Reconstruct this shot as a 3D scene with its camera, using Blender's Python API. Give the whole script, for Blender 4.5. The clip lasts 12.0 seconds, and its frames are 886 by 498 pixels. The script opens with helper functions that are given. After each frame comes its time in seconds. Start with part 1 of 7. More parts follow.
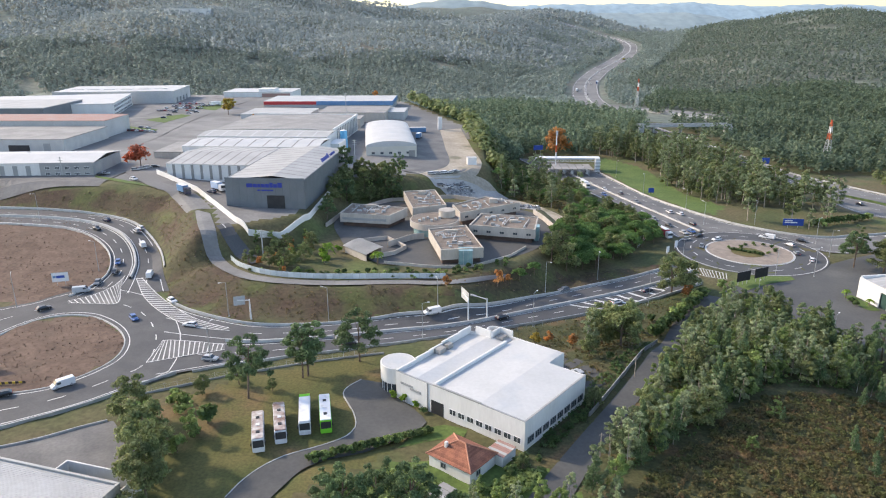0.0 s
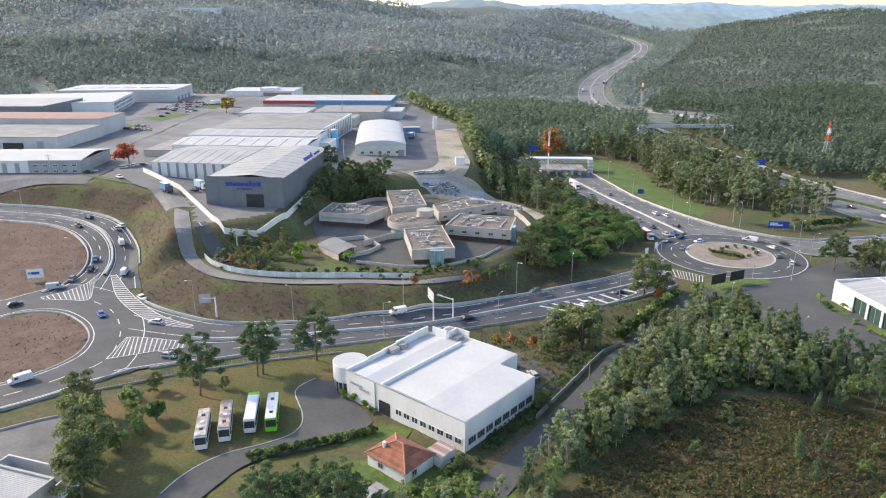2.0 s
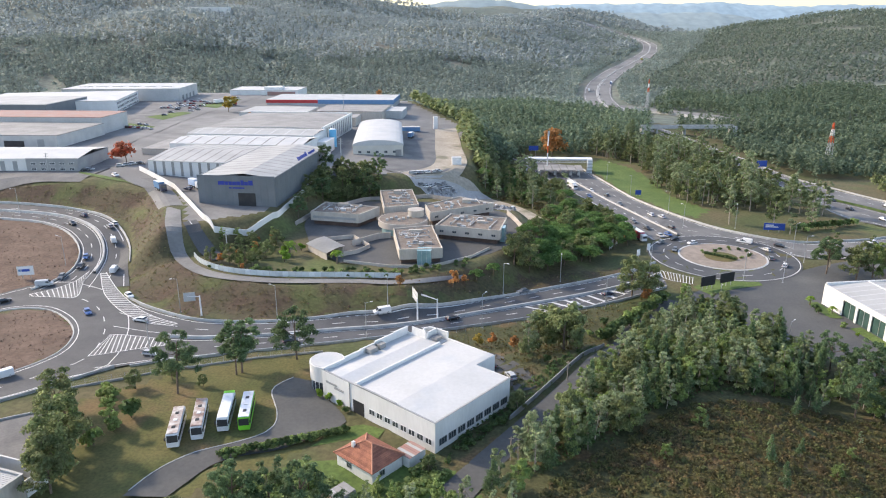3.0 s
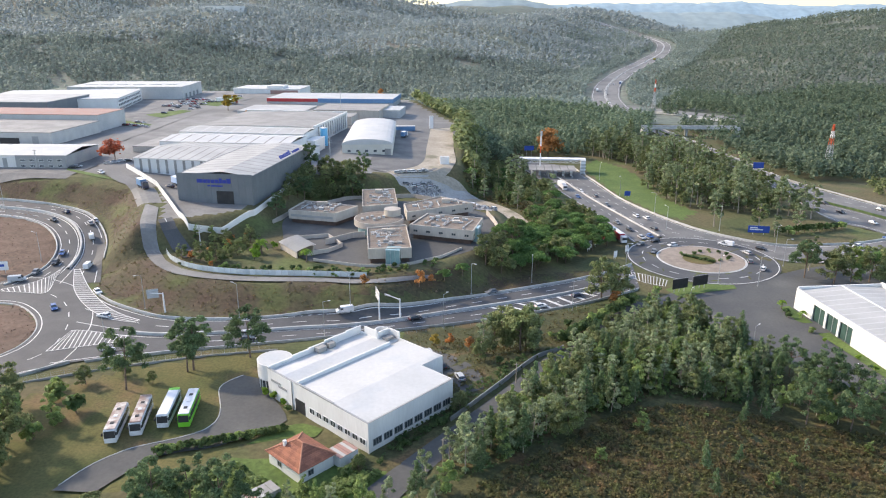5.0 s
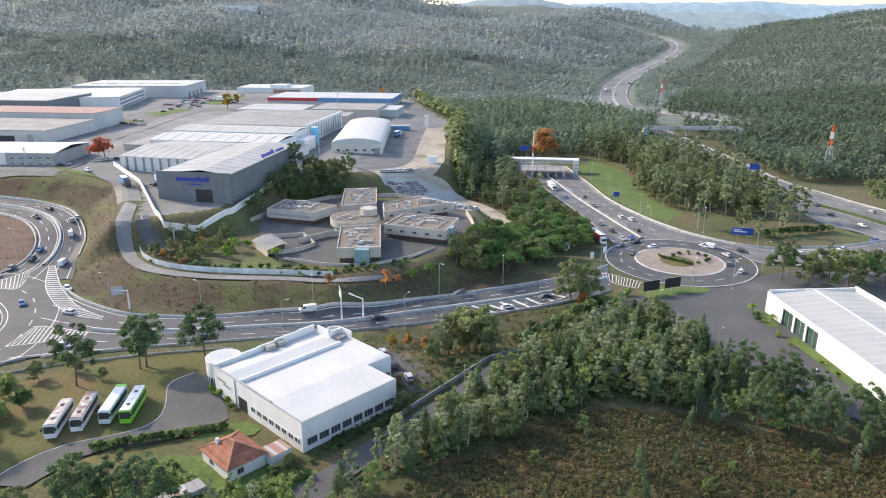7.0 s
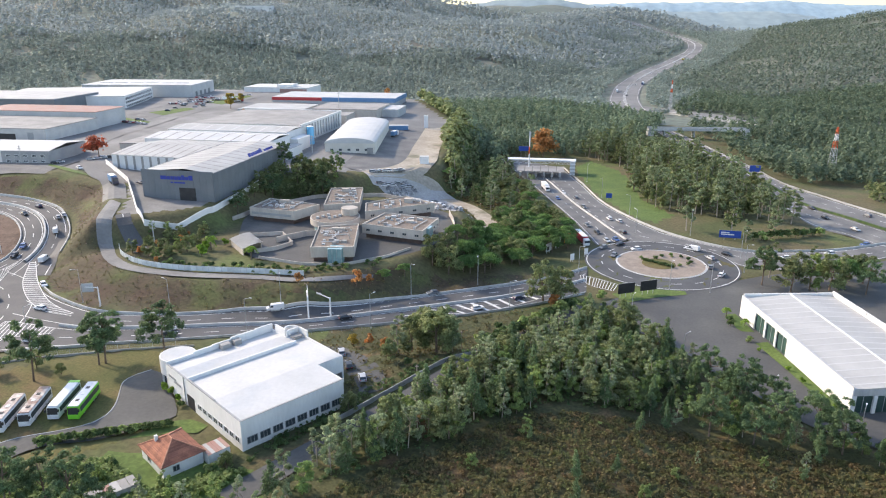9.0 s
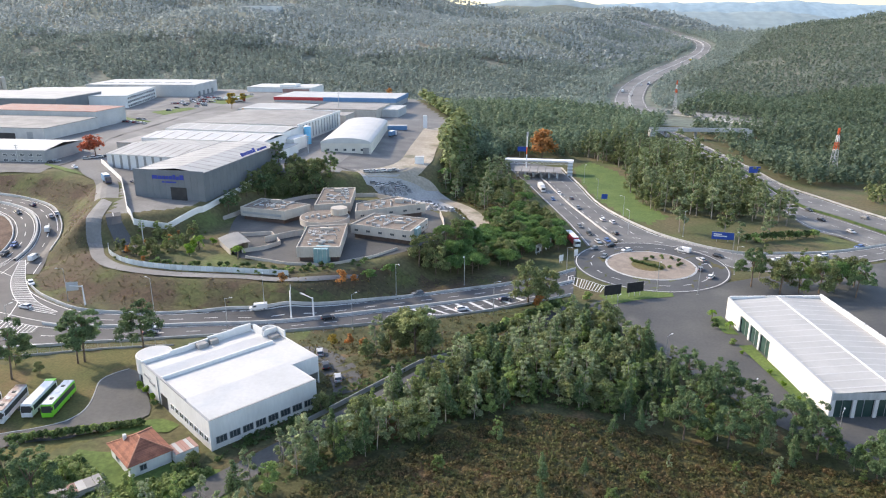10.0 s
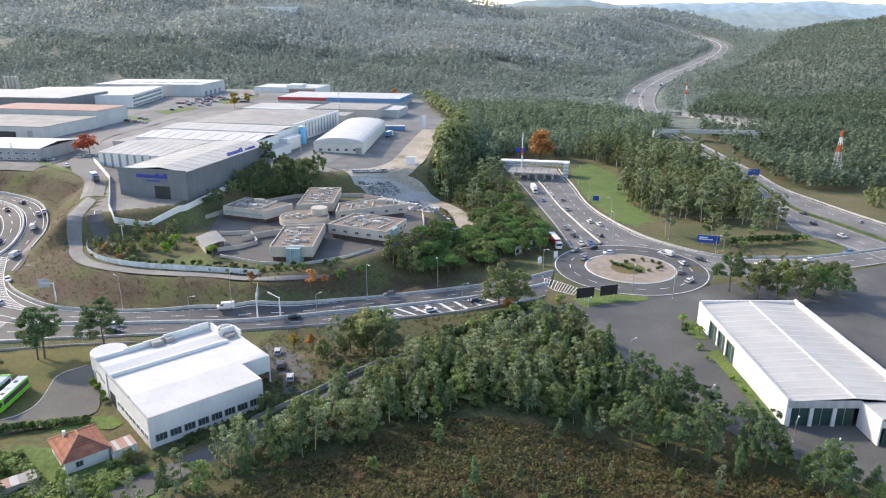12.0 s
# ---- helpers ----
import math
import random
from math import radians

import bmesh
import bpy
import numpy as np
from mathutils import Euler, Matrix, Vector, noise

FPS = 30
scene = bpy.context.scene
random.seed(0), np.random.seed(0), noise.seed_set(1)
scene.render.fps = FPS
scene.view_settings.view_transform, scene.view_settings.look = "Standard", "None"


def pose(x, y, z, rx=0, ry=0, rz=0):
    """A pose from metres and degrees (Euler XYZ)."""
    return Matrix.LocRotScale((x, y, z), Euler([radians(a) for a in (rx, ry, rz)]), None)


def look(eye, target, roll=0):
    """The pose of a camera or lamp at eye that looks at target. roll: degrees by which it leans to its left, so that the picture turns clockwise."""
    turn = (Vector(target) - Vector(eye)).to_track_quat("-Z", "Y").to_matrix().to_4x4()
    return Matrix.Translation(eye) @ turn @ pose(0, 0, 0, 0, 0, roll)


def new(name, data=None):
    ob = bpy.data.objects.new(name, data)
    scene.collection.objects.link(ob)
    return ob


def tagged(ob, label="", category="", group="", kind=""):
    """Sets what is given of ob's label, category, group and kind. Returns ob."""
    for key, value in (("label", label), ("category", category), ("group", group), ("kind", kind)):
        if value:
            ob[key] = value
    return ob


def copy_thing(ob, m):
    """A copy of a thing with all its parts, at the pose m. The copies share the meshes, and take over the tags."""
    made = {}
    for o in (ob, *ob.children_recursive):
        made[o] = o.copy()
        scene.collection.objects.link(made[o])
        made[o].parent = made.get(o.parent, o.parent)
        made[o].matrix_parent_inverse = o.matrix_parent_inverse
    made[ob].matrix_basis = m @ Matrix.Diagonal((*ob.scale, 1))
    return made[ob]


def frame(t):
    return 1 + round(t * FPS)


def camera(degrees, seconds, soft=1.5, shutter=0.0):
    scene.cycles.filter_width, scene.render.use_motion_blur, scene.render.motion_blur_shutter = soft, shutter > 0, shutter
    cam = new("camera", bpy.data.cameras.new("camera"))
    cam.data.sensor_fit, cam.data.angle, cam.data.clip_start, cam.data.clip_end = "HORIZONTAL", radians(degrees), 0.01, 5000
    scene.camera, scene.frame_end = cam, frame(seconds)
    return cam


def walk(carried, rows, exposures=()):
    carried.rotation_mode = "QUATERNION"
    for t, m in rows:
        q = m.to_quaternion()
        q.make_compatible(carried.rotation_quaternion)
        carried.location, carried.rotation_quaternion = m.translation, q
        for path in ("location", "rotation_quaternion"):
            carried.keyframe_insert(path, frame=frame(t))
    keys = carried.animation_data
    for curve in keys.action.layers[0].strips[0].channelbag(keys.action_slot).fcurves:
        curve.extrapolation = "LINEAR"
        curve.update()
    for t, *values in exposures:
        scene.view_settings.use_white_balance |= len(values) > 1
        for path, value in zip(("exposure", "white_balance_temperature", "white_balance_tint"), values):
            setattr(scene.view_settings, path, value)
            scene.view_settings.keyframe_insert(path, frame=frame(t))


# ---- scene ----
cam = camera(64.5, 12.0, soft=1.1)
# seconds, eye, target, lean
PATH = [
    (0, (3.67, -0.85, 85.74), (3.72, 94.35, 55.14), -0.2),
    (0.5, (7.38, -0.83, 85.74), (6.93, 94.37, 55.14), -0.1),
    (1, (11.03, -0.82, 85.75), (10.13, 94.38, 55.1), -0.1),
    (1.5, (14.88, -0.78, 85.78), (13.48, 94.42, 55.13), -0.1),
    (2, (18.68, -0.66, 85.85), (16.68, 94.49, 55.2), -0.1),
    (2.5, (22.69, -0.45, 85.92), (19.94, 94.65, 55.22), -0.1),
    (3, (26.74, -0.2, 85.92), (23.24, 94.9, 55.22), -0.0),
    (5, (43.67, 1.18, 85.96), (37.67, 96.13, 55.16), 0.1),
    (5.5, (48.0, 1.62, 85.95), (41.5, 96.52, 55.1), 0.1),
    (6, (52.14, 2.07, 85.91), (45.04, 96.97, 55.06), 0.1),
    (6.5, (56.38, 2.6, 85.88), (48.58, 97.4, 55.03), 0.1),
    (7, (60.48, 3.12, 85.85), (51.98, 97.87, 55.0), 0.1),
    (9, (76.77, 5.6, 85.76), (65.37, 100.05, 54.91), 0.1),
    (9.5, (80.96, 6.35, 85.77), (68.86, 100.7, 54.92), 0.1),
    (10, (85.02, 7.17, 85.78), (72.22, 101.47, 54.93), 0.1),
    (10.5, (89.16, 8.0, 85.75), (75.66, 102.15, 54.9), 0.1),
    (11, (93.17, 8.87, 85.69), (78.92, 102.92, 54.89), 0.1),
    (11.5, (97.35, 9.79, 85.62), (82.4, 103.74, 54.87), 0.1),
    (12, (101.35, 10.61, 85.58), (85.7, 104.46, 54.83), 0.1),
]
walk(cam, [(t, look(eye, target, roll)) for t, eye, target, roll in PATH], exposures=((0, 1.16, 6830, 14), (4, 1.27, 6830, 14), (12, 1.31, 6830, 14)))

# ---- light ----
SUN_AZ, SUN_EL = radians(-66), radians(30)      # azimuth from +y, clockwise positive
world = bpy.data.worlds.new("sky")
scene.world = world
world.use_nodes = True
wn = world.node_tree
sky = wn.nodes.new("ShaderNodeTexSky")
sky.sky_type, sky.sun_disc = "NISHITA", False
sky.sun_elevation, sky.sun_rotation = SUN_EL, SUN_AZ
sky.air_density, sky.dust_density, sky.ozone_density = 1.0, 1.1, 1.0
wn.links.new(sky.outputs[0], wn.nodes["Background"].inputs[0])
wn.nodes["Background"].inputs[1].default_value = 0.15
sun_data = bpy.data.lights.new("sun", "SUN")
sun_data.energy, sun_data.angle, sun_data.color = 2.0, radians(3), (1.0, 0.87, 0.68)
sun = new("sun", sun_data)
sun.matrix_world = look((math.sin(SUN_AZ) * math.cos(SUN_EL) * 300, math.cos(SUN_AZ) * math.cos(SUN_EL) * 300, math.sin(SUN_EL) * 300), (0, 0, 0))


# ---- materials ----
def mat(name, c1, c2=None, scale=1.0, rough=0.8, metal=0.0, fine=0.0, fine_scale=12.0, bump=0.0, rnd=0.0, c3=None, c3_scale=0.15, c3_at=0.55, spec=0.4, island=0.0, stretch=None):
    """A noise-mottled surface: c1 to c2 at one scale, fine grain at another, patches of c3, a spread of value from object to object."""
    m = bpy.data.materials.new(name)
    m.use_nodes = True
    t = m.node_tree
    b = t.nodes["Principled BSDF"]
    b.inputs["Roughness"].default_value, b.inputs["Metallic"].default_value = rough, metal
    b.inputs["Specular IOR Level"].default_value = spec
    geo = t.nodes.new("ShaderNodeNewGeometry")
    pos = geo.outputs["Position"]
    if stretch:
        vm = t.nodes.new("ShaderNodeVectorMath")
        vm.operation = "MULTIPLY"
        vm.inputs[1].default_value = stretch
        t.links.new(pos, vm.inputs[0])
        pos = vm.outputs[0]

    def noise_at(s, detail=4.0, lo=0.35, hi=0.65):
        n = t.nodes.new("ShaderNodeTexNoise")
        n.inputs["Scale"].default_value, n.inputs["Detail"].default_value = s, detail
        t.links.new(pos, n.inputs["Vector"])
        r = t.nodes.new("ShaderNodeMapRange")
        r.inputs[1].default_value, r.inputs[2].default_value = lo, hi
        t.links.new(n.outputs[0], r.inputs[0])
        return r.outputs[0]

    def mixed(fac, a, bb, kind="MIX"):
        x = t.nodes.new("ShaderNodeMix")
        x.data_type, x.blend_type = "RGBA", kind
        for sock, v in ((x.inputs[0], fac), (x.inputs[6], a), (x.inputs[7], bb)):
            if isinstance(v, tuple):
                sock.default_value = (*v, 1)
            elif isinstance(v, float):
                sock.default_value = v
            else:
                t.links.new(v, sock)
        return x.outputs[2]

    col = c1
    if c2:
        col = mixed(noise_at(scale), c1, c2)
    if c3:
        col = mixed(noise_at(c3_scale, 5.0, c3_at, c3_at + 0.12), col, c3)
    if fine:
        g = noise_at(fine_scale, 3.0, 0.25, 0.75)
        lo = t.nodes.new("ShaderNodeMapRange")
        lo.inputs[3].default_value, lo.inputs[4].default_value = 1 - fine, 1 + fine
        t.links.new(g, lo.inputs[0])
        cc = t.nodes.new("ShaderNodeCombineColor")
        for i in range(3):
            t.links.new(lo.outputs[0], cc.inputs[i])
        col = mixed(1.0, col, cc.outputs[0], "MULTIPLY")
    for amount, src in ((rnd, None), (island, geo.outputs["Random Per Island"])):
        if amount:
            src = src or t.nodes.new("ShaderNodeObjectInfo").outputs["Random"]
            lo = t.nodes.new("ShaderNodeMapRange")
            lo.inputs[3].default_value, lo.inputs[4].default_value = 1 - amount, 1 + amount
            t.links.new(src, lo.inputs[0])
            cc = t.nodes.new("ShaderNodeCombineColor")
            for i in range(3):
                t.links.new(lo.outputs[0], cc.inputs[i])
            col = mixed(1.0, col, cc.outputs[0], "MULTIPLY")
    if isinstance(col, tuple):
        b.inputs["Base Color"].default_value = (*col, 1)
    else:
        t.links.new(col, b.inputs["Base Color"])
    if bump:
        n = t.nodes.new("ShaderNodeTexNoise")
        n.inputs["Scale"].default_value, n.inputs["Detail"].default_value = fine_scale, 4
        t.links.new(pos, n.inputs["Vector"])
        bp = t.nodes.new("ShaderNodeBump")
        bp.inputs["Strength"].default_value, bp.inputs["Distance"].default_value = bump, 0.2
        t.links.new(n.outputs[0], bp.inputs["Height"])
        t.links.new(bp.outputs[0], b.inputs["Normal"])
    return m


ASPHALT_NEW = mat("asphalt_dark", (0.068, 0.07, 0.073), (0.095, 0.096, 0.098), 0.12, 0.75, fine=0.15, fine_scale=2.5, stretch=(1, 1, 1))
ASPHALT_OLD = mat("asphalt_worn", (0.12, 0.12, 0.12), (0.18, 0.178, 0.172), 0.09, 0.85, fine=0.15, fine_scale=1.5, c3=(0.22, 0.215, 0.2), c3_scale=0.05)
ASPHALT_YARD = mat("asphalt_yard", (0.075, 0.077, 0.078), (0.105, 0.105, 0.1), 0.07, 0.8, fine=0.12, fine_scale=1.2, c3=(0.14, 0.138, 0.13), c3_scale=0.035, c3_at=0.58)
CONCRETE_GROUND = mat("concrete_ground", (0.17, 0.168, 0.163), (0.24, 0.237, 0.228), 0.08, 0.85, fine=0.12, fine_scale=1.0, c3=(0.15, 0.15, 0.148), c3_scale=0.02, c3_at=0.5)
GRAVEL_PALE = mat("pale_gravel", (0.36, 0.35, 0.33), (0.44, 0.42, 0.4), 0.08, 0.9, fine=0.15, fine_scale=1.0, c3=(0.27, 0.26, 0.24), c3_scale=0.05)
SAND = mat("sandy_ground", (0.33, 0.29, 0.23), (0.42, 0.37, 0.3), 0.08, 0.95, fine=0.2, fine_scale=0.8, c3=(0.2, 0.19, 0.13), c3_scale=0.06)
PAINT_LINE = mat("road_paint", (0.72, 0.72, 0.7), (0.55, 0.55, 0.53), 0.6, 0.6, fine=0.1)
BARRIER = mat("concrete_barrier", (0.4, 0.4, 0.39), (0.52, 0.52, 0.5), 0.3, 0.8, fine=0.12, fine_scale=2.0)
STEEL = mat("galvanised_steel", (0.42, 0.44, 0.46), (0.52, 0.53, 0.54), 0.8, 0.45, 0.6)
WHITE_WALL = mat("white_render", (0.66, 0.655, 0.635), (0.73, 0.725, 0.705), 0.2, 0.75, fine=0.05, fine_scale=2.0, c3=(0.6, 0.6, 0.58), c3_scale=0.35, c3_at=0.66, stretch=(1, 1, 0.25))
WHITE_ROOF = mat("white_roof_membrane", (0.5, 0.505, 0.495), (0.55, 0.55, 0.54), 0.12, 0.75, fine=0.05, fine_scale=1.2, c3=(0.47, 0.49, 0.5), c3_scale=0.08, c3_at=0.58)
GREY_ROOF = mat("pale_metal_roof", (0.42, 0.43, 0.43), (0.49, 0.495, 0.49), 0.1, 0.7, fine=0.08, fine_scale=1.0, c3=(0.5, 0.51, 0.51), c3_scale=0.06)
DULL_ROOF = mat("weathered_roof", (0.25, 0.245, 0.235), (0.33, 0.32, 0.305), 0.1, 0.85, fine=0.1, fine_scale=1.0, c3=(0.3, 0.295, 0.28), c3_scale=0.07)
PALE_ROOF = mat("pale_sheet_roof", (0.38, 0.38, 0.37), (0.45, 0.45, 0.435), 0.1, 0.75, fine=0.06, fine_scale=1.0)
RED_ROOF = mat("rusty_red_roof", (0.36, 0.2, 0.165), (0.34, 0.24, 0.21), 0.2, 0.8, fine=0.1)
SLATE_WALL = mat("slate_grey_cladding", (0.14, 0.16, 0.175), (0.165, 0.18, 0.195), 0.2, 0.5, fine=0.05, fine_scale=2.0, rnd=0.06)
GREY_WALL = mat("grey_wall", (0.3, 0.31, 0.31), (0.37, 0.37, 0.36), 0.2, 0.8, fine=0.08)
CREAM = mat("cream_precast_concrete", (0.43, 0.385, 0.335), (0.5, 0.455, 0.4), 0.3, 0.8, fine=0.08, fine_scale=2.0, c3=(0.45, 0.41, 0.36), c3_scale=0.3, c3_at=0.64, stretch=(1, 1, 0.3), rnd=0.05)
GRAVEL_ROOF = mat("gravel_roof", (0.17, 0.14, 0.115), (0.24, 0.2, 0.165), 0.4, 0.95, fine=0.25, fine_scale=3.0, c3=(0.18, 0.16, 0.14), c3_scale=0.2)
BROWN_BASE = mat("brown_plinth", (0.09, 0.06, 0.05), (0.13, 0.085, 0.065), 0.5, 0.7, fine=0.1)
DARK = mat("dark_opening", (0.025, 0.027, 0.03), (0.04, 0.04, 0.042), 0.5, 0.5)
GLASS = mat("dark_glass", (0.05, 0.06, 0.07), (0.07, 0.085, 0.095), 0.8, 0.12, spec=0.6)
TEAL_GLASS = mat("teal_glass", (0.2, 0.33, 0.34), (0.28, 0.42, 0.42), 0.4, 0.15, spec=0.6, rnd=0.15)
BLUE = mat("blue_sheet", (0.1, 0.22, 0.4), (0.13, 0.26, 0.44), 0.4, 0.5)
SIGN_BLUE = mat("motorway_sign_blue", (0.02, 0.07, 0.33), (0.025, 0.08, 0.38), 0.6, 0.5)
LETTER_BLUE = mat("blue_letters", (0.03, 0.05, 0.3), None, 1, 0.5)
RED = mat("red_sheet", (0.45, 0.04, 0.05), (0.5, 0.05, 0.05), 0.5, 0.5)
ORANGE_RED = mat("mast_orange", (0.62, 0.1, 0.03), (0.55, 0.09, 0.03), 0.5, 0.6)
WHITE_PAINT = mat("white_paint", (0.78, 0.78, 0.78), (0.72, 0.72, 0.72), 0.5, 0.5)
BLACK = mat("black_plastic", (0.015, 0.015, 0.017), (0.025, 0.025, 0.027), 1, 0.6)
GREEN_PAINT = mat("bus_green", (0.2, 0.62, 0.04), (0.22, 0.66, 0.05), 0.5, 0.35)
BUS_WHITE = mat("bus_white", (0.7, 0.71, 0.72), (0.78, 0.78, 0.78), 0.4, 0.35, c3=(0.6, 0.6, 0.6), c3_scale=0.5)
RUST_STAIN = mat("stained_bus_roof", (0.62, 0.6, 0.57), (0.3, 0.2, 0.16), 0.55, 0.6, fine=0.15, c3=(0.24, 0.15, 0.12), c3_scale=0.35, c3_at=0.52)
TERRACOTTA = mat("terracotta_tile", (0.31, 0.125, 0.075), (0.22, 0.09, 0.058), 0.7, 0.85, fine=0.2, fine_scale=4.0, rnd=0.22)
DOOR_GREEN = mat("dark_green_door", (0.03, 0.07, 0.06), (0.045, 0.09, 0.08), 0.6, 0.4)
BARK = mat("bark", (0.13, 0.095, 0.07), (0.2, 0.15, 0.115), 1.5, 0.95, fine=0.2, fine_scale=5.0)
PALE_BARK = mat("pale_bark", (0.32, 0.27, 0.22), (0.42, 0.36, 0.3), 1.0, 0.9, fine=0.2)
SOIL = mat("bare_soil", (0.11, 0.072, 0.052), (0.165, 0.11, 0.08), 0.15, 0.95, fine=0.3, fine_scale=0.9, bump=0.6, c3=(0.13, 0.09, 0.065), c3_scale=0.12)
GRASS_DRY = mat("autumn_lawn", (0.085, 0.095, 0.028), (0.13, 0.115, 0.04), 0.07, 0.95, fine=0.3, fine_scale=1.6, c3=(0.17, 0.115, 0.055), c3_scale=0.045, c3_at=0.52)
GRASS_GREEN = mat("green_grass", (0.075, 0.125, 0.03), (0.11, 0.16, 0.04), 0.1, 0.95, fine=0.3, fine_scale=1.2)


def leaves(name, c1, c2, rough=0.65, island=0.35):
    """Foliage that lets some light through."""
    m = mat(name, c1, c2, 0.35, rough, rnd=0.2, island=island, spec=0.25)
    t = m.node_tree
    b = t.nodes["Principled BSDF"]
    src = b.inputs["Base Color"].links[0].from_socket
    tr, mx = t.nodes.new("ShaderNodeBsdfTranslucent"), t.nodes.new("ShaderNodeMixShader")
    mx.inputs[0].default_value = 0.48
    t.links.new(src, tr.inputs[0])
    t.links.new(b.outputs[0], mx.inputs[1])
    t.links.new(tr.outputs[0], mx.inputs[2])
    t.links.new(mx.outputs[0], t.nodes["Material Output"].inputs[0])
    return m


LEAF_PINE = leaves("pine_needles", (0.098, 0.159, 0.078), (0.167, 0.238, 0.11))
LEAF_STONE = leaves("stone_pine_needles", (0.1, 0.185, 0.06), (0.165, 0.275, 0.085))
LEAF_EUC = leaves("eucalyptus_leaves", (0.2, 0.265, 0.13), (0.37, 0.42, 0.25))
LEAF_ACACIA = leaves("acacia_leaves", (0.175, 0.26, 0.085), (0.33, 0.41, 0.15))
LEAF_OAK = leaves("oak_leaves", (0.14, 0.19, 0.08), (0.27, 0.295, 0.135))
LEAF_RUST = leaves("autumn_leaves", (0.56, 0.24, 0.07), (0.43, 0.25, 0.11))
LEAF_RED = leaves("red_leaves", (0.5, 0.12, 0.06), (0.42, 0.15, 0.09))
LEAF_YELLOW = leaves("yellow_leaves", (0.42, 0.3, 0.04), (0.3, 0.24, 0.06))
LEAF_BRIGHT = leaves("bright_green_leaves", (0.15, 0.27, 0.03), (0.22, 0.34, 0.05))
LEAF_HEDGE = leaves("hedge_leaves", (0.064, 0.118, 0.043), (0.126, 0.18, 0.065))
LEAF_WOOD = leaves("wood_foliage", (0.115, 0.17, 0.112), (0.2, 0.25, 0.16), island=0.3)
# Distance haze is mixed into these three leaf colours, most into the last.
LEAF_FAR = leaves("hazed_hillside_foliage", (0.2, 0.25, 0.222), (0.27, 0.31, 0.272), island=0.18)
LEAF_HILL = leaves("hazed_hill_wood_foliage", (0.14, 0.185, 0.145), (0.21, 0.245, 0.19), island=0.25)
LEAF_DISTANT = leaves("hazed_distant_foliage", (0.29, 0.335, 0.33), (0.345, 0.385, 0.38), island=0.1)
LEAF_SCRUB = leaves("heath_scrub", (0.18, 0.13, 0.065), (0.135, 0.15, 0.055))


# ---- building blocks ----
def linked(name, bm, material, parent=None, smooth=False):
    me = bpy.data.meshes.new(name)
    bm.to_mesh(me)
    bm.free()
    if smooth:
        me.polygons.foreach_set("use_smooth", [True] * len(me.polygons))
    for m in (material if isinstance(material, (list, tuple)) else [material]):
        me.materials.append(m)
    ob = new(name, me)
    ob.parent = parent
    return ob


def part(name, bm, material, parent, label=""):
    ob = linked(name, bm, material, parent)
    return tagged(ob, label) if label else ob


def raw(name, verts, faces, material, parent=None):
    me = bpy.data.meshes.new(name)
    me.from_pydata(verts, [], faces)
    me.update()
    for m in (material if isinstance(material, (list, tuple)) else [material]):
        me.materials.append(m)
    ob = new(name, me)
    ob.parent = parent
    return ob


def thing(name, label, category, m, group="", kind=""):
    e = new(name)
    e.matrix_basis = m
    e.empty_display_size = 0.5
    return tagged(e, label, category, group, kind)


def box(bm, x0, x1, y0, y1, z0, z1, bevel=0.0):
    vs = [bm.verts.new((x, y, z)) for z in (z0, z1) for x, y in ((x0, y0), (x1, y0), (x1, y1), (x0, y1))]
    fs = [(3, 2, 1, 0), (4, 5, 6, 7), (0, 1, 5, 4), (1, 2, 6, 5), (2, 3, 7, 6), (3, 0, 4, 7)]
    made = [bm.faces.new([vs[i] for i in f]) for f in fs]
    if bevel:
        bmesh.ops.bevel(bm, geom=list({e for f in made for e in f.edges}), offset=bevel, segments=2, affect="EDGES", clamp_overlap=True)


def boxed(*args, bevel=0.0):
    bm = bmesh.new()
    box(bm, *args, bevel=bevel)
    return bm


def rod(bm, a, b, r0, r1, n=8):
    a, b = Vector(a), Vector(b)
    q = (b - a).to_track_quat("Z", "Y").to_matrix()
    ring = [[bm.verts.new(p + q @ Vector((r * math.cos(k * math.tau / n), r * math.sin(k * math.tau / n), 0))) for k in range(n)] for p, r in ((a, r0), (b, r1))]
    for k in range(n):
        bm.faces.new((ring[0][k], ring[0][(k + 1) % n], ring[1][(k + 1) % n], ring[1][k]))
    bm.faces.new(ring[1])
    bm.faces.new(ring[0][::-1])


def prism(bm, poly, z0, z1):
    n = len(poly)
    lo, hi = [bm.verts.new((*p, z0)) for p in poly], [bm.verts.new((*p, z1)) for p in poly]
    for i in range(n):
        bm.faces.new((lo[i], lo[(i + 1) % n], hi[(i + 1) % n], hi[i]))
    bm.faces.new(hi)
    bm.faces.new(lo[::-1])


def gz(x, y):
    return float(ground_z(x, y))


def at(x, y, turn=0.0, dz=0.0, s=1.0):
    return pose(x, y, gz(x, y) + dz, 0, 0, turn) @ Matrix.Diagonal((s, s, s, 1))


# ---- the lie of the land ----
def sm(a, b, v):
    s = np.clip((v - a) / (b - a), 0, 1)
    return s * s * (3 - 2 * s)


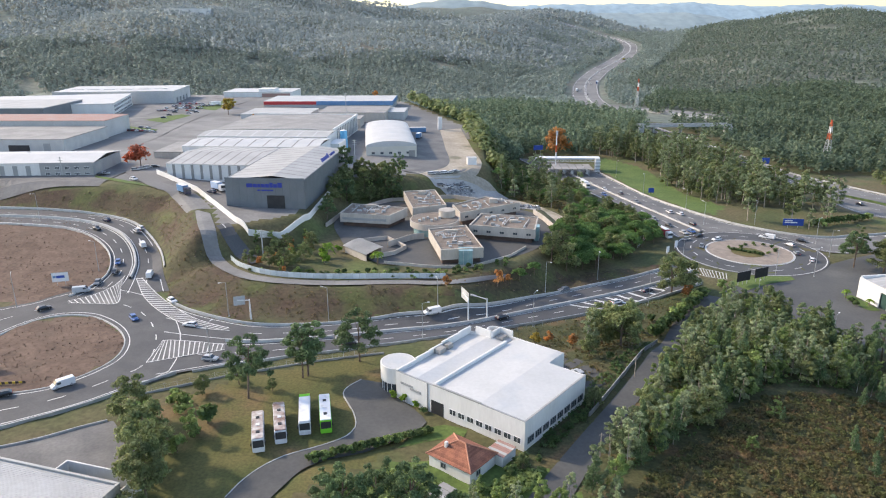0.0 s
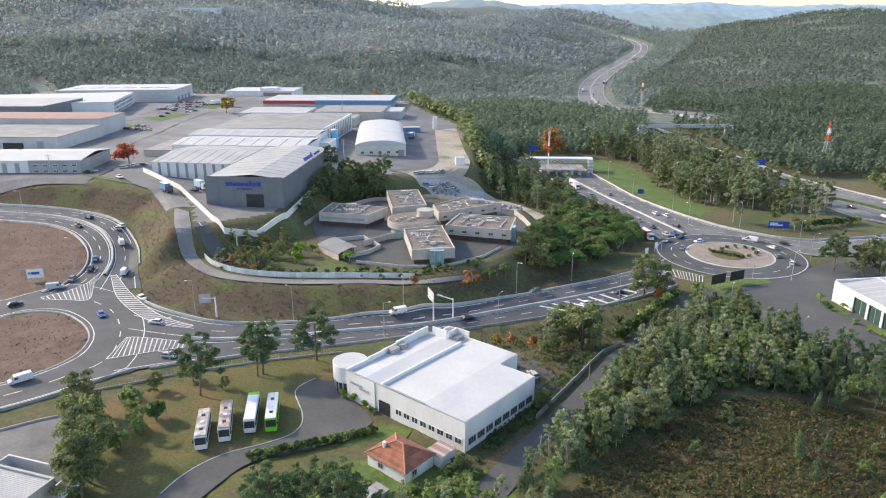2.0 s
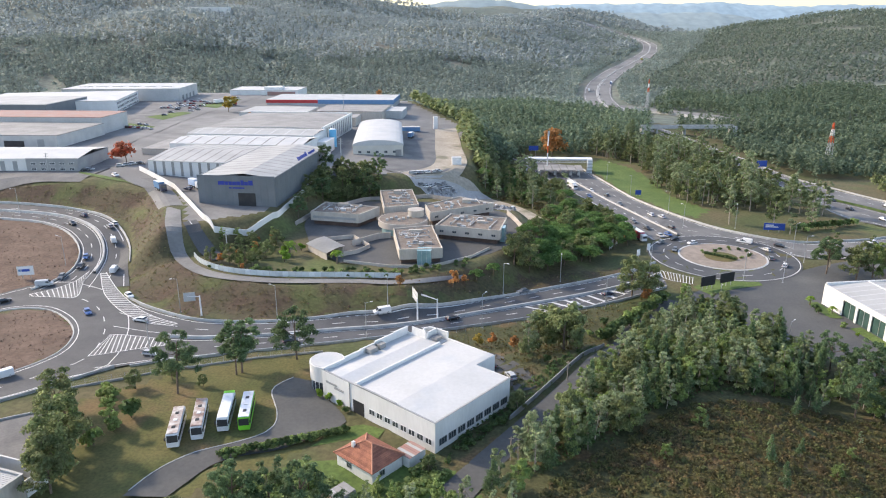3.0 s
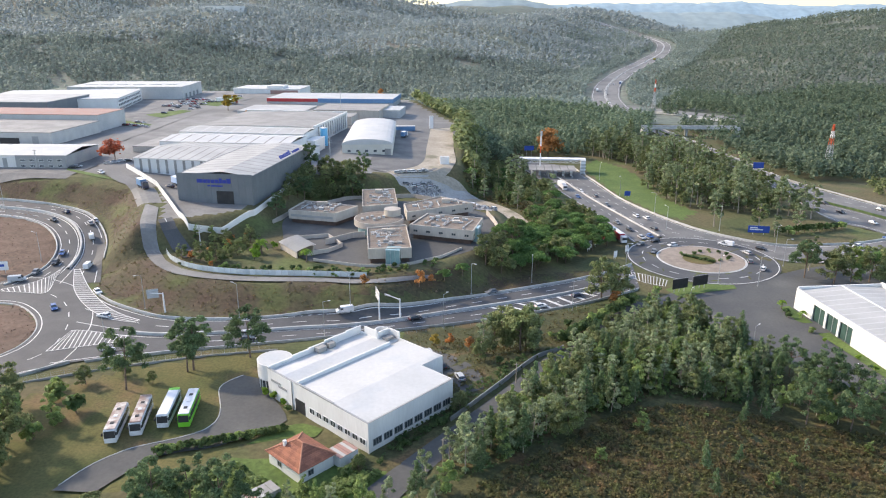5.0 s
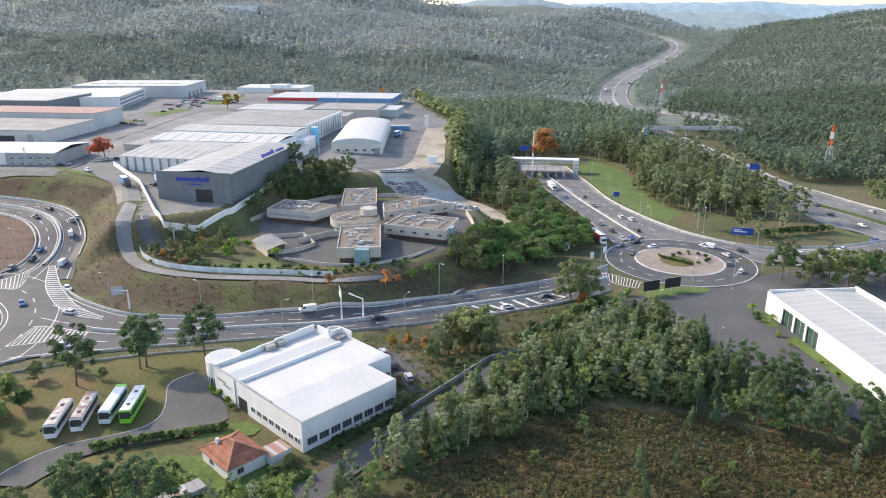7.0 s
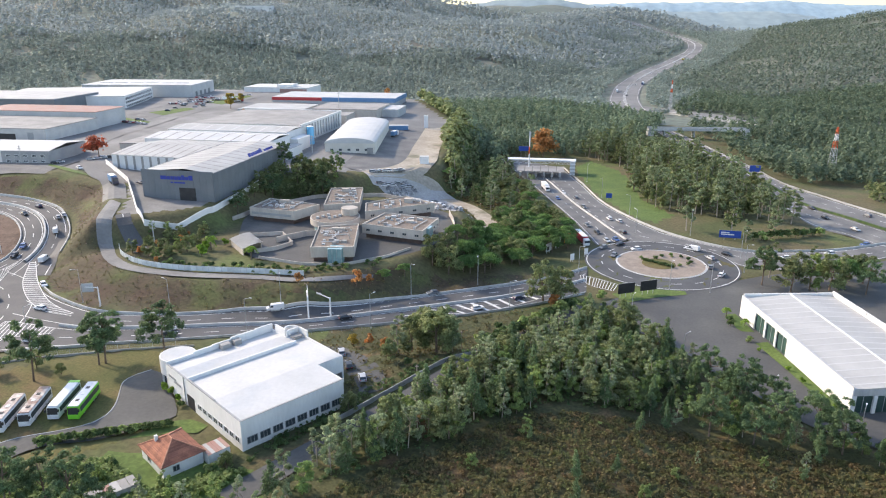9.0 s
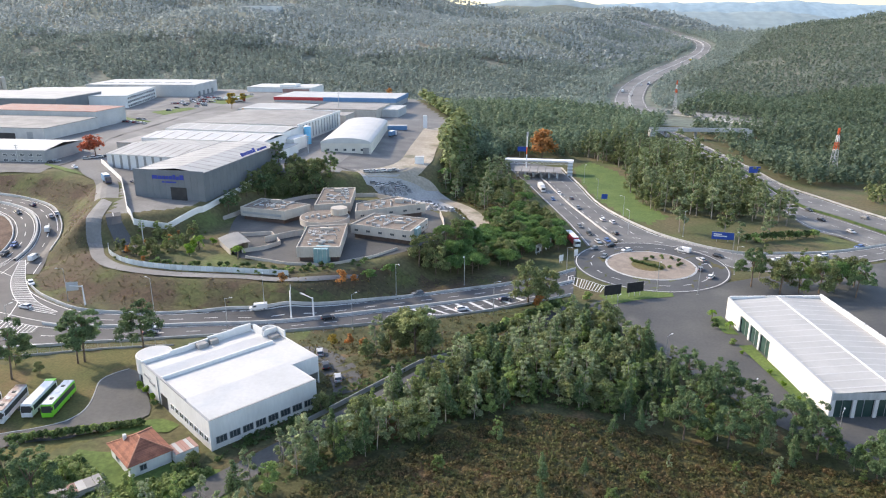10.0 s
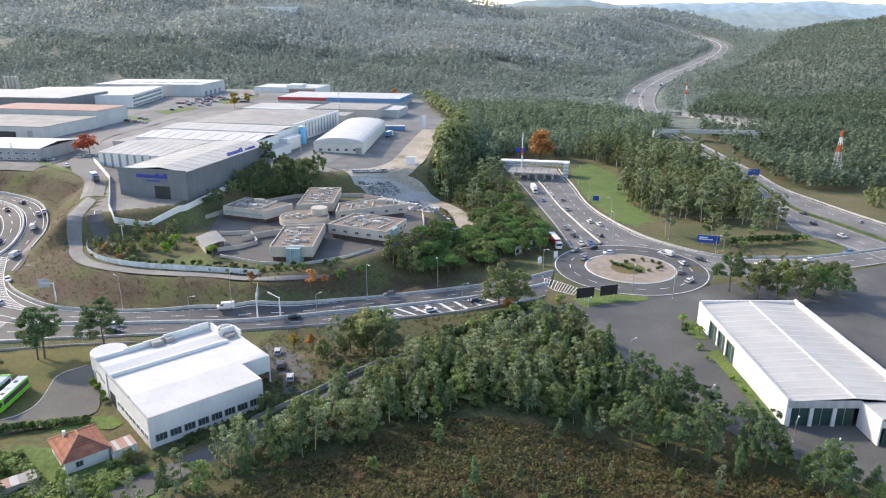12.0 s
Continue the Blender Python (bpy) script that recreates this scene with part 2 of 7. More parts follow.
def inside_by(x, y, poly):
    """Signed distance to a polygon, positive inside."""
    best = np.full(np.shape(x), 1e9)
    odd = np.zeros(np.shape(x), bool)
    for (ax, ay), (bx, by) in zip(poly, poly[1:] + poly[:1]):
        dx, dy = bx - ax, by - ay
        s = np.clip(((x - ax) * dx + (y - ay) * dy) / (dx * dx + dy * dy), 0, 1)
        best = np.minimum(best, np.hypot(x - ax - s * dx, y - ay - s * dy))
        odd ^= ((ay > y) != (by > y)) & (x < dx * (y - ay) / (dy if abs(dy) > 1e-9 else 1e-9) + ax)
    return np.where(odd, best, -best)


ESTATE = [(-420, 420), (-300, 350), (-194, 320), (-140, 312), (-110, 300), (-94, 272), (-84, 246), (-70, 250), (-50, 268), (-44, 330),
          (-6, 350), (26, 385), (28, 540), (-30, 700), (-420, 760)]
OFFICE = [(-76, 228), (-60, 217), (-37, 212), (5, 213), (30, 236), (50, 272), (46, 310), (10, 330), (-36, 318), (-44, 268), (-66, 246)]


def ground_z(x, y):
    """Height of the land."""
    x, y = np.asarray(x, float), np.asarray(y, float)
    road = 0.5 - 5.5 * sm(-60, 85, x)
    near = 0.5 - 5.5 * sm(84, 122, x) + 1.5 * sm(110, 60, y)
    z = near + (road - near) * sm(168, 192, y)
    z = z + 6.5 * sm(212, 290, y) * sm(-84, -125, x) * sm(460, 330, y)
    z = z + (-8 - z) * sm(330, 440, y)
    z = z - 6 * sm(180, 300, x) * sm(410, 480, y) * sm(800, 650, y) - 5 * sm(700, 900, y) * sm(1100, 950, y)
    away = np.abs(x - (180 + (y - 900) * 0.33))
    hill = (121 + 22 * sm(100, -500, x)) * sm(950, 3000, y) + 38 * sm(950, 1500, y) * sm(60, 330, away) * sm(2700, 1700, y)
    hill = hill * (1 - 0.88 * sm(1550, 2250, y) * sm(150, 560, x - 0.12 * y))
    hill = hill + 75 * sm(-150, -900, x) * sm(650, 1900, y) + 30 * sm(300, 700, x) * sm(600, 1300, y) * sm(2700, 1700, y)
    wave = np.sin(x * 0.0061 + 1.3) * np.sin(y * 0.0047 + x * 0.0021) + 0.5 * np.sin(x * 0.0137 + y * 0.009) * np.sin(y * 0.0113 + 2)
    spur = np.abs(np.sin(x * 0.0042 - y * 0.0016 + 0.9 * np.sin(y * 0.0031 + 0.6)))
    gully = np.sin(x * 0.011 + y * 0.004 + 1.7 * np.sin(y * 0.0052)) * np.sin(y * 0.0083 - x * 0.003 + 0.4)
    z = z + hill + (17 * wave + 46 * (spur - 0.6) * sm(1150, 1900, y) * (1 - 0.75 * sm(200, 700, x)) + 9 * gully) * sm(1000, 1600, y) * sm(60, 330, away)
    est = 13.5 + 3.5 * sm(-60, -140, x) - 3 * sm(-40, 20, x)
    z = z + (est - z) * sm(-19, 0, inside_by(x, y, ESTATE))
    z = z + (5.2 - z) * sm(-16, 0, inside_by(x, y, OFFICE)) * sm(6, -10, inside_by(x, y, ESTATE))
    return z

# ---- plan: edges of roads and yards, x y of one edge and of the other ----
MAIN = [(-83.9, 208.0, -69.3, 158.9), (-74.1, 200.5, -61.2, 162.5), (-61.7, 193.9, -53.4, 165.6), (-52.3, 190.6, -46.4, 167.4), (-40.6, 190.6, -36.6, 170.7), (-27.5, 193.1, -24.8, 173.9), (-11.0, 199.2, -9.7, 179.7), (2.1, 201.8, 2.2, 185.6), (15.7, 207.7, 14.9, 192.2), (35.7, 221.6, 33.0, 201.0), (57.8, 235.4, 52.8, 211.1), (74.6, 245.2, 67.9, 219.5), (90.6, 256.1, 82.1, 228.1), (101.6, 266.2, 99.3, 240.4)]
TOLLROAD = [(57.7, 507.5, 100.0, 480.0), (71.8, 453.0, 105.6, 450.3), (80.8, 420.8, 110.3, 426.5), (92.7, 366.4, 117.4, 375.6), (101.8, 326.1, 128.2, 340.6), (107.6, 296.9, 140.1, 317.3)]
BYPASS = [(120.0, 302.2, 135.8, 323.6), (140.4, 297.1, 146.6, 310.9), (154.8, 288.6, 160.9, 299.1), (161.5, 276.2, 173.2, 294.6), (174.7, 273.5, 183.3, 296.4), (201.5, 283.1, 207.5, 302.0), (239.6, 303.2, 247.6, 322.6)]
MOTORWAY = [(190.6, 660.3, 204.0, 672.7), (196.4, 606.5, 210.6, 633.9), (207.4, 518.9, 223.1, 553.1), (215.0, 443.3, 232.1, 492.7), (209.9, 348.4, 235.8, 438.3), (220.9, 322.9, 246.3, 389.7), (235.6, 293.6, 260.3, 341.9)]
HIGHWAY = [(180.6, 794.2, 211.3, 808.3), (177.9, 885.9, 214.5, 898.1), (185.2, 999.7, 227.3, 1019.3), (216.7, 1149.5, 259.6, 1164.4), (271.0, 1315.4, 322.4, 1346.7), (346.1, 1486.6, 398.8, 1503.7), (403.9, 1612.7, 432.5, 1598.7), (431.8, 1770.3, 453.8, 1712.2), (404.3, 1904.0, 441.6, 1893.6), (338.1, 1969.0, 398.8, 1991.6), (279.2, 2016.9, 317.1, 2011.0)]
RAMP = [(197.7, 824.7, 215.9, 898.1), (233.6, 807.4, 247.9, 854.1), (259.5, 768.2, 275.4, 813.4), (284.3, 743.5, 298.2, 773.4), (298.9, 719.8, 311.1, 743.4)]
LOOP = [(-210.5, 305.5, -195.3, 281.8), (-193.9, 303.4, -181.0, 281.6), (-166.5, 299.2, -155.1, 277.1), (-146.7, 294.0, -140.1, 269.9), (-129.0, 284.1, -129.0, 260.2), (-114.6, 269.5, -119.9, 247.7), (-104.2, 253.5, -114.9, 233.7), (-96.2, 235.7, -115.5, 223.2), (-88.1, 219.3, -119.1, 213.2)]
RING = [(-126.5, 173.1, -142.9, 198.5), (-124.5, 185.2, -136.5, 205.2), (-120.0, 194.9, -128.3, 209.9), (-113.7, 199.1, -122.9, 217.1), (-103.7, 198.2, -111.1, 224.3), (-93.3, 190.5, -87.2, 211.9), (-86.4, 181.1, -70.7, 185.5), (-84.0, 171.8, -65.2, 161.3), (-85.1, 165.2, -72.4, 154.2), (-88.7, 159.0, -78.9, 147.2), (-94.3, 153.3, -86.4, 141.2), (-103.6, 150.3, -94.8, 135.5), (-112.6, 147.4, -101.6, 130.7)]
LANE = [(94.3, 229.1, 102.1, 223.7), (80.5, 210.3, 86.2, 205.7), (69.0, 189.4, 74.2, 186.0), (57.4, 168.0, 62.2, 165.2), (45.0, 148.6, 49.4, 145.6), (31.2, 128.4, 36.2, 125.4), (19.8, 111.0, 26.0, 107.4), (12.0, 98.0, 18.0, 94.0)]
YARD = [(103.1, 230.7, 103.3, 216.7), (115.5, 241.5, 114.3, 207.3), (129.3, 248.1, 124.4, 191.4), (145.4, 253.7, 134.4, 177.4), (167.1, 266.1, 144.6, 160.9), (189.4, 276.0, 154.8, 153.6), (212.7, 286.3, 164.1, 147.1), (249.2, 306.3, 177.7, 143.9)]
DRIVE = [(-16.8, 157.3, -9.6, 154.9), (-20.6, 151.6, -7.8, 149.3), (-17.7, 143.7, -1.0, 139.6), (-15.8, 138.0, -1.3, 134.9), (-16.8, 132.3, -11.7, 126.3), (-23.2, 127.7, -19.0, 123.6), (-29.6, 124.4, -24.2, 120.5), (-35.0, 118.0, -27.5, 114.4), (-38.1, 109.7, -29.6, 109.7)]
PLOT = [(-92.9, 126.5, -85.8, 115.1), (-84.3, 130.2, -74.6, 116.8), (-76.0, 135.6, -61.8, 120.4), (-70.9, 138.4, -60.8, 126.3)]
TRACK = [(-95.6, 272.2, -88.2, 267.9), (-87.5, 251.0, -81.3, 251.2), (-81.9, 239.5, -77.3, 241.7), (-79.2, 236.1, -73.8, 236.8), (-70.2, 224.8, -67.3, 228.2), (-58.5, 216.4, -55.6, 220.1), (-37.2, 212.0, -37.0, 216.2), (-11.7, 212.7, -11.9, 216.4), (6.7, 212.9, 6.7, 216.2), (26.2, 224.7, 26.3, 226.2)]
DESCENT = [(-80.9, 251.3, -77.4, 255.8), (-76.7, 245.4, -72.3, 248.5), (-73.2, 242.7, -67.9, 245.8), (-63.7, 233.0, -59.9, 237.9)]
ESTATEROAD = [(-99.1, 272.1, -89.6, 274.7), (-115.2, 297.8, -104.4, 298.7), (-128.9, 309.1, -123.9, 321.9), (-156.2, 344.7, -136.4, 344.4), (-185.4, 393.5, -172.5, 397.0), (-192.0, 456.7, -179.0, 461.2), (-199.2, 526.0, -183.4, 528.7), (-199.0, 618.4, -181.6, 617.9), (-187.7, 706.6, -173.6, 706.1)]
LOT = [(-20.9, 363.2, -0.1, 350.9), (-21.4, 395.6, 24.5, 378.9), (-22.4, 444.4, 22.4, 442.6), (-23.5, 500.6, 17.4, 527.9)]
CARPARK = [(-10.4, 359.4, 5.8, 372.0), (-0.0, 346.4, 24.0, 367.9), (5.7, 346.7, 39.5, 370.3), (21.3, 317.6, 46.3, 306.8)]
OFFICEYARD = [(-18, 232.5, 8, 229.5), (-30, 246, 33, 243), (-37, 265, 45, 262), (-42, 285, 48, 281), (-38, 305, 43, 303), (-22, 322, 20, 322)]
DIRT = [(12, 362, 15, 368), (29, 367, 32, 374), (46, 348, 52, 354), (56, 320, 64, 324), (54, 298, 60, 296)]
SQUARE = [(-196.4, 308.4, -217.4, 345.8), (-174.4, 312.0, -191.8, 345.3), (-151.6, 310.2, -152.0, 344.6)]

# kind, x, y, heading of the cars on the roads
TRAFFIC = [('c', -136.8, 273.6, -36), ('c', -119.9, 271.6, 132), ('v', -112.4, 258.5, 122), ('c', -115.1, 242.4, -69), ('c', -112.9, 234.3, -77), ('c', -114.8, 225.2, -79), ('v', -116.8, 218.0, 21), ('c', -121.5, 203.3, 49), ('v', -99.7, 232.5, 102), ('c', -83.5, 209.4, -45), ('c', -71.1, 190.3, 167), ('c', -90.0, 195.5, -52), ('v', -90.2, 154.1, -136), ('c', -58.3, 168.2, -8), ('c', -22.6, 177.9, 19), ('v', 0.4, 201.1, 202), ('c', 22.3, 202.4, 31), ('c', 75.9, 230.8, 31), ('c', 123.3, 292.1, 204), ('c', 113.3, 282.5, 248), ('c', 145.4, 295.2, 143), ('c', 151.4, 283.6, 111), ('c', 148.8, 272.2, 80), ('c', 150.7, 263.5, 59), ('c', -102.4, 149.5, -155), ('c', 94.2, 382.7, -80), ('c', 97.9, 399.2, -80), ('c', 105.7, 325.8, -72), ('c', 109.4, 314.6, -71), ('c', 112.4, 302.5, -71), ('c', 109.9, 292.6, 230), ('c', 116.5, 304.8, -71), ('c', 117.2, 297.8, 211), ('c', 104.2, 386.3, 100), ('c', 121.4, 335.3, 107), ('c', 89.3, 417.4, -79), ('v', 146.8, 294.5, 140), ('c', 181.2, 287.6, 191), ('c', 201.4, 295.9, 202), ('c', 221.0, 310.3, 208), ('c', 221.8, 355.0, -70), ('c', 227.0, 334.1, -69), ('c', 223.4, 376.9, -74), ('c', 244.5, 362.8, 110), ('c', 159.2, 289.4, -44), ('c', -137.6, 284.1, 150), ('c', -119.5, 274.8, 134), ('c', 46.2, 229.5, 210), ('c', 62.5, 219.6, 29), ('c', -24.8, 181.7, 17), ('c', 106.7, 362.7, -77), ('c', 117.2, 339.1, 106), ('c', 121.0, 316.7, 110), ('v', 350.7, 1446.5, 64), ('c', 282.2, 1280.5, 70), ('v', 234.6, 1116.8, 76), ('c', 209.2, 1009.5, 81), ('c', 301.5, 1323.2, 69), ('c', 207.4, 1051.0, 259)]
# x, y, heading of the parked cars on the estate
PARKED = [(-208.0, 477.2, 80), (-205.3, 477.1, 80), (-201.5, 474.4, 80), (-198.8, 474.4, 80), (-195.1, 471.7, 80), (-192.4, 471.6, 80), (-188.7, 469.0, 80), (-205.9, 490.6, 80), (-200.0, 487.7, 80), (-139.4, 319.2, -40), (-158.5, 332.3, 20), (-159.2, 329.7, 20), (-148.0, 341.7, 20), (-145.7, 344.5, 20), (-144.1, 347.3, 20), (-140.9, 348.7, 20), (-228.3, 646.4, 10), (-222.2, 651.0, 10), (-209.8, 636.6, 10), (-200.8, 627.3, 10), (-214.0, 578.4, 10), (-199.8, 570.5, 10), (-196.3, 577.9, 10), (-218.3, 610.5, 10), (-218.8, 602.2, 10), (-196.7, 664.7, 0), (-194.3, 674.7, 0), (-97.6, 300.5, 150), (-202.2, 718.5, 0), (-196.4, 718.3, 0), (-211.8, 559.9, 10), (-209.7, 542.6, 10)]
LAMPS = [(72.9, 218.7), (31.4, 197.9), (2.1, 201.8), (-30.8, 194.5), (-61.9, 197.8), (60.8, 242.6), (39.2, 226.3), (-2.2, 184.2), (-58.0, 167.5), (-131.1, 205.2), (-119.2, 235.8), (-167.9, 287.9), (129.0, 247.9), (97.6, 259.3), (142.5, 245.9), (150.4, 317.1), (126.6, 317.4), (127.3, 345.3), (118.4, 391.1), (113.8, 437.2), (160.4, 269.1), (163.8, 286.7)]
HATCH_A = [(-103.6, 230.1, -102.1, 231.2), (-93.1, 212.0, -88.6, 213.4), (-81.0, 198.0, -75.4, 199.2), (-69.5, 189.5, -66.7, 192.7), (-59.3, 187.0, -58.8, 188.6)]
HATCH_B = [(-117.6, 210.3, -116.5, 208.8), (-111.9, 215.6, -107.5, 208.2), (-108.6, 222.9, -100.8, 208.7), (-108.3, 232.3, -105.1, 221.0)]
HATCH_C = [(-74.9, 166.7, -75.6, 179.5), (-69.5, 169.0, -73.7, 180.6), (-62.9, 171.9, -65.4, 179.4), (-56.2, 174.3, -57.2, 177.5)]
HATCH_D = [(45.4, 216.2, 51.3, 212.9), (57.2, 222.8, 62.5, 216.7), (68.5, 229.4, 71.7, 222.7), (82.2, 236.5, 84.0, 233.1)]
HATCH_E = [(98.2, 258.0, 97.8, 254.0), (103.5, 255.3, 101.6, 247.0), (111.9, 248.7, 109.1, 242.6)]


def spline(rows, step=2.5):
    """Points along a smooth curve through the rows, whatever their width."""
    p = np.array(rows, float)
    p = np.vstack([2 * p[0] - p[1], p, 2 * p[-1] - p[-2]])
    out = []
    for i in range(1, len(p) - 2):
        n = max(2, int(np.linalg.norm(p[i + 1][:2] - p[i][:2]) / step))
        for s in np.linspace(0, 1, n, endpoint=False):
            a, b, c, d = p[i - 1], p[i], p[i + 1], p[i + 2]
            out.append(0.5 * (2 * b + (c - a) * s + (2 * a - 5 * b + 4 * c - d) * s * s + (3 * b - a - 3 * c + d) * s ** 3))
    out.append(p[-2])
    return np.array(out)


def ribbon(name, rows, material, label, lift=0.06, kind="structure", cuts=5, step=2.5, s0=0.0, s1=1.0, parent=None, category=""):
    """A strip of ground cover between two edges."""
    c = spline(rows, step)
    ks = np.linspace(s0, s1, cuts + 1)
    x = c[:, 0:1] * (1 - ks) + c[:, 2:3] * ks
    y = c[:, 1:2] * (1 - ks) + c[:, 3:4] * ks
    z = ground_z(x, y) + lift
    n, m = x.shape
    verts = np.stack([x, y, z], -1).reshape(-1, 3).tolist()
    faces = [(i * m + j, i * m + j + 1, (i + 1) * m + j + 1, (i + 1) * m + j) for i in range(n - 1) for j in range(m - 1)]
    ob = raw(name, verts, faces, material, parent)
    if ob.data.polygons[0].normal.z < 0:
        ob.data.flip_normals()
    return tagged(ob, label, category, kind=kind) if parent is None else ob


def line_at(rows, k):
    c = spline(rows)
    return np.stack([c[:, 0] * (1 - k) + c[:, 2] * k, c[:, 1] * (1 - k) + c[:, 3] * k], 1)


def resample(line, step):
    d = np.concatenate([[0], np.cumsum(np.hypot(*np.diff(line, axis=0).T))])
    s = np.arange(0, d[-1], step)
    return np.stack([np.interp(s, d, line[:, 0]), np.interp(s, d, line[:, 1])], 1)


def stripe(name, line, width, parent, dash=0.0, gap=0.0, lift=0.1, material=None):
    """Painted line along a path, whole or dashed."""
    p = resample(np.asarray(line), 1.0)
    verts, faces = [], []
    t = np.gradient(p, axis=0)
    t /= np.maximum(np.hypot(t[:, 0], t[:, 1]), 1e-6)[:, None]
    nrm = np.stack([-t[:, 1], t[:, 0]], 1) * width / 2
    a, b = p + nrm, p - nrm
    za, zb = ground_z(a[:, 0], a[:, 1]) + lift, ground_z(b[:, 0], b[:, 1]) + lift
    for i in range(len(p) - 1):
        if dash and (i % (dash + gap)) >= dash:
            continue
        k = len(verts)
        for q in (i, i + 1):
            verts += [(a[q][0], a[q][1], za[q]), (b[q][0], b[q][1], zb[q])]
        faces.append((k, k + 1, k + 3, k + 2))
    ob = raw(name, verts, faces, material or PAINT_LINE, parent)
    if faces and ob.data.polygons[0].normal.z < 0:
        ob.data.flip_normals()
    return ob


def barrier(name, line, height, width, material, label, category, lift=0.0, kind="structure"):
    """A continuous upstand along a path."""
    p = resample(np.asarray(line), 2.0)
    t = np.gradient(p, axis=0)
    t /= np.maximum(np.hypot(t[:, 0], t[:, 1]), 1e-6)[:, None]
    nrm = np.stack([-t[:, 1], t[:, 0]], 1) * width / 2
    verts, faces = [], []
    for i in range(len(p)):
        z = gz(*p[i]) + lift
        for s, h in ((1, -0.2), (0.6, height), (-0.6, height), (-1, -0.2)):
            verts.append((p[i][0] + nrm[i][0] * s, p[i][1] + nrm[i][1] * s, z + h))
    for i in range(len(p) - 1):
        for j in range(3):
            faces.append((i * 4 + j, i * 4 + j + 1, i * 4 + j + 5, i * 4 + j + 4))
    return tagged(raw(name, verts, faces, material), label, category, kind=kind)


# ---- land ----
ROADS = (MAIN, TOLLROAD, BYPASS, MOTORWAY, HIGHWAY, RAMP, LOOP, RING, LANE, YARD, DRIVE, PLOT, TRACK, DESCENT, ESTATEROAD, LOT, CARPARK, OFFICEYARD, DIRT, SQUARE)


def axis(stops):
    out = [stops[0][0]]
    for a, b, d in stops:
        n = max(1, round((b - a) / d))
        out += list(np.linspace(a, b, n + 1)[1:])
    return np.array(out)


gx = axis([(-3200, -1200, 80), (-1200, -420, 26), (-420, -230, 8), (-230, 260, 2.5), (260, 480, 6), (480, 1300, 26), (1300, 3400, 80)])
gy = axis([(-150, 80, 12), (80, 330, 2.5), (330, 560, 5), (560, 1100, 12), (1100, 2200, 25), (2200, 4600, 80)])
GX, GY = np.meshgrid(gx, gy)
GZ = ground_z(GX, GY)
near_road = np.zeros(GX.shape, bool)
for rows in ROADS:
    c = spline(rows)
    edge = [tuple(p) for p in c[:, :2]] + [tuple(p) for p in c[::-1, 2:]]
    lo, hi = np.min(edge, 0) - 3, np.max(edge, 0) + 3
    sel = (GX > lo[0]) & (GX < hi[0]) & (GY > lo[1]) & (GY < hi[1])
    if sel.any():
        near_road[sel] |= inside_by(GX[sel], GY[sel], edge) > 0.2
GZ = GZ - 0.45 * near_road
rough = np.random.RandomState(3).rand(*GX.shape) - 0.5
GZ += rough * 0.35 * ~near_road * (inside_by(GX, GY, ESTATE) < 0)

land_mat = mat("land", (0.07, 0.085, 0.03), (0.12, 0.1, 0.05), 0.05, 0.95, fine=0.3, fine_scale=0.8, c3=(0.1, 0.125, 0.04), c3_scale=0.03, bump=0.5)
# Hill ground is paler and greyer than near land, haze put into its colour.
far_mat = mat("hazed_hill_ground", (0.13, 0.16, 0.13), (0.17, 0.185, 0.15), 0.012, 0.95, fine=0.35, fine_scale=0.12, c3=(0.2, 0.19, 0.15), c3_scale=0.005, c3_at=0.56, bump=0.5)
lawn_poly = [(-75, 118), (-66, 142), (-48, 158), (-30, 166), (-12, 171), (-6, 150), (-4, 128), (-40, 100), (-70, 100)]
soil_a = [(-132, 176), (-120, 195), (-104, 198.5), (-93, 190.5), (-86, 181), (-84, 172), (-88, 159), (-95, 152), (-112, 147), (-135, 150)]
soil_b = [(-212, 296), (-187, 291.5), (-160, 286), (-146, 281.5), (-135, 273), (-123, 255), (-115.5, 236), (-115, 224), (-121, 212), (-132, 208), (-150, 214), (-215, 240)]
slope_mat = mat("cut_slope", (0.085, 0.056, 0.037), (0.075, 0.068, 0.034), 0.09, 0.95, fine=0.35, fine_scale=0.9, bump=0.6, c3=(0.09, 0.1, 0.035), c3_scale=0.06, c3_at=0.53)
heath_mat = mat("heath", (0.085, 0.08, 0.035), (0.065, 0.075, 0.03), 0.12, 0.95, fine=0.4, fine_scale=1.4, bump=0.8, c3=(0.15, 0.1, 0.05), c3_scale=0.1)
MEADOW = [(118, 392), (108, 480), (122, 505), (138, 470), (142, 430), (140, 390), (150, 352), (138, 335), (128, 352)]
CUT = [(-205, 306), (-140, 296), (-112, 274), (-97, 245), (-88, 216), (-70, 201), (-52, 192), (-28, 195), (2, 206), (40, 226), (85, 252), (95, 262), (60, 250), (20, 226), (-10, 216), (-56, 219), (-78, 234), (-92, 262), (-110, 294), (-140, 306), (-205, 316)]
verts = np.stack([GX, GY, GZ], -1).reshape(-1, 3).tolist()
W = len(gx)
faces = [(j * W + i, j * W + i + 1, (j + 1) * W + i + 1, (j + 1) * W + i) for j in range(len(gy) - 1) for i in range(W - 1)]
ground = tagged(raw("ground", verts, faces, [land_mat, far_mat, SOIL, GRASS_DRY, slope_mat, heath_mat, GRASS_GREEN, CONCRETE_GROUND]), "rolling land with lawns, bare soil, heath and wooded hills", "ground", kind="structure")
cx, cy = (GX[:-1, :-1] + GX[1:, 1:]) / 2, (GY[:-1, :-1] + GY[1:, 1:]) / 2
index = np.zeros(cx.shape, int)
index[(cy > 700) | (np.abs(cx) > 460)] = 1
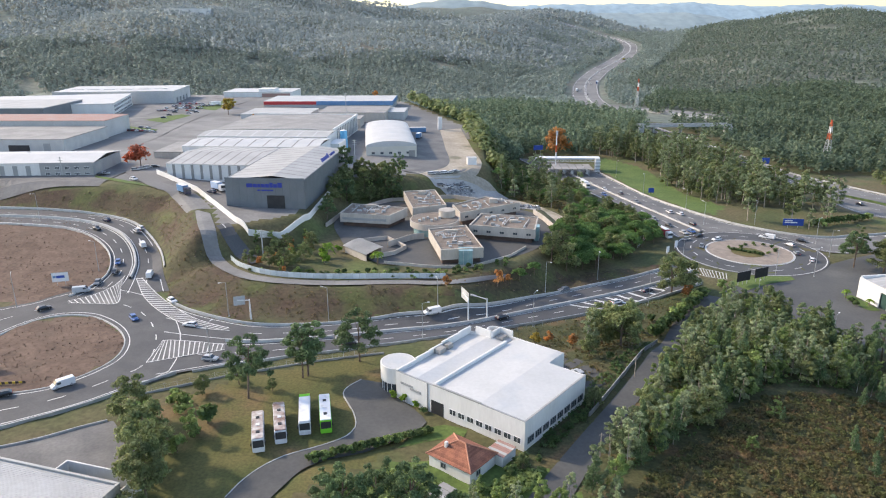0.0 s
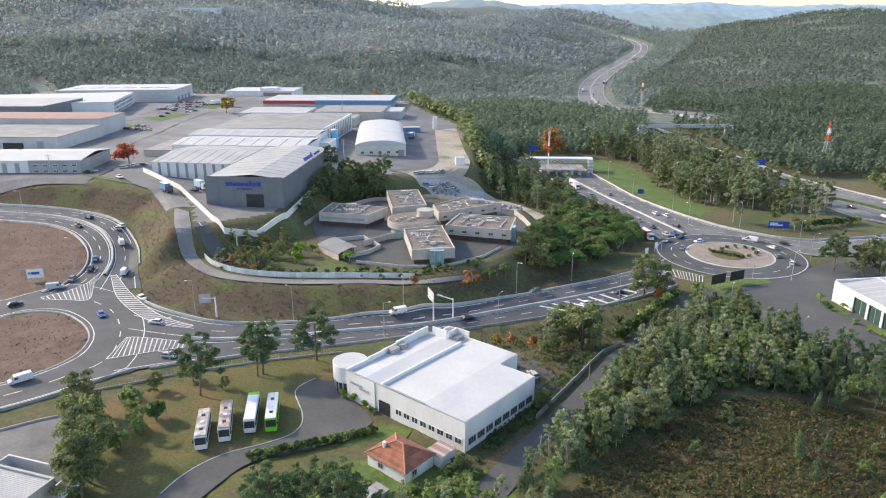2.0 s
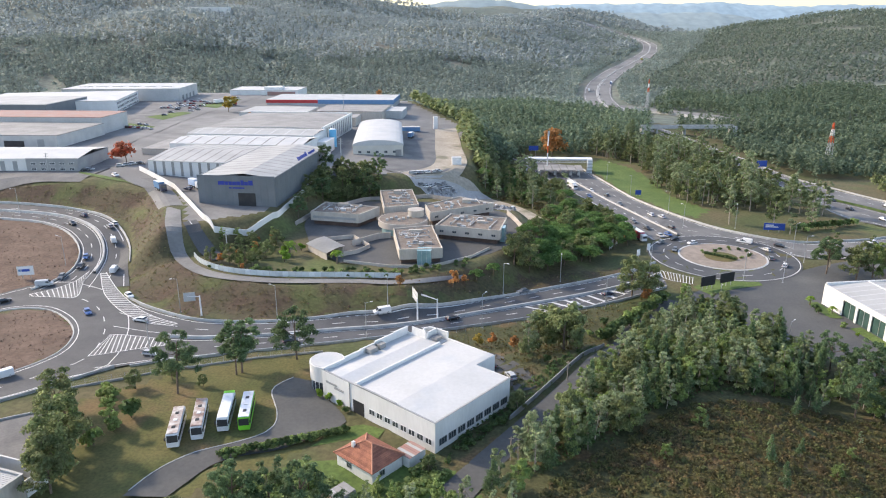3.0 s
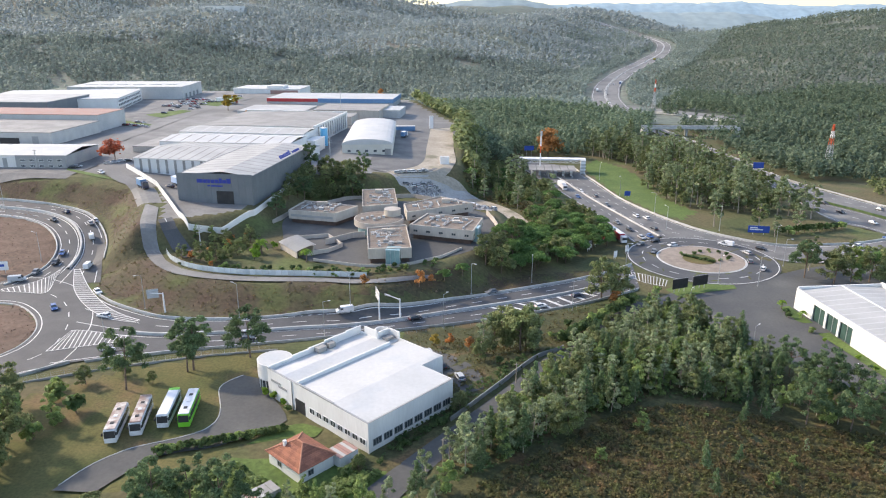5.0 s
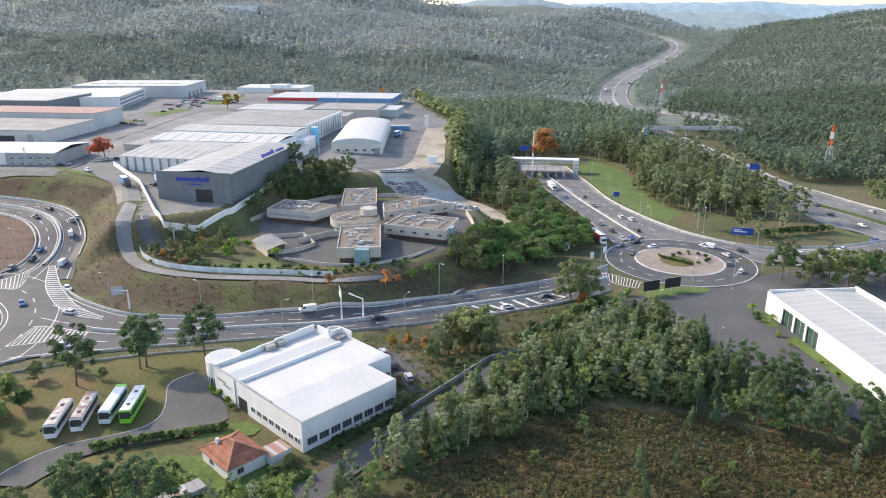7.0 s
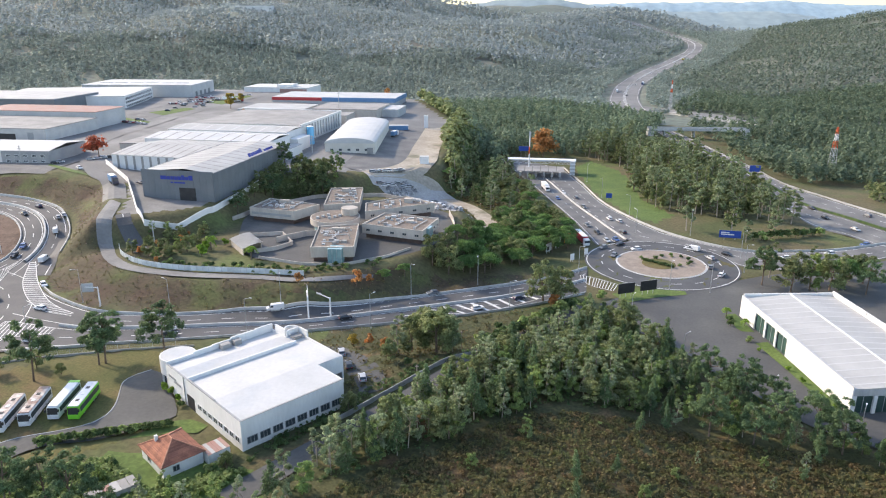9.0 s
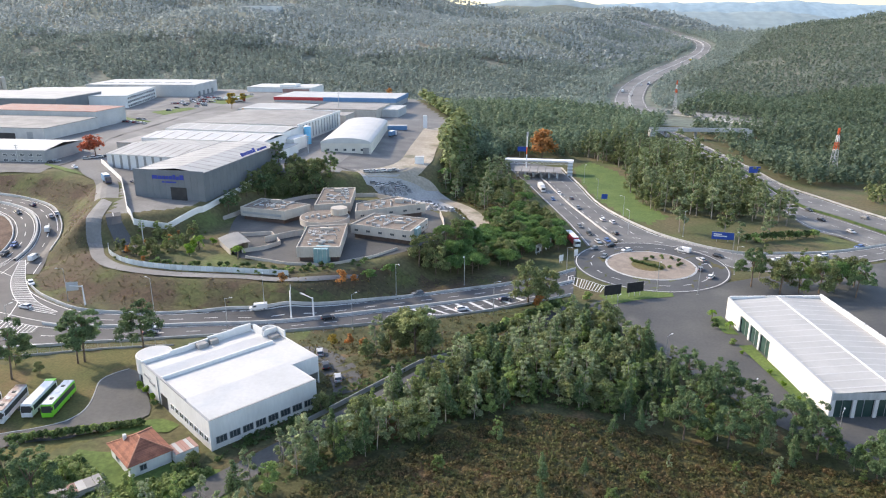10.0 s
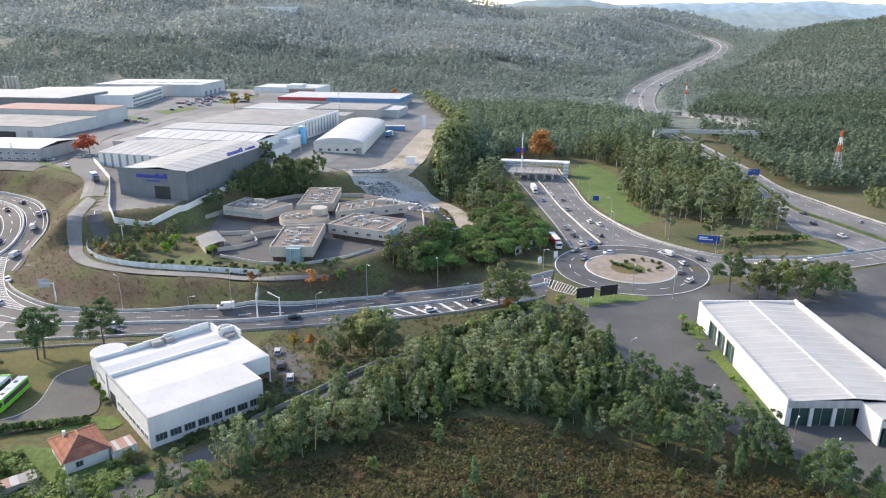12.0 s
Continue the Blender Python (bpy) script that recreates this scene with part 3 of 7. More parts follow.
index[(cx > 20) & (cx < 260) & (cy < 215)] = 5
index[inside_by(cx, cy, MEADOW) > 0] = 6
index[inside_by(cx, cy, [(-24, 94), (-20, 112), (-6, 122), (14, 122), (24, 120), (30, 112), (18, 90)]) > 0] = 6
index[inside_by(cx, cy, CUT) > 0] = 4
index[inside_by(cx, cy, lawn_poly) > 0] = 3
index[(inside_by(cx, cy, soil_a) > 0) | (inside_by(cx, cy, soil_b) > 0)] = 2
index[(inside_by(cx, cy, ESTATE) > 6) & (cx > -330)] = 7
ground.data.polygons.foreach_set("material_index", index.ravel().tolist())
ground.data.polygons.foreach_set("use_smooth", [True] * len(ground.data.polygons))

# ---- far ridges, a backdrop beyond the woods ----
def backdrop(name, label, hills, y0, depth, width, base, colour, glow):
    """A far range: rounded hills side by side, haze put into colour and glow."""
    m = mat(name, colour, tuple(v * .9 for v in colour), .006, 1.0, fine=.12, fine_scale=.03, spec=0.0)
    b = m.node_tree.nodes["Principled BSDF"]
    # Emission repeats the base colour to imitate hazy air; the hills are no lamps.
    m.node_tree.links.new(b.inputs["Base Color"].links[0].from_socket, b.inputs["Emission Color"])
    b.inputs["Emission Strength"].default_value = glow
    x, y = np.meshgrid(np.arange(hills[0][0] - 300, hills[-1][0] + 300, 20.0), np.linspace(y0 - depth, y0 + depth * .4, 24))
    top = base + sum(h * np.exp(-((x - c) / width) ** 2) for c, h in hills)
    top = top + 3 * np.sin(x * .031) * np.sin(x * .0117 + 1) + 2 * np.sin(x * .07 + y * .01)
    z = -20 + (top + 20) * np.exp(-((y - y0) / (depth * .55)) ** 2) + 10 * np.sin(x * .012 + y * .009) * np.sin(y * .011) * sm(0, 150, np.abs(y - y0))
    w = x.shape[1]
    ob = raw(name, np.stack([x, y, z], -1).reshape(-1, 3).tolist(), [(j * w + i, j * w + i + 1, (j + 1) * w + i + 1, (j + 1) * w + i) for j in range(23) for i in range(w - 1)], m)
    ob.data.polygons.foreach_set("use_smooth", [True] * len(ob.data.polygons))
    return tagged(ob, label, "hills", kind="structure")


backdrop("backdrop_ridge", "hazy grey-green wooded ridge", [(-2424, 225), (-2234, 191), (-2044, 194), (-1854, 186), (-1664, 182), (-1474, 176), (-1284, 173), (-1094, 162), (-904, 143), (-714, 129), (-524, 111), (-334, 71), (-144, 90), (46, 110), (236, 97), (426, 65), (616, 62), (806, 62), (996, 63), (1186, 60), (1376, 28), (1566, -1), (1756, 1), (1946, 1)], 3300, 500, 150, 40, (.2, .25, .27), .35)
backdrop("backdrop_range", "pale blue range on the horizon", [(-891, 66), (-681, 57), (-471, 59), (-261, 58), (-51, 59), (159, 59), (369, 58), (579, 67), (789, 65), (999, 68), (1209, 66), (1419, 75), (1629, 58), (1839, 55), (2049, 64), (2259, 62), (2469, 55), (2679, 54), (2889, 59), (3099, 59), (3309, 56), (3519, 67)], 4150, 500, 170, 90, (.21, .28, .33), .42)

# ---- roads ----
road_main = ribbon("road_main", MAIN, ASPHALT_NEW, "dark resurfaced dual carriageway with white lines", 0.06, cuts=8)
road_loop = ribbon("road_loop", LOOP, ASPHALT_NEW, "curving dark asphalt ramp with white lines", 0.03, cuts=6)
road_ring = ribbon("road_ring", RING, ASPHALT_NEW, "wide dark asphalt roundabout lanes", 0.09, cuts=8)
road_toll = ribbon("road_toll", TOLLROAD, ASPHALT_OLD, "worn grey asphalt road to the toll station", 0.05, cuts=6)
road_bypass = ribbon("road_bypass", BYPASS, ASPHALT_OLD, "worn grey asphalt slip road beside roundabout", 0.07, cuts=4)
motorway = ribbon("motorway", MOTORWAY, ASPHALT_OLD, "grey asphalt motorway between trees", 0.06, cuts=5)
highway = ribbon("highway", HIGHWAY, CONCRETE_GROUND, "pale grey motorway winding over the hills", 0.5, cuts=4, step=8)
ramp = ribbon("ramp", RAMP, CONCRETE_GROUND, "pale slip road leaving the motorway", 0.6, cuts=2, step=6)
lane = ribbon("lane", LANE, ASPHALT_YARD, "narrow grey asphalt lane beside trees", 0.06, cuts=3)
yard = ribbon("yard", YARD, ASPHALT_YARD, "large dark asphalt yard round a white shed", 0.04, cuts=20)
drive = ribbon("drive", DRIVE, ASPHALT_YARD, "grey asphalt drive beside the white hall", 0.06, cuts=5)
plot = ribbon("plot", PLOT, ASPHALT_OLD, "worn grey asphalt plot", 0.06, cuts=5)
track = ribbon("track", TRACK, CONCRETE_GROUND, "pale service track below a fence", 0.08, cuts=3)
descent = ribbon("descent", DESCENT, ASPHALT_NEW, "short asphalt road with centre line", 0.1, cuts=3)
estate_road = ribbon("estate_road", ESTATEROAD, CONCRETE_GROUND, "pale grey estate road", 0.08, cuts=4)
lot = ribbon("lot", LOT, ASPHALT_OLD, "empty grey asphalt lot with sandy edge", 0.06, cuts=8)
lot_edge = ribbon("lot_edge", LOT, SAND, "sandy worn strip along the empty lot", 0.12, cuts=4, s0=.62, s1=1.0)
carpark = ribbon("carpark", CARPARK, GRAVEL_PALE, "pale gravel car park", 0.06, cuts=8)
office_yard = ribbon("office_yard", OFFICEYARD, ASPHALT_YARD, "dark asphalt court round the office wings", 0.06, cuts=10)
square = ribbon("square", SQUARE, ASPHALT_OLD, "asphalt forecourt of the grey depot", 0.1, cuts=6)

dirt_track = ribbon("dirt_track", DIRT, SAND, "pale sandy track up the bank", 0.12, cuts=4)
RB = (130.7, 275.5)


def ring_mesh(name, cx, cy, r0, r1, lift, material, label, n=72, cuts=3):
    verts, faces = [], []
    for k in range(n):
        a = k * math.tau / n
        for r in np.linspace(r0, r1, cuts + 1):
            x, y = cx + r * math.cos(a), cy + r * math.sin(a)
            verts.append((x, y, gz(x, y) + lift))
    c = cuts + 1
    for k in range(n):
        for j in range(cuts):
            faces.append((k * c + j, k * c + j + 1, (k + 1) % n * c + j + 1, (k + 1) % n * c + j))
    return tagged(raw(name, verts, faces, material), label, kind="structure")


hall_yard = ribbon("hall_yard", [(19, 173, 25, 182), (29, 165.5, 36, 172), (36.5, 158, 43, 163), (39, 151, 44, 154.5)], ASPHALT_YARD, "grey asphalt strip behind the white hall", 0.06, cuts=4)
roundabout = ring_mesh("roundabout", *RB, 16.5, 29.5, 0.12, ASPHALT_NEW, "dark asphalt ring road of the roundabout", cuts=4)


# ---- buildings ----
def frame_at(x, y, turn, z):
    return pose(x, y, z, 0, 0, turn)


def gable(x0, x1, y0, y1, z, rise, at_x, t=0.12):
    """Two roof planes with the ridge along y at x = at_x."""
    bm = bmesh.new()
    for a, b, za, zb in ((x0, at_x, z, z + rise), (at_x, x1, z + rise, z)):
        vs = [bm.verts.new(p) for p in ((a, y0, za), (b, y0, zb), (b, y1, zb), (a, y1, za))]
        lo = [bm.verts.new((v.co.x, v.co.y, v.co.z - t)) for v in vs]
        bm.faces.new(vs)
        bm.faces.new(lo[::-1])
        for i in range(4):
            bm.faces.new((vs[i], lo[i], lo[(i + 1) % 4], vs[(i + 1) % 4]))
    return bm


def gable_wall(x0, x1, y, z0, z1, rise, at_x, t=0.3):
    bm = bmesh.new()
    poly = [(x0, z0), (x1, z0), (x1, z1), (at_x, z1 + rise), (x0, z1)]
    a, b = [bm.verts.new((p[0], y, p[1])) for p in poly], [bm.verts.new((p[0], y + t, p[1])) for p in poly]
    bm.faces.new(a)
    bm.faces.new(b[::-1])
    for i in range(5):
        bm.faces.new((a[i], b[i], b[(i + 1) % 5], a[(i + 1) % 5]))
    return bm


def shell(parent, w, d, z0, z1, wall, t=0.3, names=("wall",) * 4):
    """Four walls of a hall, butted."""
    for args in ((0, w, 0, t), (0, w, d - t, d), (0, t, t, d - t), (w - t, w, t, d - t)):
        part("wall", boxed(*args, z0, z1), wall, parent)


def seams(parent, x0, x1, y0, y1, z, rise, at_x, step, material, w=0.35, name="roof_strip"):
    """Raised strips across a gabled roof."""
    y = y0 + step
    while y < y1 - 0.5:
        bm = bmesh.new()
        for a, b, za, zb in ((x0 + .2, at_x, z, z + rise), (at_x, x1 - .2, z + rise, z)):
            vs = [bm.verts.new(p) for p in ((a, y - w / 2, za + .06), (b, y - w / 2, zb + .06), (b, y + w / 2, zb + .06), (a, y + w / 2, za + .06))]
            bm.faces.new(vs)
        part(name, bm, material, parent)
        y += step


def window(parent, m, w, h, frame_mat, bars=2):
    """A window in a local frame: x along the wall, z up, outwards is -y."""
    e = part("window", boxed(-w / 2, w / 2, -0.03, 0.05, 0, h), GLASS, parent)
    e.matrix_basis = m
    bm = bmesh.new()
    f = 0.1
    for a in ((-w / 2 - f, w / 2 + f, -0.1, 0.02, -f, 0), (-w / 2 - f, w / 2 + f, -0.1, 0.02, h, h + f), (-w / 2 - f, -w / 2, -0.1, 0.02, 0, h), (w / 2, w / 2 + f, -0.1, 0.02, 0, h)):
        box(bm, *a)
    for i in range(1, bars):
        x = -w / 2 + w * i / bars
        box(bm, x - .04, x + .04, -0.07, 0.0, 0, h)
    part("window_frame", bm, frame_mat, e)
    return e


def bars_sign(parent, m, widths, h, material, gap=0.25, name="lettering"):
    """Plain bars in place of lettering; x along the wall, z up."""
    bm = bmesh.new()
    x = 0
    for k, w in enumerate(widths):
        box(bm, x, x + w, -0.12, 0.02, 0, h * (.78, .7, .72, .7, .74, 1.0, .7, 1.0)[k % 8] if len(widths) > 3 else h)
        x += w + gap
    e = part(name, bm, material, parent)
    e.matrix_basis = m
    return e


def white_hall():
    t = thing("white_hall", "white rendered hall with white membrane roof and round stair drum", "industrial hall", frame_at(20.5, 125.5, 50.9, 0.3))
    H = 7.4
    part("wall", boxed(0, 26, 0, .3, -1, H), WHITE_WALL, t)
    part("wall", boxed(0, .3, .3, 36, -1, H), WHITE_WALL, t)
    part("wall", boxed(.3, 29, 35.7, 36, -1, H), WHITE_WALL, t)
    part("wall", boxed(25.7, 26, .3, 9.7, -1, H), WHITE_WALL, t)
    part("wall", boxed(26, 33, 9.7, 10.0, 3.2, H), WHITE_WALL, t)
    part("wall", boxed(32.7, 33, 10, 29, -1, H), WHITE_WALL, t)
    part("wall", boxed(28.7, 29, 29, 35.7, -1, H), WHITE_WALL, t)
    part("column", boxed(32.6, 33, 9.7, 10.1, -1, 3.2), WHITE_WALL, t)

    def plane(name, pts):
        bm = bmesh.new()
        top = [bm.verts.new(p) for p in pts]
        low = [bm.verts.new((p[0], p[1], p[2] - .2)) for p in pts]
        bm.faces.new(top)
        bm.faces.new(low[::-1])
        n = len(pts)
        for i in range(n):
            bm.faces.new((top[i], low[i], low[(i + 1) % n], top[(i + 1) % n]))
        part(name, bm, WHITE_ROOF, t)

    r = H - .15
    plane("roof_plane", [(.3, .3, r), (25.7, .3, r), (25.7, 9.7, r + .35), (25.7, 11.5, r + .4), (.3, 11.5, r + .4)])
    plane("roof_plane", [(.3, 11.5, r + .4), (32.7, 11.5, r + .4), (32.7, 24.2, r - .2), (.3, 24.2, r - .2)])
    plane("roof_plane", [(25.7, 9.7, r + .34), (32.7, 9.9, r + .25), (32.7, 11.5, r + .4), (25.7, 11.5, r + .4)])
    plane("roof_plane", [(.3, 24.7, r - .4), (32.5, 24.7, r - .4), (32.5, 30, r + .1), (.3, 30, r + .1)])
    plane("roof_plane", [(.3, 30, r + .1), (28.7, 30, r + .1), (28.7, 35.7, r - .5), (.3, 35.7, r - .5)])
    part("parapet", boxed(.3, 29, 24.2, 24.7, H - .6, H + .45), WHITE_WALL, t, "low white parapet with dark weathered top")
    for x0, x1, h in ((0, 7, .35), (7, 12, .7), (12, 17, .9), (17, 24, 1.3), (24, 29, 1.5)):
        part("parapet", boxed(x0, x1, 35.6, 36.05, H - .1, H + h), WHITE_WALL, t)
    for y0, y1 in ((.02, 11.3), (11.3, 24), (24, 36)):
        part("coping", boxed(-.06, .36, y0, y1 - .01, H, H + (.1 if y0 != 11.3 else .35)), GREY_WALL, t)
    part("coping", boxed(.36, 26.06, -.06, .36, H, H + .1), GREY_WALL, t)
    bm = bmesh.new()
    box(bm, 29, 33, 28.8, 29.2, H - .1, H + 1.6)
    box(bm, 28.8, 29.2, 29.2, 34, H - .1, H + 1.9)
    box(bm, 32.8, 33.2, 25, 29, H - .1, H + 1.6)
    part("roof_screen", bm, WHITE_WALL, t, "raised white screen wall round a roof opening")
    bm = bmesh.new()
    for k in range(15):
        a, b = math.pi * k / 14, math.pi * (k + 1) / 14
        c = lambda r_, q: (31 + r_ * math.cos(q), 29.2 + r_ * 1.2 * math.sin(q))
        prism(bm, [c(2, a), c(2, b), c(1.7, b), c(1.7, a)], H - .3, H + 1.6)
    part("curved_screen", bm, WHITE_WALL, t)
    part("skylight", boxed(29.6, 32, 26, 28, H - .2, H + .5), DULL_ROOF, t)
    bm = bmesh.new()
    for a in ((13.5, 16, 33.6, 35.4), (17, 19, 33.8, 35.4)):
        box(bm, *a, H - .5, H + .8)
    part("roof_unit", bm, DULL_ROOF, t)
    # stair drum
    drum = bmesh.new()
    rod(drum, (4.6, 39.6, 2.9), (4.6, 39.6, H - .4), 4.3, 4.3, 40)
    d = part("drum", drum, WHITE_WALL, t, "round white stair drum with glazed base")
    bm = bmesh.new()
    rod(bm, (4.6, 39.6, -1), (4.6, 39.6, 2.9), 3.9, 3.9, 40)
    part("glazing", bm, GLASS, d)
    for k in range(20):
        a = k * math.tau / 20
        bm = bmesh.new()
        rod(bm, (4.6 + 4.0 * math.cos(a), 39.6 + 4.0 * math.sin(a), -.5), (4.6 + 4.0 * math.cos(a), 39.6 + 4.0 * math.sin(a), 2.9), .09, .09, 5)
        part("mullion", bm, WHITE_PAINT, d)
    bm = bmesh.new()
    rod(bm, (4.6, 39.6, H - .4), (4.6, 39.6, H - .3), 4.0, 4.0, 40)
    part("drum_roof", bm, WHITE_ROOF, d)
    # openings
    for k in range(8):
        window(t, pose(0, 1.8 + k * 2.45, 1.9, 0, 0, -90), 1.7, 1.25, WHITE_PAINT)
    for k in range(8):
        window(t, pose(2.4 + k * 3.05, 0, 1.6, 0, 0, 0), 2.3, 1.5, GREY_WALL, 3)
    part("loading_door", boxed(-.06, .1, 21.6, 25.2, -.3, 3.6), DARK, t, "open dark loading door")
    bars_sign(t, pose(-.05, 34.5, 4.6, 0, 0, -90), (.9, 2.6), .5, GREY_WALL)
    bars_sign(t, pose(-.05, 31.6, 3.9, 0, 0, -90), (3.2,), .5, GREY_WALL)
    part("down_pipe", boxed(-.18, -.02, 26.2, 26.36, 0, H), GREY_WALL, t)


def steel_hall():
    t = thing("steel_hall", "slate grey clad hall with pale ribbed roof and blue lettering", "industrial hall", frame_at(-85.3, 280.8, -4.6, 13.4))
    w, d, h = 33, 74, 12.2
    part("wall", boxed(0, w, 0, .4, -2, h + .6), SLATE_WALL, t)
    part("wall", boxed(w - .4, w, .4, d, -3, h), SLATE_WALL, t)
    part("wall", boxed(0, .4, .4, d, -1, h), SLATE_WALL, t)
    part("wall", boxed(.4, w - .4, d - .4, d, -1, h), SLATE_WALL, t)
    for k in range(11):
        part("cladding_panel", boxed(k * 3 + .03, k * 3 + 2.97, -.1, -.002, 0, h + .5), SLATE_WALL, t)
    for k in range(24):
        part("cladding_panel", boxed(w + .002, w + .1, 1 + k * 3 + .03, 1 + k * 3 + 2.97, -2, h - .1), SLATE_WALL, t)
    part("roof", gable(.4, w, .4, d, h - .1, 1.6, 20), PALE_ROOF, t)
    seams(t, .4, w, 1, d, h - .1, 1.6, 20, 6.1, DULL_ROOF, 0.9)
    part("loading_door", boxed(17.2, 24.6, -.25, -.11, 0, 5.6), DARK, t, "dark open loading door")
    bars_sign(t, pose(9, -.12, 8.9, 0, 0, 0), (2.6, 1.6, 1.3, 1.6, 1.6, 1.3, 1.6, 1.8), 2.0, LETTER_BLUE, .2)
    bars_sign(t, pose(13.5, -.12, 7.4, 0, 0, 0), (1.2, 5), .6, LETTER_BLUE, .4)
    bars_sign(t, pose(w - 1.2, 36, h + .3, -30, 0, 90), (2.4, 1.8, 1.6, 1.8, 2.4, 1.8), 2.2, LETTER_BLUE, .4)
    bars_sign(t, pose(w - 1.2, 52, h + .3, -30, 0, 90), (2, 7), 1.1, LETTER_BLUE, .6)


def ribbed_hall(name, label, x, y, turn, z, w, d, h, roof, wall, strip, step, rise=1.5, ridge=0.5, across=False):
    t = thing(name, label, "industrial hall", frame_at(x, y, turn, z))
    shell(t, w, d, -2, h, wall)
    if across:
        e = part("roof", gable(-.2, d + .2, -.2, w + .2, h, rise, d * ridge), roof, t)
        e.matrix_basis = pose(0, 0, 0, 0, 0, 90) @ pose(0, 0, 0) @ Matrix.Translation((0, -w, 0))
        for k in range(int(w / step)):
            bm = bmesh.new()
            for a, b, za, zb in ((0, d * ridge, h, h + rise), (d * ridge, d, h + rise, h)):
                xs = (k + .5) * step
                bm.faces.new([bm.verts.new(p) for p in ((xs - .45, a, za + .07), (xs + .45, a, za + .07), (xs + .45, b, zb + .07), (xs - .45, b, zb + .07))])
            part("roof_strip", bm, strip, t)
    else:
        part("roof", gable(-.2, w + .2, -.2, d + .2, h, rise, w * ridge), roof, t)
        part("gable_end", gable_wall(.3, w - .3, .0, h - .5, h, rise, w * ridge), wall, t)
        if step:
            seams(t, 0, w, 0, d, h, rise, w * ridge, step, strip, .8)
    return t


def estate_halls():
    t = ribbed_hall("ribbed_hall", "white ribbed hall with dark upright strips on its front", -126.5, 326.5, -8, 16, 50, 47, 7.4, PALE_ROOF, WHITE_WALL, DULL_ROOF, 5.2, 2.2, .45, True)
    for k in range(9):
        part("dark_strip", boxed(3 + k * 4.6, 4.3 + k * 4.6, -.12, -.003, .3, 7), DULL_ROOF, t)
    t = ribbed_hall("long_hall", "long white hall with ribbed pale roof", -136, 375, -4.5, 15, 74, 30, 8.5, WHITE_ROOF, WHITE_WALL, DULL_ROOF, 8, 1.4, .5, True)
    t = ribbed_hall("middle_hall", "long white hall behind ribbed hall", -138, 405.5, -4.5, 15, 76, 26, 9.2, PALE_ROOF, WHITE_WALL, WHITE_ROOF, 9, 1.0, .5, True)
    t = ribbed_hall("grey_roof_hall", "large hall with grey flat roof and white edge", -136, 432, -4.5, 15, 74, 74, 9.2, DULL_ROOF, WHITE_WALL, GREY_ROOF, 0, .8, .72)
    part("roof_edge", boxed(-.3, 74.3, 73, 74.4, 8.8, 10.2), WHITE_WALL, t)
    part("roof_edge", boxed(73.4, 74.4, -.2, 73, 8.6, 10.2), WHITE_WALL, t)
    for k in range(14):
        part("wall_rib", boxed(74.42, 74.8, 2 + k * 5, 2.6 + k * 5, 0, 8.8), GREY_WALL, t)
    # lean-to sheds at the side of the white halls
    for i, (x, y, w, d, h, m) in enumerate(((-62, 372, 8, 24, 5, PALE_ROOF), (-61, 398, 6, 18, 7, WHITE_WALL))):
        s = thing("side_shed", "low white lean-to shed against the long hall", "shed", frame_at(x, y, -5, 13.5), "side sheds")
        shell(s, w, d, -1, h, WHITE_WALL)
        part("roof", boxed(-.2, w + .2, -.2, d + .2, h, h + .25), m, s)
    t = thing("blue_silo", "tall bright blue upright tank beside the hall", "silo", frame_at(-56, 425, 0, 13.3))
    bm = bmesh.new()
    rod(bm, (0, 0, 0), (0, 0, 11), 2.2, 2.2, 16)
    part("tank", bm, mat("sky_blue_paint", (0.12, 0.42, 0.68), (0.14, 0.46, 0.72), .5, .5), t)
    bm = bmesh.new()
    rod(bm, (0, 0, 11), (0, 0, 11.6), 2.2, .6, 16)
    part("cap", bm, WHITE_PAINT, t)
    # round-roofed hall
    t = thing("round_roof_hall", "white hall with barrel roof and cream end wall", "industrial hall", frame_at(-40, 400, 6, 12))
    shell(t, 29, 92, -2, 6.5, mat("cream_wall", (.6, .57, .5), (.67, .64, .57), .2, .8, fine=.06))
    bm = bmesh.new()
    ring = [[bm.verts.new((14.5 - 14.8 * math.cos(math.pi * k / 12), y, 6.5 + 3.2 * math.sin(math.pi * k / 12))) for k in range(13)] for y in (-.3, 92.3)]
    for k in range(12):
        bm.faces.new((ring[0][k], ring[0][k + 1], ring[1][k + 1], ring[1][k]))
    bm.faces.new(ring[0][::-1])
    bm.faces.new(ring[1])
    part("roof", bm, WHITE_ROOF, t)
    for k in range(5):
        window(t, pose(4 + k * 5, 0, 2.2, 0, 0, 0), 1.6, 1.1, GREY_WALL)
    part("roller_door", boxed(24.5, 28, -.1, -.003, -.5, 4), DULL_ROOF, t)
    # grey depot
    t = thing("grey_depot", "grey and white depot with low pitched white roof", "industrial hall", frame_at(-276, 326, 2.5, 16.6))
    part("wall", boxed(0, 88, 0, .4, -2, 6.4), WHITE_WALL, t)
    part("wall", boxed(88, 113, -.4, .2, -2, 6.6), GREY_WALL, t)
    part("wall", boxed(112.6, 113, .2, 33, -2, 6.4), GREY_WALL, t)
    part("wall", boxed(0, 112.6, 32.6, 33, -2, 6.4), WHITE_WALL, t)
    part("wall", boxed(0, .4, .4, 32.6, -2, 6.4), WHITE_WALL, t)
    e = part("roof", gable(-.2, 33.3, -.3, 113.3, 6.5, 1.8, 16), WHITE_ROOF, t)
    e.matrix_basis = pose(0, 0, 0, 0, 0, 90) @ Matrix.Translation((0, -113, 0))
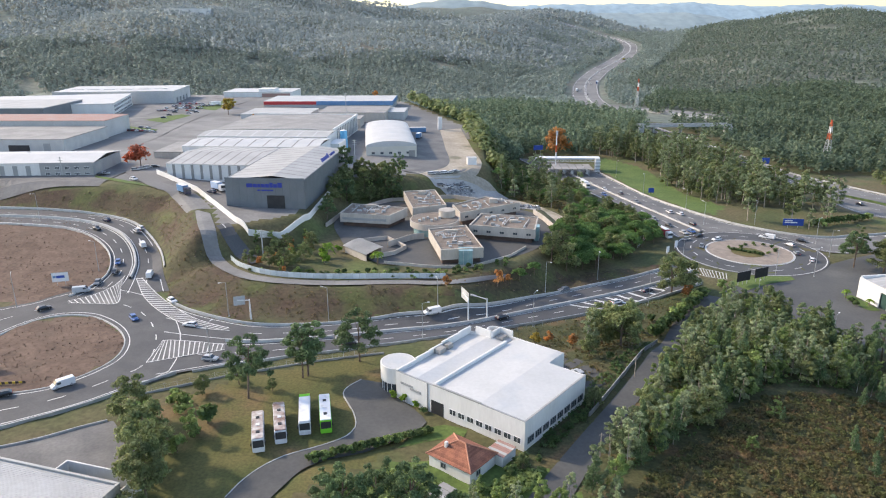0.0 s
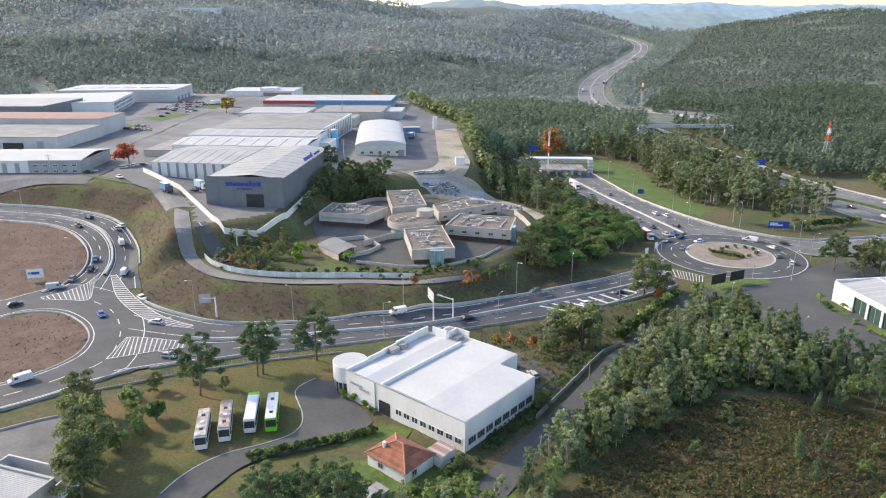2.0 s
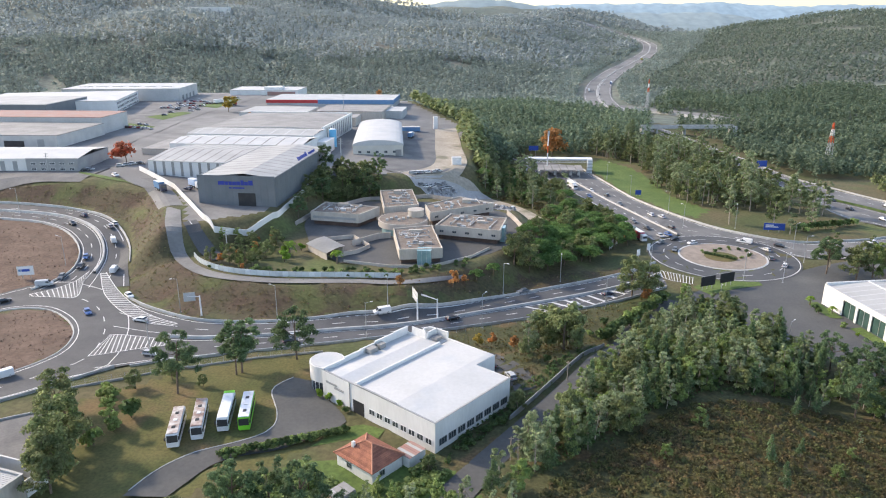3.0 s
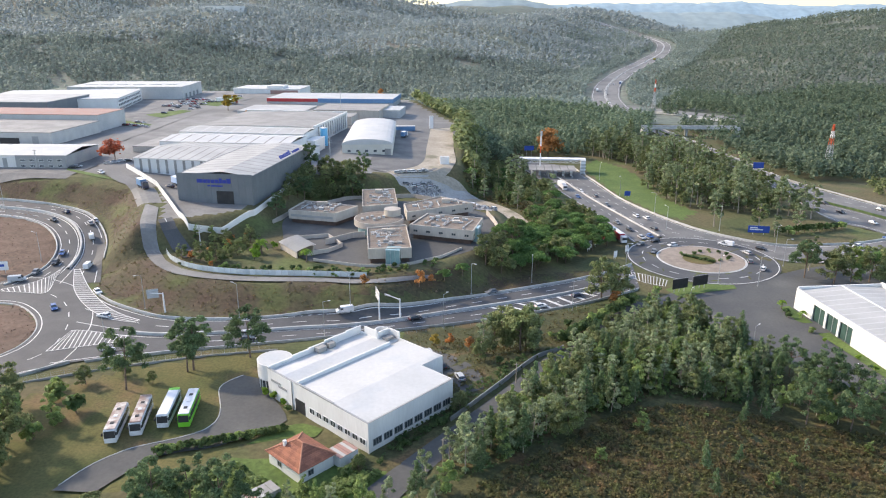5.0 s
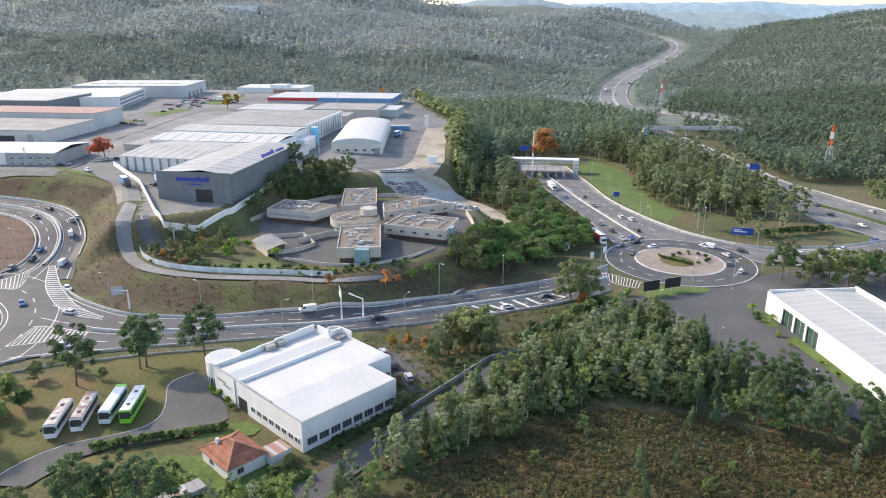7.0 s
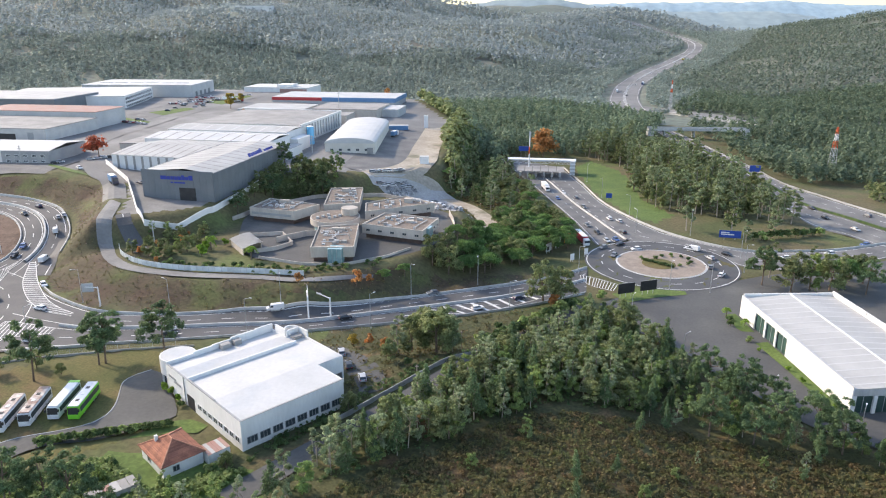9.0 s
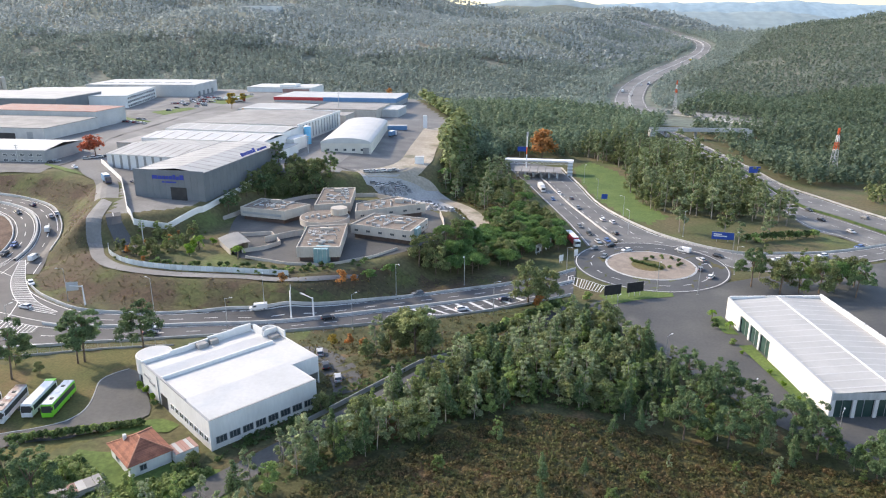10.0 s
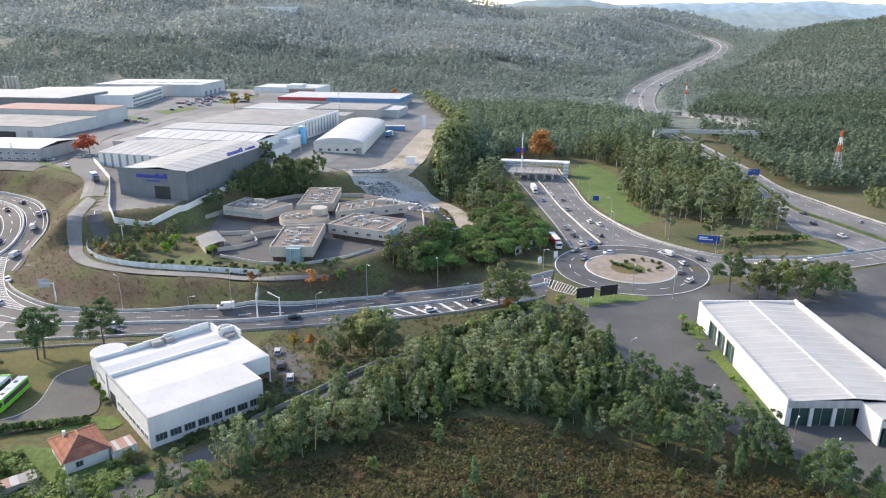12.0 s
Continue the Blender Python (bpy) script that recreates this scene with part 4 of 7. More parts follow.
    for k in range(14):
        part("dark_strip", boxed(2 + k * 6.1, 4.2 + k * 6.1, -.12, -.003, 0, 5.2), GREY_WALL, t)
    for z in (.8, 3.6):
        for k in range(5):
            window(t, pose(91.5 + k * 4.6, -.4, z, 0, 0, 0), 2.2, 1.0, WHITE_PAINT, 3)
    # left middle hall
    t = thing("red_roof_hall", "pale grey hall with a faded red roof bay", "industrial hall", frame_at(-345, 396, -1, 16.6))
    shell(t, 136, 52, -2, 7.5, mat("pale_grey_wall", (.45, .45, .44), (.52, .52, .5), .2, .8, fine=.06))
    part("roof", boxed(-.2, 136.2, -.2, 52.2, 7.5, 7.9), DULL_ROOF, t)
    part("loading_door", boxed(104, 116, -.12, -.003, -.5, 4.5), DARK, t)
    part("sliding_door", boxed(124, 128, -.12, -.003, -.5, 5.5), GREY_WALL, t)
    s = thing("tall_bay", "taller grey hall with faded red roof", "industrial hall", frame_at(-300, 449, -1, 16.6))
    shell(s, 90, 34, -2, 11, GREY_ROOF)
    part("roof", boxed(-.2, 90.2, -.2, 34.2, 11, 11.3), RED_ROOF, s)
    # far halls
    t = thing("slate_hall", "long dark grey hall with pale roof edge", "industrial hall", frame_at(-470, 505, 1, 16.6))
    shell(t, 188, 60, -2, 12, SLATE_WALL)
    part("roof", boxed(-.3, 188.3, -.3, 60.3, 12, 12.5), PALE_ROOF, t)
    t = thing("glazed_office_hall", "white hall with a long glazed office front", "industrial hall", frame_at(-300, 545, 14, 16.6))
    shell(t, 48, 85, -2, 10, WHITE_WALL)
    part("roof", boxed(-60, 48.3, -.3, 85.3, 10, 10.5), WHITE_ROOF, t)
    for z in (.8, 4.0, 7.0):
        for k in range(16):
            window(t, pose(48, 4 + k * 5, z, 0, 0, 90), 3.8, 1.8, WHITE_PAINT, 3)
    t = thing("far_hall", "large white hall with grey side wall", "industrial hall", frame_at(-345, 640, 6, 16.8))
    shell(t, 105, 62, -2, 11, GREY_ROOF)
    part("roof", boxed(-.3, 105.3, -.3, 62.3, 11, 11.4), WHITE_ROOF, t)
    for k in range(6):
        part("rooflight", boxed(8 + k * 15, 18 + k * 15, 20, 26, 11.4, 11.8), GREY_ROOF, t)
    for k in range(4):
        part("dock_door", boxed(105.002, 105.15, 8 + k * 12, 13 + k * 12, 0, 4.5), SLATE_WALL, t)
    t = thing("blue_front_hall", "long low hall with blue and red fascia", "industrial hall", frame_at(-152, 622, -1, 14.4))
    shell(t, 112, 52, -2, 6.5, GREY_ROOF)
    part("roof", boxed(-.2, 112.2, -.2, 52.2, 6.5, 6.9), GREY_ROOF, t)
    part("fascia", boxed(46, 112.6, -.5, -.003, 3.6, 7.2), BLUE, t, "blue fascia")
    part("fascia", boxed(0, 46, -.5, -.003, 4.2, 7.0), RED, t, "red fascia")
    part("fascia", boxed(112.21, 112.7, -.0, 52, 3.6, 7.2), BLUE, t, "blue fascia")
    t = thing("far_white_building", "low white building with brick end", "industrial hall", frame_at(-212, 706, -1, 15.5))
    shell(t, 68, 40, -2, 6, WHITE_WALL)
    part("roof", boxed(-.2, 68.2, -.2, 40.2, 6, 6.5), WHITE_ROOF, t)
    part("raised_bay", boxed(34, 50, 3, 20, 6.5, 9), WHITE_WALL, t)
    part("brick_end", boxed(38, 66, -.3, -.003, -1, 5), RED_ROOF, t)
    for x, y, w, d, h, roof in ((-150, 540, 52, 40, 5, PALE_ROOF), (-92, 545, 52, 44, 5.5, DULL_ROOF), (-96, 515, 40, 22, 4.5, DULL_ROOF), (-152, 376, 15, 34, 5, DULL_ROOF), (-44, 560, 18, 30, 4, GREY_ROOF)):
        s = thing("low_hall", "low flat-roofed industrial building with pale walls", "industrial hall", frame_at(x, y, -2, 15), "low estate halls")
        shell(s, w, d, -2, h, GREY_ROOF if roof != DULL_ROOF else CREAM)
        part("roof", boxed(-.2, w + .2, -.2, d + .2, h, h + .35), roof, s)
    for k in range(4):
        s = thing("silo", "pale cream upright silo in a row of four", "silo", frame_at(-492.5 + k * 4.4, 700, 0, gz(-486.5, 700)), "row of silos")
        bm = bmesh.new()
        rod(bm, (0, 0, -1), (0, 0, 36.4), 2.0, 2.0, 14)
        part("tank", bm, CREAM, s)
        bm = bmesh.new()
        rod(bm, (0, 0, 36.4), (0, 0, 36.4 + 1.4), 2.0, .5, 14)
        part("cap", bm, GREY_ROOF, s)
    s = thing("hill_factory", "distant pale factory roofs on a wooded hillside", "industrial hall", frame_at(-575, 1545, 5, gz(-545, 1550)))
    shell(s, 90, 30, -10, 12, WHITE_WALL)
    part("roof", boxed(-.3, 90.3, -.3, 30.3, 12, 12.6), WHITE_ROOF, s)


def office():
    t = thing("office_building", "cream precast office with five wings round a drum", "office building", frame_at(0, 0, 0, 5.2))
    wings = ([(-39, 281.5), (-18, 277), (-11, 290), (-36, 298)], [(-14.6, 321), (-9, 289), (5.4, 295), (0.2, 324)], [(11, 281), (37.8, 298.5), (23, 310), (8, 295)],
             [(14, 262.6), (39, 255.5), (42.6, 274.5), (19.5, 280)], [(-1.8, 257.5), (3, 231), (18, 233.5), (12.8, 262.6)])
    for n, q in enumerate(wings):
        c = np.mean(q, 0)
        bm = bmesh.new()
        prism(bm, q, 1.9, 5.2)
        wing = part("wing", bm, CREAM, t)
        bm = bmesh.new()
        prism(bm, [tuple(c + (np.array(p) - c) * .9) for p in q], -.8, 1.9)
        part("plinth", bm, BROWN_BASE, wing)
        bm = bmesh.new()
        for i in range(4):
            a, b = np.array(q[i]), np.array(q[(i + 1) % 4])
            ai, bi = c + (a - c) * .96, c + (b - c) * .96
            prism(bm, [tuple(a), tuple(b), tuple(bi), tuple(ai)], 5.2, 5.75)
        part("parapet", bm, CREAM, wing)
        bm = bmesh.new()
        prism(bm, [tuple(c + (np.array(p) - c) * .955) for p in q], 5.2, 5.32)
        part("flat_roof", bm, GRAVEL_ROOF, wing)
        rng = random.Random(n)
        ax, ay = (np.array(q[1]) - q[0]), (np.array(q[3]) - q[0])
        for k in range(20):
            u, v = rng.uniform(.12, .88), rng.uniform(.12, .88)
            p = np.array(q[0]) + ax * u + ay * v
            s, hh = rng.uniform(.22, .95), rng.uniform(.3, 1.0)
            part("roof_unit", boxed(p[0] - s, p[0] + s, p[1] - s * .7, p[1] + s * .7, 5.32, 5.32 + hh), rng.choice((DULL_ROOF, PALE_ROOF, GREY_ROOF)), wing)
        for k in range(3):
            u = .2 + .3 * k
            a, b = np.array(q[0]) + ax * u + ay * .2, np.array(q[0]) + ax * u + ay * .8
            bm = bmesh.new()
            rod(bm, (*a, 5.7), (*b, 5.7), .18, .18, 6)
            part("duct", bm, GREY_ROOF, wing)
        for i in ((0, 1) if n in (3, 2) else (0,)):
            a, b = np.array(q[i]), np.array(q[(i + 1) % 4])
            turn = math.degrees(math.atan2(b[1] - a[1], b[0] - a[0]))
            cnt = 5 if n in (2, 3) else 0
            for k in range(cnt):
                p = a + (b - a) * ((k + .5) / cnt)
                window(wing, pose(p[0], p[1], 3.1, 0, 0, turn), 1.6, .8, CREAM, 2)
    a, b = np.array(wings[0][0]), np.array(wings[0][1])
    turn = math.degrees(math.atan2(b[1] - a[1], b[0] - a[0]))
    e = part("window_band", boxed(1, 20, -.06, .05, 3.0, 4.0), GREY_WALL, t)
    e.matrix_basis = pose(*a, 0, 0, 0, turn)
    bm = bmesh.new()
    rod(bm, (.5, 273, 3.0), (.5, 273, 5.4), 10, 10, 48)
    d = part("drum", bm, CREAM, t)
    bm = bmesh.new()
    rod(bm, (.5, 273, -.8), (.5, 273, 3.0), 8.6, 8.6, 40)
    part("glazing", bm, TEAL_GLASS, d)
    bm = bmesh.new()
    rod(bm, (.5, 273, 5.4), (.5, 273, 5.5), 9.5, 9.5, 48)
    part("flat_roof", bm, GRAVEL_ROOF, d)
    bm = bmesh.new()
    rod(bm, (5.5, 277, 5.5), (5.5, 277, 8.2), 3.4, 3.4, 24)
    part("stair_tower", bm, CREAM, d)
    for k in range(6):
        part("roof_unit", boxed(-6 + k * 1.6, -5 + k * 1.6, 268 + (k % 3) * 2.2, 269.4 + (k % 3) * 2.2, 5.5, 6.3), PALE_ROOF, d)
    # glass bay at the front wing
    part("glass_bay", boxed(9.2, 14.2, 230.5, 235, 0, 5.5), TEAL_GLASS, t, "projecting teal glass bay")
    for k in range(4):
        part("mullion", boxed(9.2 + k * 1.6, 9.32 + k * 1.6, 230.4, 230.5, 0, 5.5), STEEL, t)
    b = part("glass_bay", boxed(-2.2, 2.2, -1.0, .8, 0, 5.6), TEAL_GLASS, t, "projecting teal glass bay")
    b.matrix_basis = pose(40.3, 261.5, 0, 0, 0, 79)
    for k in range(4):
        part("mullion", boxed(-2.2 + k * 1.42, -2.08 + k * 1.42, -1.1, -1.0, 0, 5.6), STEEL, b)
    # pipe rails and stair heads on the roofs
    for x, y, w, d, h in ((-6, 316, 3.2, 2.2, 1.6), (-27, 292, 4.5, 1.6, 1.4), (26, 300, 3.6, 2.4, 1.7), (32, 268, 3.0, 2.0, .9), (7, 254, 5.0, 1.4, 1.0)):
        part("plant_room", boxed(x - w / 2, x + w / 2, y - d / 2, y + d / 2, 5.32, 5.32 + h), CREAM, t)
    for x, y, turn in ((8, 246, 80), (4, 250, -10), (-4, 306, 80), (28, 266, 70), (-26, 286, 10)):
        bm = bmesh.new()
        for z in (.45, .9):
            rod(bm, (-3, 0, z), (3, 0, z), .06, .06, 5)
        for u in range(7):
            rod(bm, (-3 + u, 0, 0), (-3 + u, 0, .9), .05, .05, 5)
        part("pipe_rail", bm, WHITE_PAINT, t).matrix_basis = pose(x, y, 5.32, 0, 0, turn)
    # forecourt walls and gatehouse
    g = thing("gatehouse", "low gatehouse with curved pale concrete roof", "gatehouse", frame_at(-26, 244, -50, 5.2))
    part("wall", boxed(-6, 8, -3.5, -3.2, -.5, 2.6), CREAM, g)
    part("wall", boxed(-6, -5.7, -3.2, 3.5, -.5, 2.9), CREAM, g)
    part("wall", boxed(-5.7, 8, 3.2, 3.5, -.5, 3.4), CREAM, g)
    bm = bmesh.new()
    xs = np.linspace(-6.6, 8.6, 9)
    up = [[bm.verts.new((x, y, 2.6 + 1.4 * math.sin((y + 4) / 8 * 1.8) + dz)) for x in xs] for y in np.linspace(-4, 4, 7) for dz in (0,)]
    for i in range(6):
        for j in range(8):
            bm.faces.new((up[i][j], up[i][j + 1], up[i + 1][j + 1], up[i + 1][j]))
    bmesh.ops.solidify(bm, geom=bm.faces[:], thickness=.25)
    part("roof", bm, GREY_ROOF, g)

    def low_wall(pts, h, label):
        barrier("court_wall", pts, h, .5, CREAM, label, "wall", kind="")
    low_wall([(-29, 258), (-18, 262), (-10, 250), (-14, 243), (-22, 238)], 1.6, "low cream wall round the sunken court")
    low_wall([(-17, 252), (-8, 262), (-3, 263)], 2.4, "cream ramp wall beside the front wing")
    low_wall([(-17, 233.5), (0, 228.5), (14, 229), (28, 240), (36, 252)], .9, "pale curved kerb wall of the forecourt")
    low_wall([(44, 300), (47, 288), (49, 276), (46, 262)], 2.2, "curved cream screen wall beside office wing")
    low_wall([(-44, 275), (-40, 300), (-20, 326), (8, 330), (40, 312)], 1.8, "pale boundary wall behind the office")


def toll_station():
    t = thing("toll_station", "white toll canopy over booths across the road", "toll station", frame_at(61, 460, -1.5, -8))
    part("canopy_beam", boxed(3, 47, 1, 7, 7.3, 8.6), WHITE_PAINT, t, "long white box canopy")
    part("stripe", boxed(3, 47, .9, .997, 7.5, 7.9), DULL_ROOF, t)
    for k in range(12):
        bm = bmesh.new()
        rod(bm, (5 + k * 3.4, .6, 6.2), (6.7 + k * 3.4, .6, 7.4), .1, .1, 5)
        rod(bm, (6.7 + k * 3.4, .6, 7.4), (8.4 + k * 3.4, .6, 6.2), .1, .1, 5)
        rod(bm, (5 + k * 3.4, .6, 6.2), (8.4 + k * 3.4, .6, 6.2), .1, .1, 5)
        part("truss", bm, WHITE_PAINT, t)
    for x in (4, 45.5):
        part("column", boxed(x, x + .9, 3, 4, -1, 7), WHITE_PAINT, t)
    part("stair_tower", boxed(43.4, 46.4, -3.5, -.1, -1, 8.6), GREY_ROOF, t)
    for k in range(4):
        part("stair_flight", boxed(43.2, 46.6, -3.8, -3.502, k * 2.2, k * 2.2 + 1.0), WHITE_PAINT, t)
    for k in range(6):
        part("shelter_roof", boxed(10 + k * 5, 14.4 + k * 5, -18, -1, 4.6 + (k % 2) * .1, 4.9), DULL_ROOF, t)
        for y in (-17, -3):
            bm = bmesh.new()
            rod(bm, (12 + k * 5, y, -1), (12 + k * 5, y, 4.6), .18, .18, 6)
            part("post", bm, STEEL, t)
        b = part("booth", boxed(11.3 + k * 5, 12.7 + k * 5, -11, -7.5, -.5, 2.6), WHITE_PAINT, t)
        part("booth_window", boxed(11.25 + k * 5, 12.75 + k * 5, -10.5, -8, 1.0, 2.1), GLASS, b)


def overpass():
    """A road bridge over the motorway beyond the wood."""
    t = thing("overpass", "pale concrete road bridge over the motorway", "bridge", frame_at(180, 629, 2.5, -3.4))
    part("deck", boxed(0, 84, 0, 9, 0, 1.3), BARRIER, t)
    part("road_surface", boxed(0, 84, .6, 8.4, 1.3, 1.36), ASPHALT_OLD, t)
    for y in (0, 8.6):
        part("parapet", boxed(0, 84, y, y + .4, 1.36, 2.3), BARRIER, t)
    for x in (13, 38):
        part("pier", boxed(x, x + 1.2, 1.5, 7.5, -7, 0), BARRIER, t)
    for x in (-.5, 80):
        part("abutment", boxed(x, x + 5, .2, 8.8, -7, -.002), BARRIER, t)


def white_shed():
    t = thing("white_shed", "long white shed with pale roof and green doors", "shed", frame_at(156.8, 166.5, 9.3, -5))
    w, d, h = 30, 60, 7.2
    part("wall", boxed(0, .35, 0, 31, -1, h), WHITE_WALL, t)
    part("wall", boxed(0, .35, 31, 50, 5.4, h), WHITE_WALL, t)
    part("wall", boxed(0, .35, 50, d, -1, h), WHITE_WALL, t)
    for y in (36.8, 43.2):
        part("pier", boxed(0, .35, y, y + 1, -1, 5.4), WHITE_WALL, t)
    for y in (31.1, 37.9, 44.3):
        e = part("green_door", boxed(.5, .6, y, y + 5.6, -.4, 5.3), DOOR_GREEN, t)
        part("door_rail", boxed(.44, .5, y + 2.7, y + 2.9, -.4, 5.3), STEEL, e)
    part("wall", boxed(.35, w, d - .35, d, -1, h), WHITE_WALL, t)
    part("wall", boxed(w - .35, w, -8, d - .35, -1, h), WHITE_WALL, t)
    part("lintel", boxed(.35, 17.2, 0, .4, 4.9, h - .4), mat("stained_concrete", (.5, .5, .49), (.36, .36, .35), .6, .85, fine=.1, stretch=(1, 1, .15)), t)
    for x in (.35, 5.6, 11.0):
        part("pier", boxed(x, x + .9, 0, .5, -1, 4.9), WHITE_WALL, t)
    for x in (1.3, 6.6, 12.0):
        e = part("green_door", boxed(x, x + 4.3, .6, .7, -.6, 4.8), DOOR_GREEN, t)
        part("door_rail", boxed(x + 2, x + 2.15, .54, .6, -.6, 4.8), STEEL, e)
    part("wall", boxed(17.2, 17.6, -8, .4, -1, 6.6), WHITE_WALL, t)
    part("wall", boxed(17.6, w - .35, -8, -7.6, 4.6, 6.6), WHITE_WALL, t)
    part("green_door", boxed(18.4, 24, -7.5, -7.4, -.6, 4.5), DOOR_GREEN, t)
    part("green_door", boxed(24.6, 29.4, -7.5, -7.4, -.6, 4.5), DOOR_GREEN, t)
    part("roof", gable(.35, w - .35, 0, d - .3, h - .55, .9, 15.5), PALE_ROOF, t)
    part("porch_roof", boxed(17.6, w - .35, -8, 0, 6.3, 6.6), PALE_ROOF, t)
    for k in range(16):
        bm = bmesh.new()
        y = 2 + k * 3.6
        for a, b, za, zb in ((.4, 15.5, h - .55, h + .35), (15.5, w - .4, h + .35, h - .55)):
            bm.faces.new([bm.verts.new(p) for p in ((a, y, za + .05), (b, y, zb + .05), (b, y + .5, zb + .05), (a, y + .5, za + .05))])
        part("roof_strip", bm, WHITE_ROOF, t)
    part("ridge_cap", boxed(15.2, 15.8, 0, d - .4, h + .33, h + .45), WHITE_PAINT, t)
    for k in range(10):
        part("parapet_panel", boxed(w - .45, w + .1, .3 + k * 6, 5.9 + k * 6, h - .3, h + 1.0), WHITE_WALL, t)
    for k in range(5):
        part("parapet_panel", boxed(.5 + k * 6, 6.2 + k * 6, d - .4, d + .1, h - .3, h + .5), WHITE_WALL, t)
    part("coping", boxed(-.1, .45, 0, d, h, h + .12), GREY_ROOF, t)


def corner_hall():
    t = thing("corrugated_hall", "low hall with pale corrugated metal roof", "shed", frame_at(-55.7, 108.6, -17, gz(-58, 108)))
    part("wall", boxed(-40, 0, -.3, 0, -2, 5.2), GREY_WALL, t)
    part("wall", boxed(-.3, 0, -26, -.3, -2, 5.2), CREAM, t)
    part("roof", boxed(-40, -.3, -26, -.3, 4.6, 4.8), GREY_ROOF, t)
    for k in range(56):
        part("roof_rib", boxed(-40, -.4, -.9 - k * .45, -.7 - k * .45, 4.8, 4.88), GREY_ROOF, t)
    part("coping", boxed(-40, .1, -.4, .1, 5.2, 5.35), PALE_ROOF, t)
    part("coping", boxed(-.4, .1, -26, -.4, 5.2, 5.35), PALE_ROOF, t)
    bm = bmesh.new()
    box(bm, -17, 0, 4.7, 5, -1, 3.6)
    box(bm, -17, -16.7, 0, 4.7, -1, 3.6)
    box(bm, -.3, 0, .1, 4.7, -1, 3.6)
    part("yard_wall", bm, WHITE_WALL, t)


def tiled_house():
    t = thing("tiled_house", "small white house with hipped terracotta tile roof", "house", frame_at(7.4, 121.2, 50.9, 0.6))
    w, d, h = 8.2, 10.4, 2.7
    x0, y0 = -w / 2, -d / 2
    part("wall", boxed(x0, x0 + .25, y0, y0 + d, -1, h), WHITE_WALL, t)
    part("wall", boxed(x0 + w - .25, x0 + w, y0, y0 + d, -1, h), WHITE_WALL, t)
    part("wall", boxed(x0 + .25, x0 + w - .25, y0, y0 + .25, -1, h), WHITE_WALL, t)
    part("wall", boxed(x0 + .25, x0 + w - .25, y0 + d - .25, y0 + d, -1, h), WHITE_WALL, t)
    window(t, pose(-1.5, y0, .8, 0, 0, 0), 1.2, 1.1, GREY_WALL)
    window(t, pose(x0, 1.5, .8, 0, 0, -90), 1.2, 1.1, GREY_WALL)
    ov, rise = .5, 2.6
    X, Y = w / 2 + ov, d / 2 + ov
    rh = .9
    bm = bmesh.new()
    e = [bm.verts.new(p) for p in ((-X, -Y, h), (X, -Y, h), (X, Y, h), (-X, Y, h))]
    r = [bm.verts.new(p) for p in ((0, -rh, h + rise), (0, rh, h + rise))]
    for f in ((e[0], e[1], r[0]), (e[1], e[2], r[1], r[0]), (e[2], e[3], r[1]), (e[3], e[0], r[0], r[1]), (e[3], e[2], e[1], e[0])):
        bm.faces.new(f)
    roof = part("roof", bm, TERRACOTTA, t)
    # rows of pantiles
    rows = 15
    for side in range(4):
        for k in range(rows):
            s0, s1 = k / rows, (k + 1.15) / rows
            s1 = min(s1, 1)
            if side in (0, 2):
                sy = -1 if side == 0 else 1
                y_, y2 = sy * (Y + (rh - Y) * s0), sy * (Y + (rh - Y) * s1)
                xw = X * (1 - s0)
                pts = [(-xw, y_), (xw, y_), (xw * .96, y2), (-xw * .96, y2)]
            else:
                sx = 1 if side == 1 else -1
                x_, x2 = sx * X * (1 - s0), sx * X * (1 - s1)
                yw, yw2 = Y + (rh - Y) * s0, Y + (rh - Y) * s1
                pts = [(x_, -yw), (x_, yw), (x2, yw2), (x2, -yw2)]
            bm = bmesh.new()
            z0, z1 = h + rise * s0 + .1, h + rise * s1 + .04
            f = [bm.verts.new((*p, z)) for p, z in zip(pts, (z0, z0, z1, z1))]
            g = [bm.verts.new((*p, z - .12)) for p, z in zip(pts, (z0, z0, z1, z1))]
            bm.faces.new(f)
            for i in range(4):
                bm.faces.new((f[i], g[i], g[(i + 1) % 4], f[(i + 1) % 4]))
            bmesh.ops.recalc_face_normals(bm, faces=bm.faces[:])
            part("tile_course", bm, TERRACOTTA, roof)
    for a in e_corners(X, Y, h, rh, rise):
        bm = bmesh.new()
        rod(bm, a[0], a[1], .16, .16, 6)
        part("ridge_tile", bm, mat("pale_ridge", (.5, .24, .15), (.42, .2, .13), 1, .85) if "pale_ridge" not in bpy.data.materials else bpy.data.materials["pale_ridge"], roof)
    part("chimney", boxed(-2.2, -1.6, 2.2, 2.8, h + .8, h + 2.6), WHITE_WALL, t)
    # striped lean-to between house and hall
    s = thing("lean_to", "low lean-to with rusty red and pale striped sheets", "shed", frame_at(15.6, 123.6, 50.9, 0.6))
    for k in range(6):
        part("roof_sheet", boxed(-2.6 + k * .8, -1.83 + k * .8, -2.2, 2.2, 2.2 + (k % 2) * .04, 2.3 + (k % 2) * .04), (RED_ROOF, PALE_ROOF, RED_ROOF)[k % 3], s)
    part("wall", boxed(-2.6, 2.1, -2.1, -1.9, -1, 2.2), WHITE_WALL, s)
    part("wall", boxed(-2.6, -2.4, -1.9, 2.1, -1, 2.2), WHITE_WALL, s)
    s = thing("ruined_shed", "collapsing low shed with patchy pale and red roof", "shed", frame_at(2, 108.5, 48, 0.9))
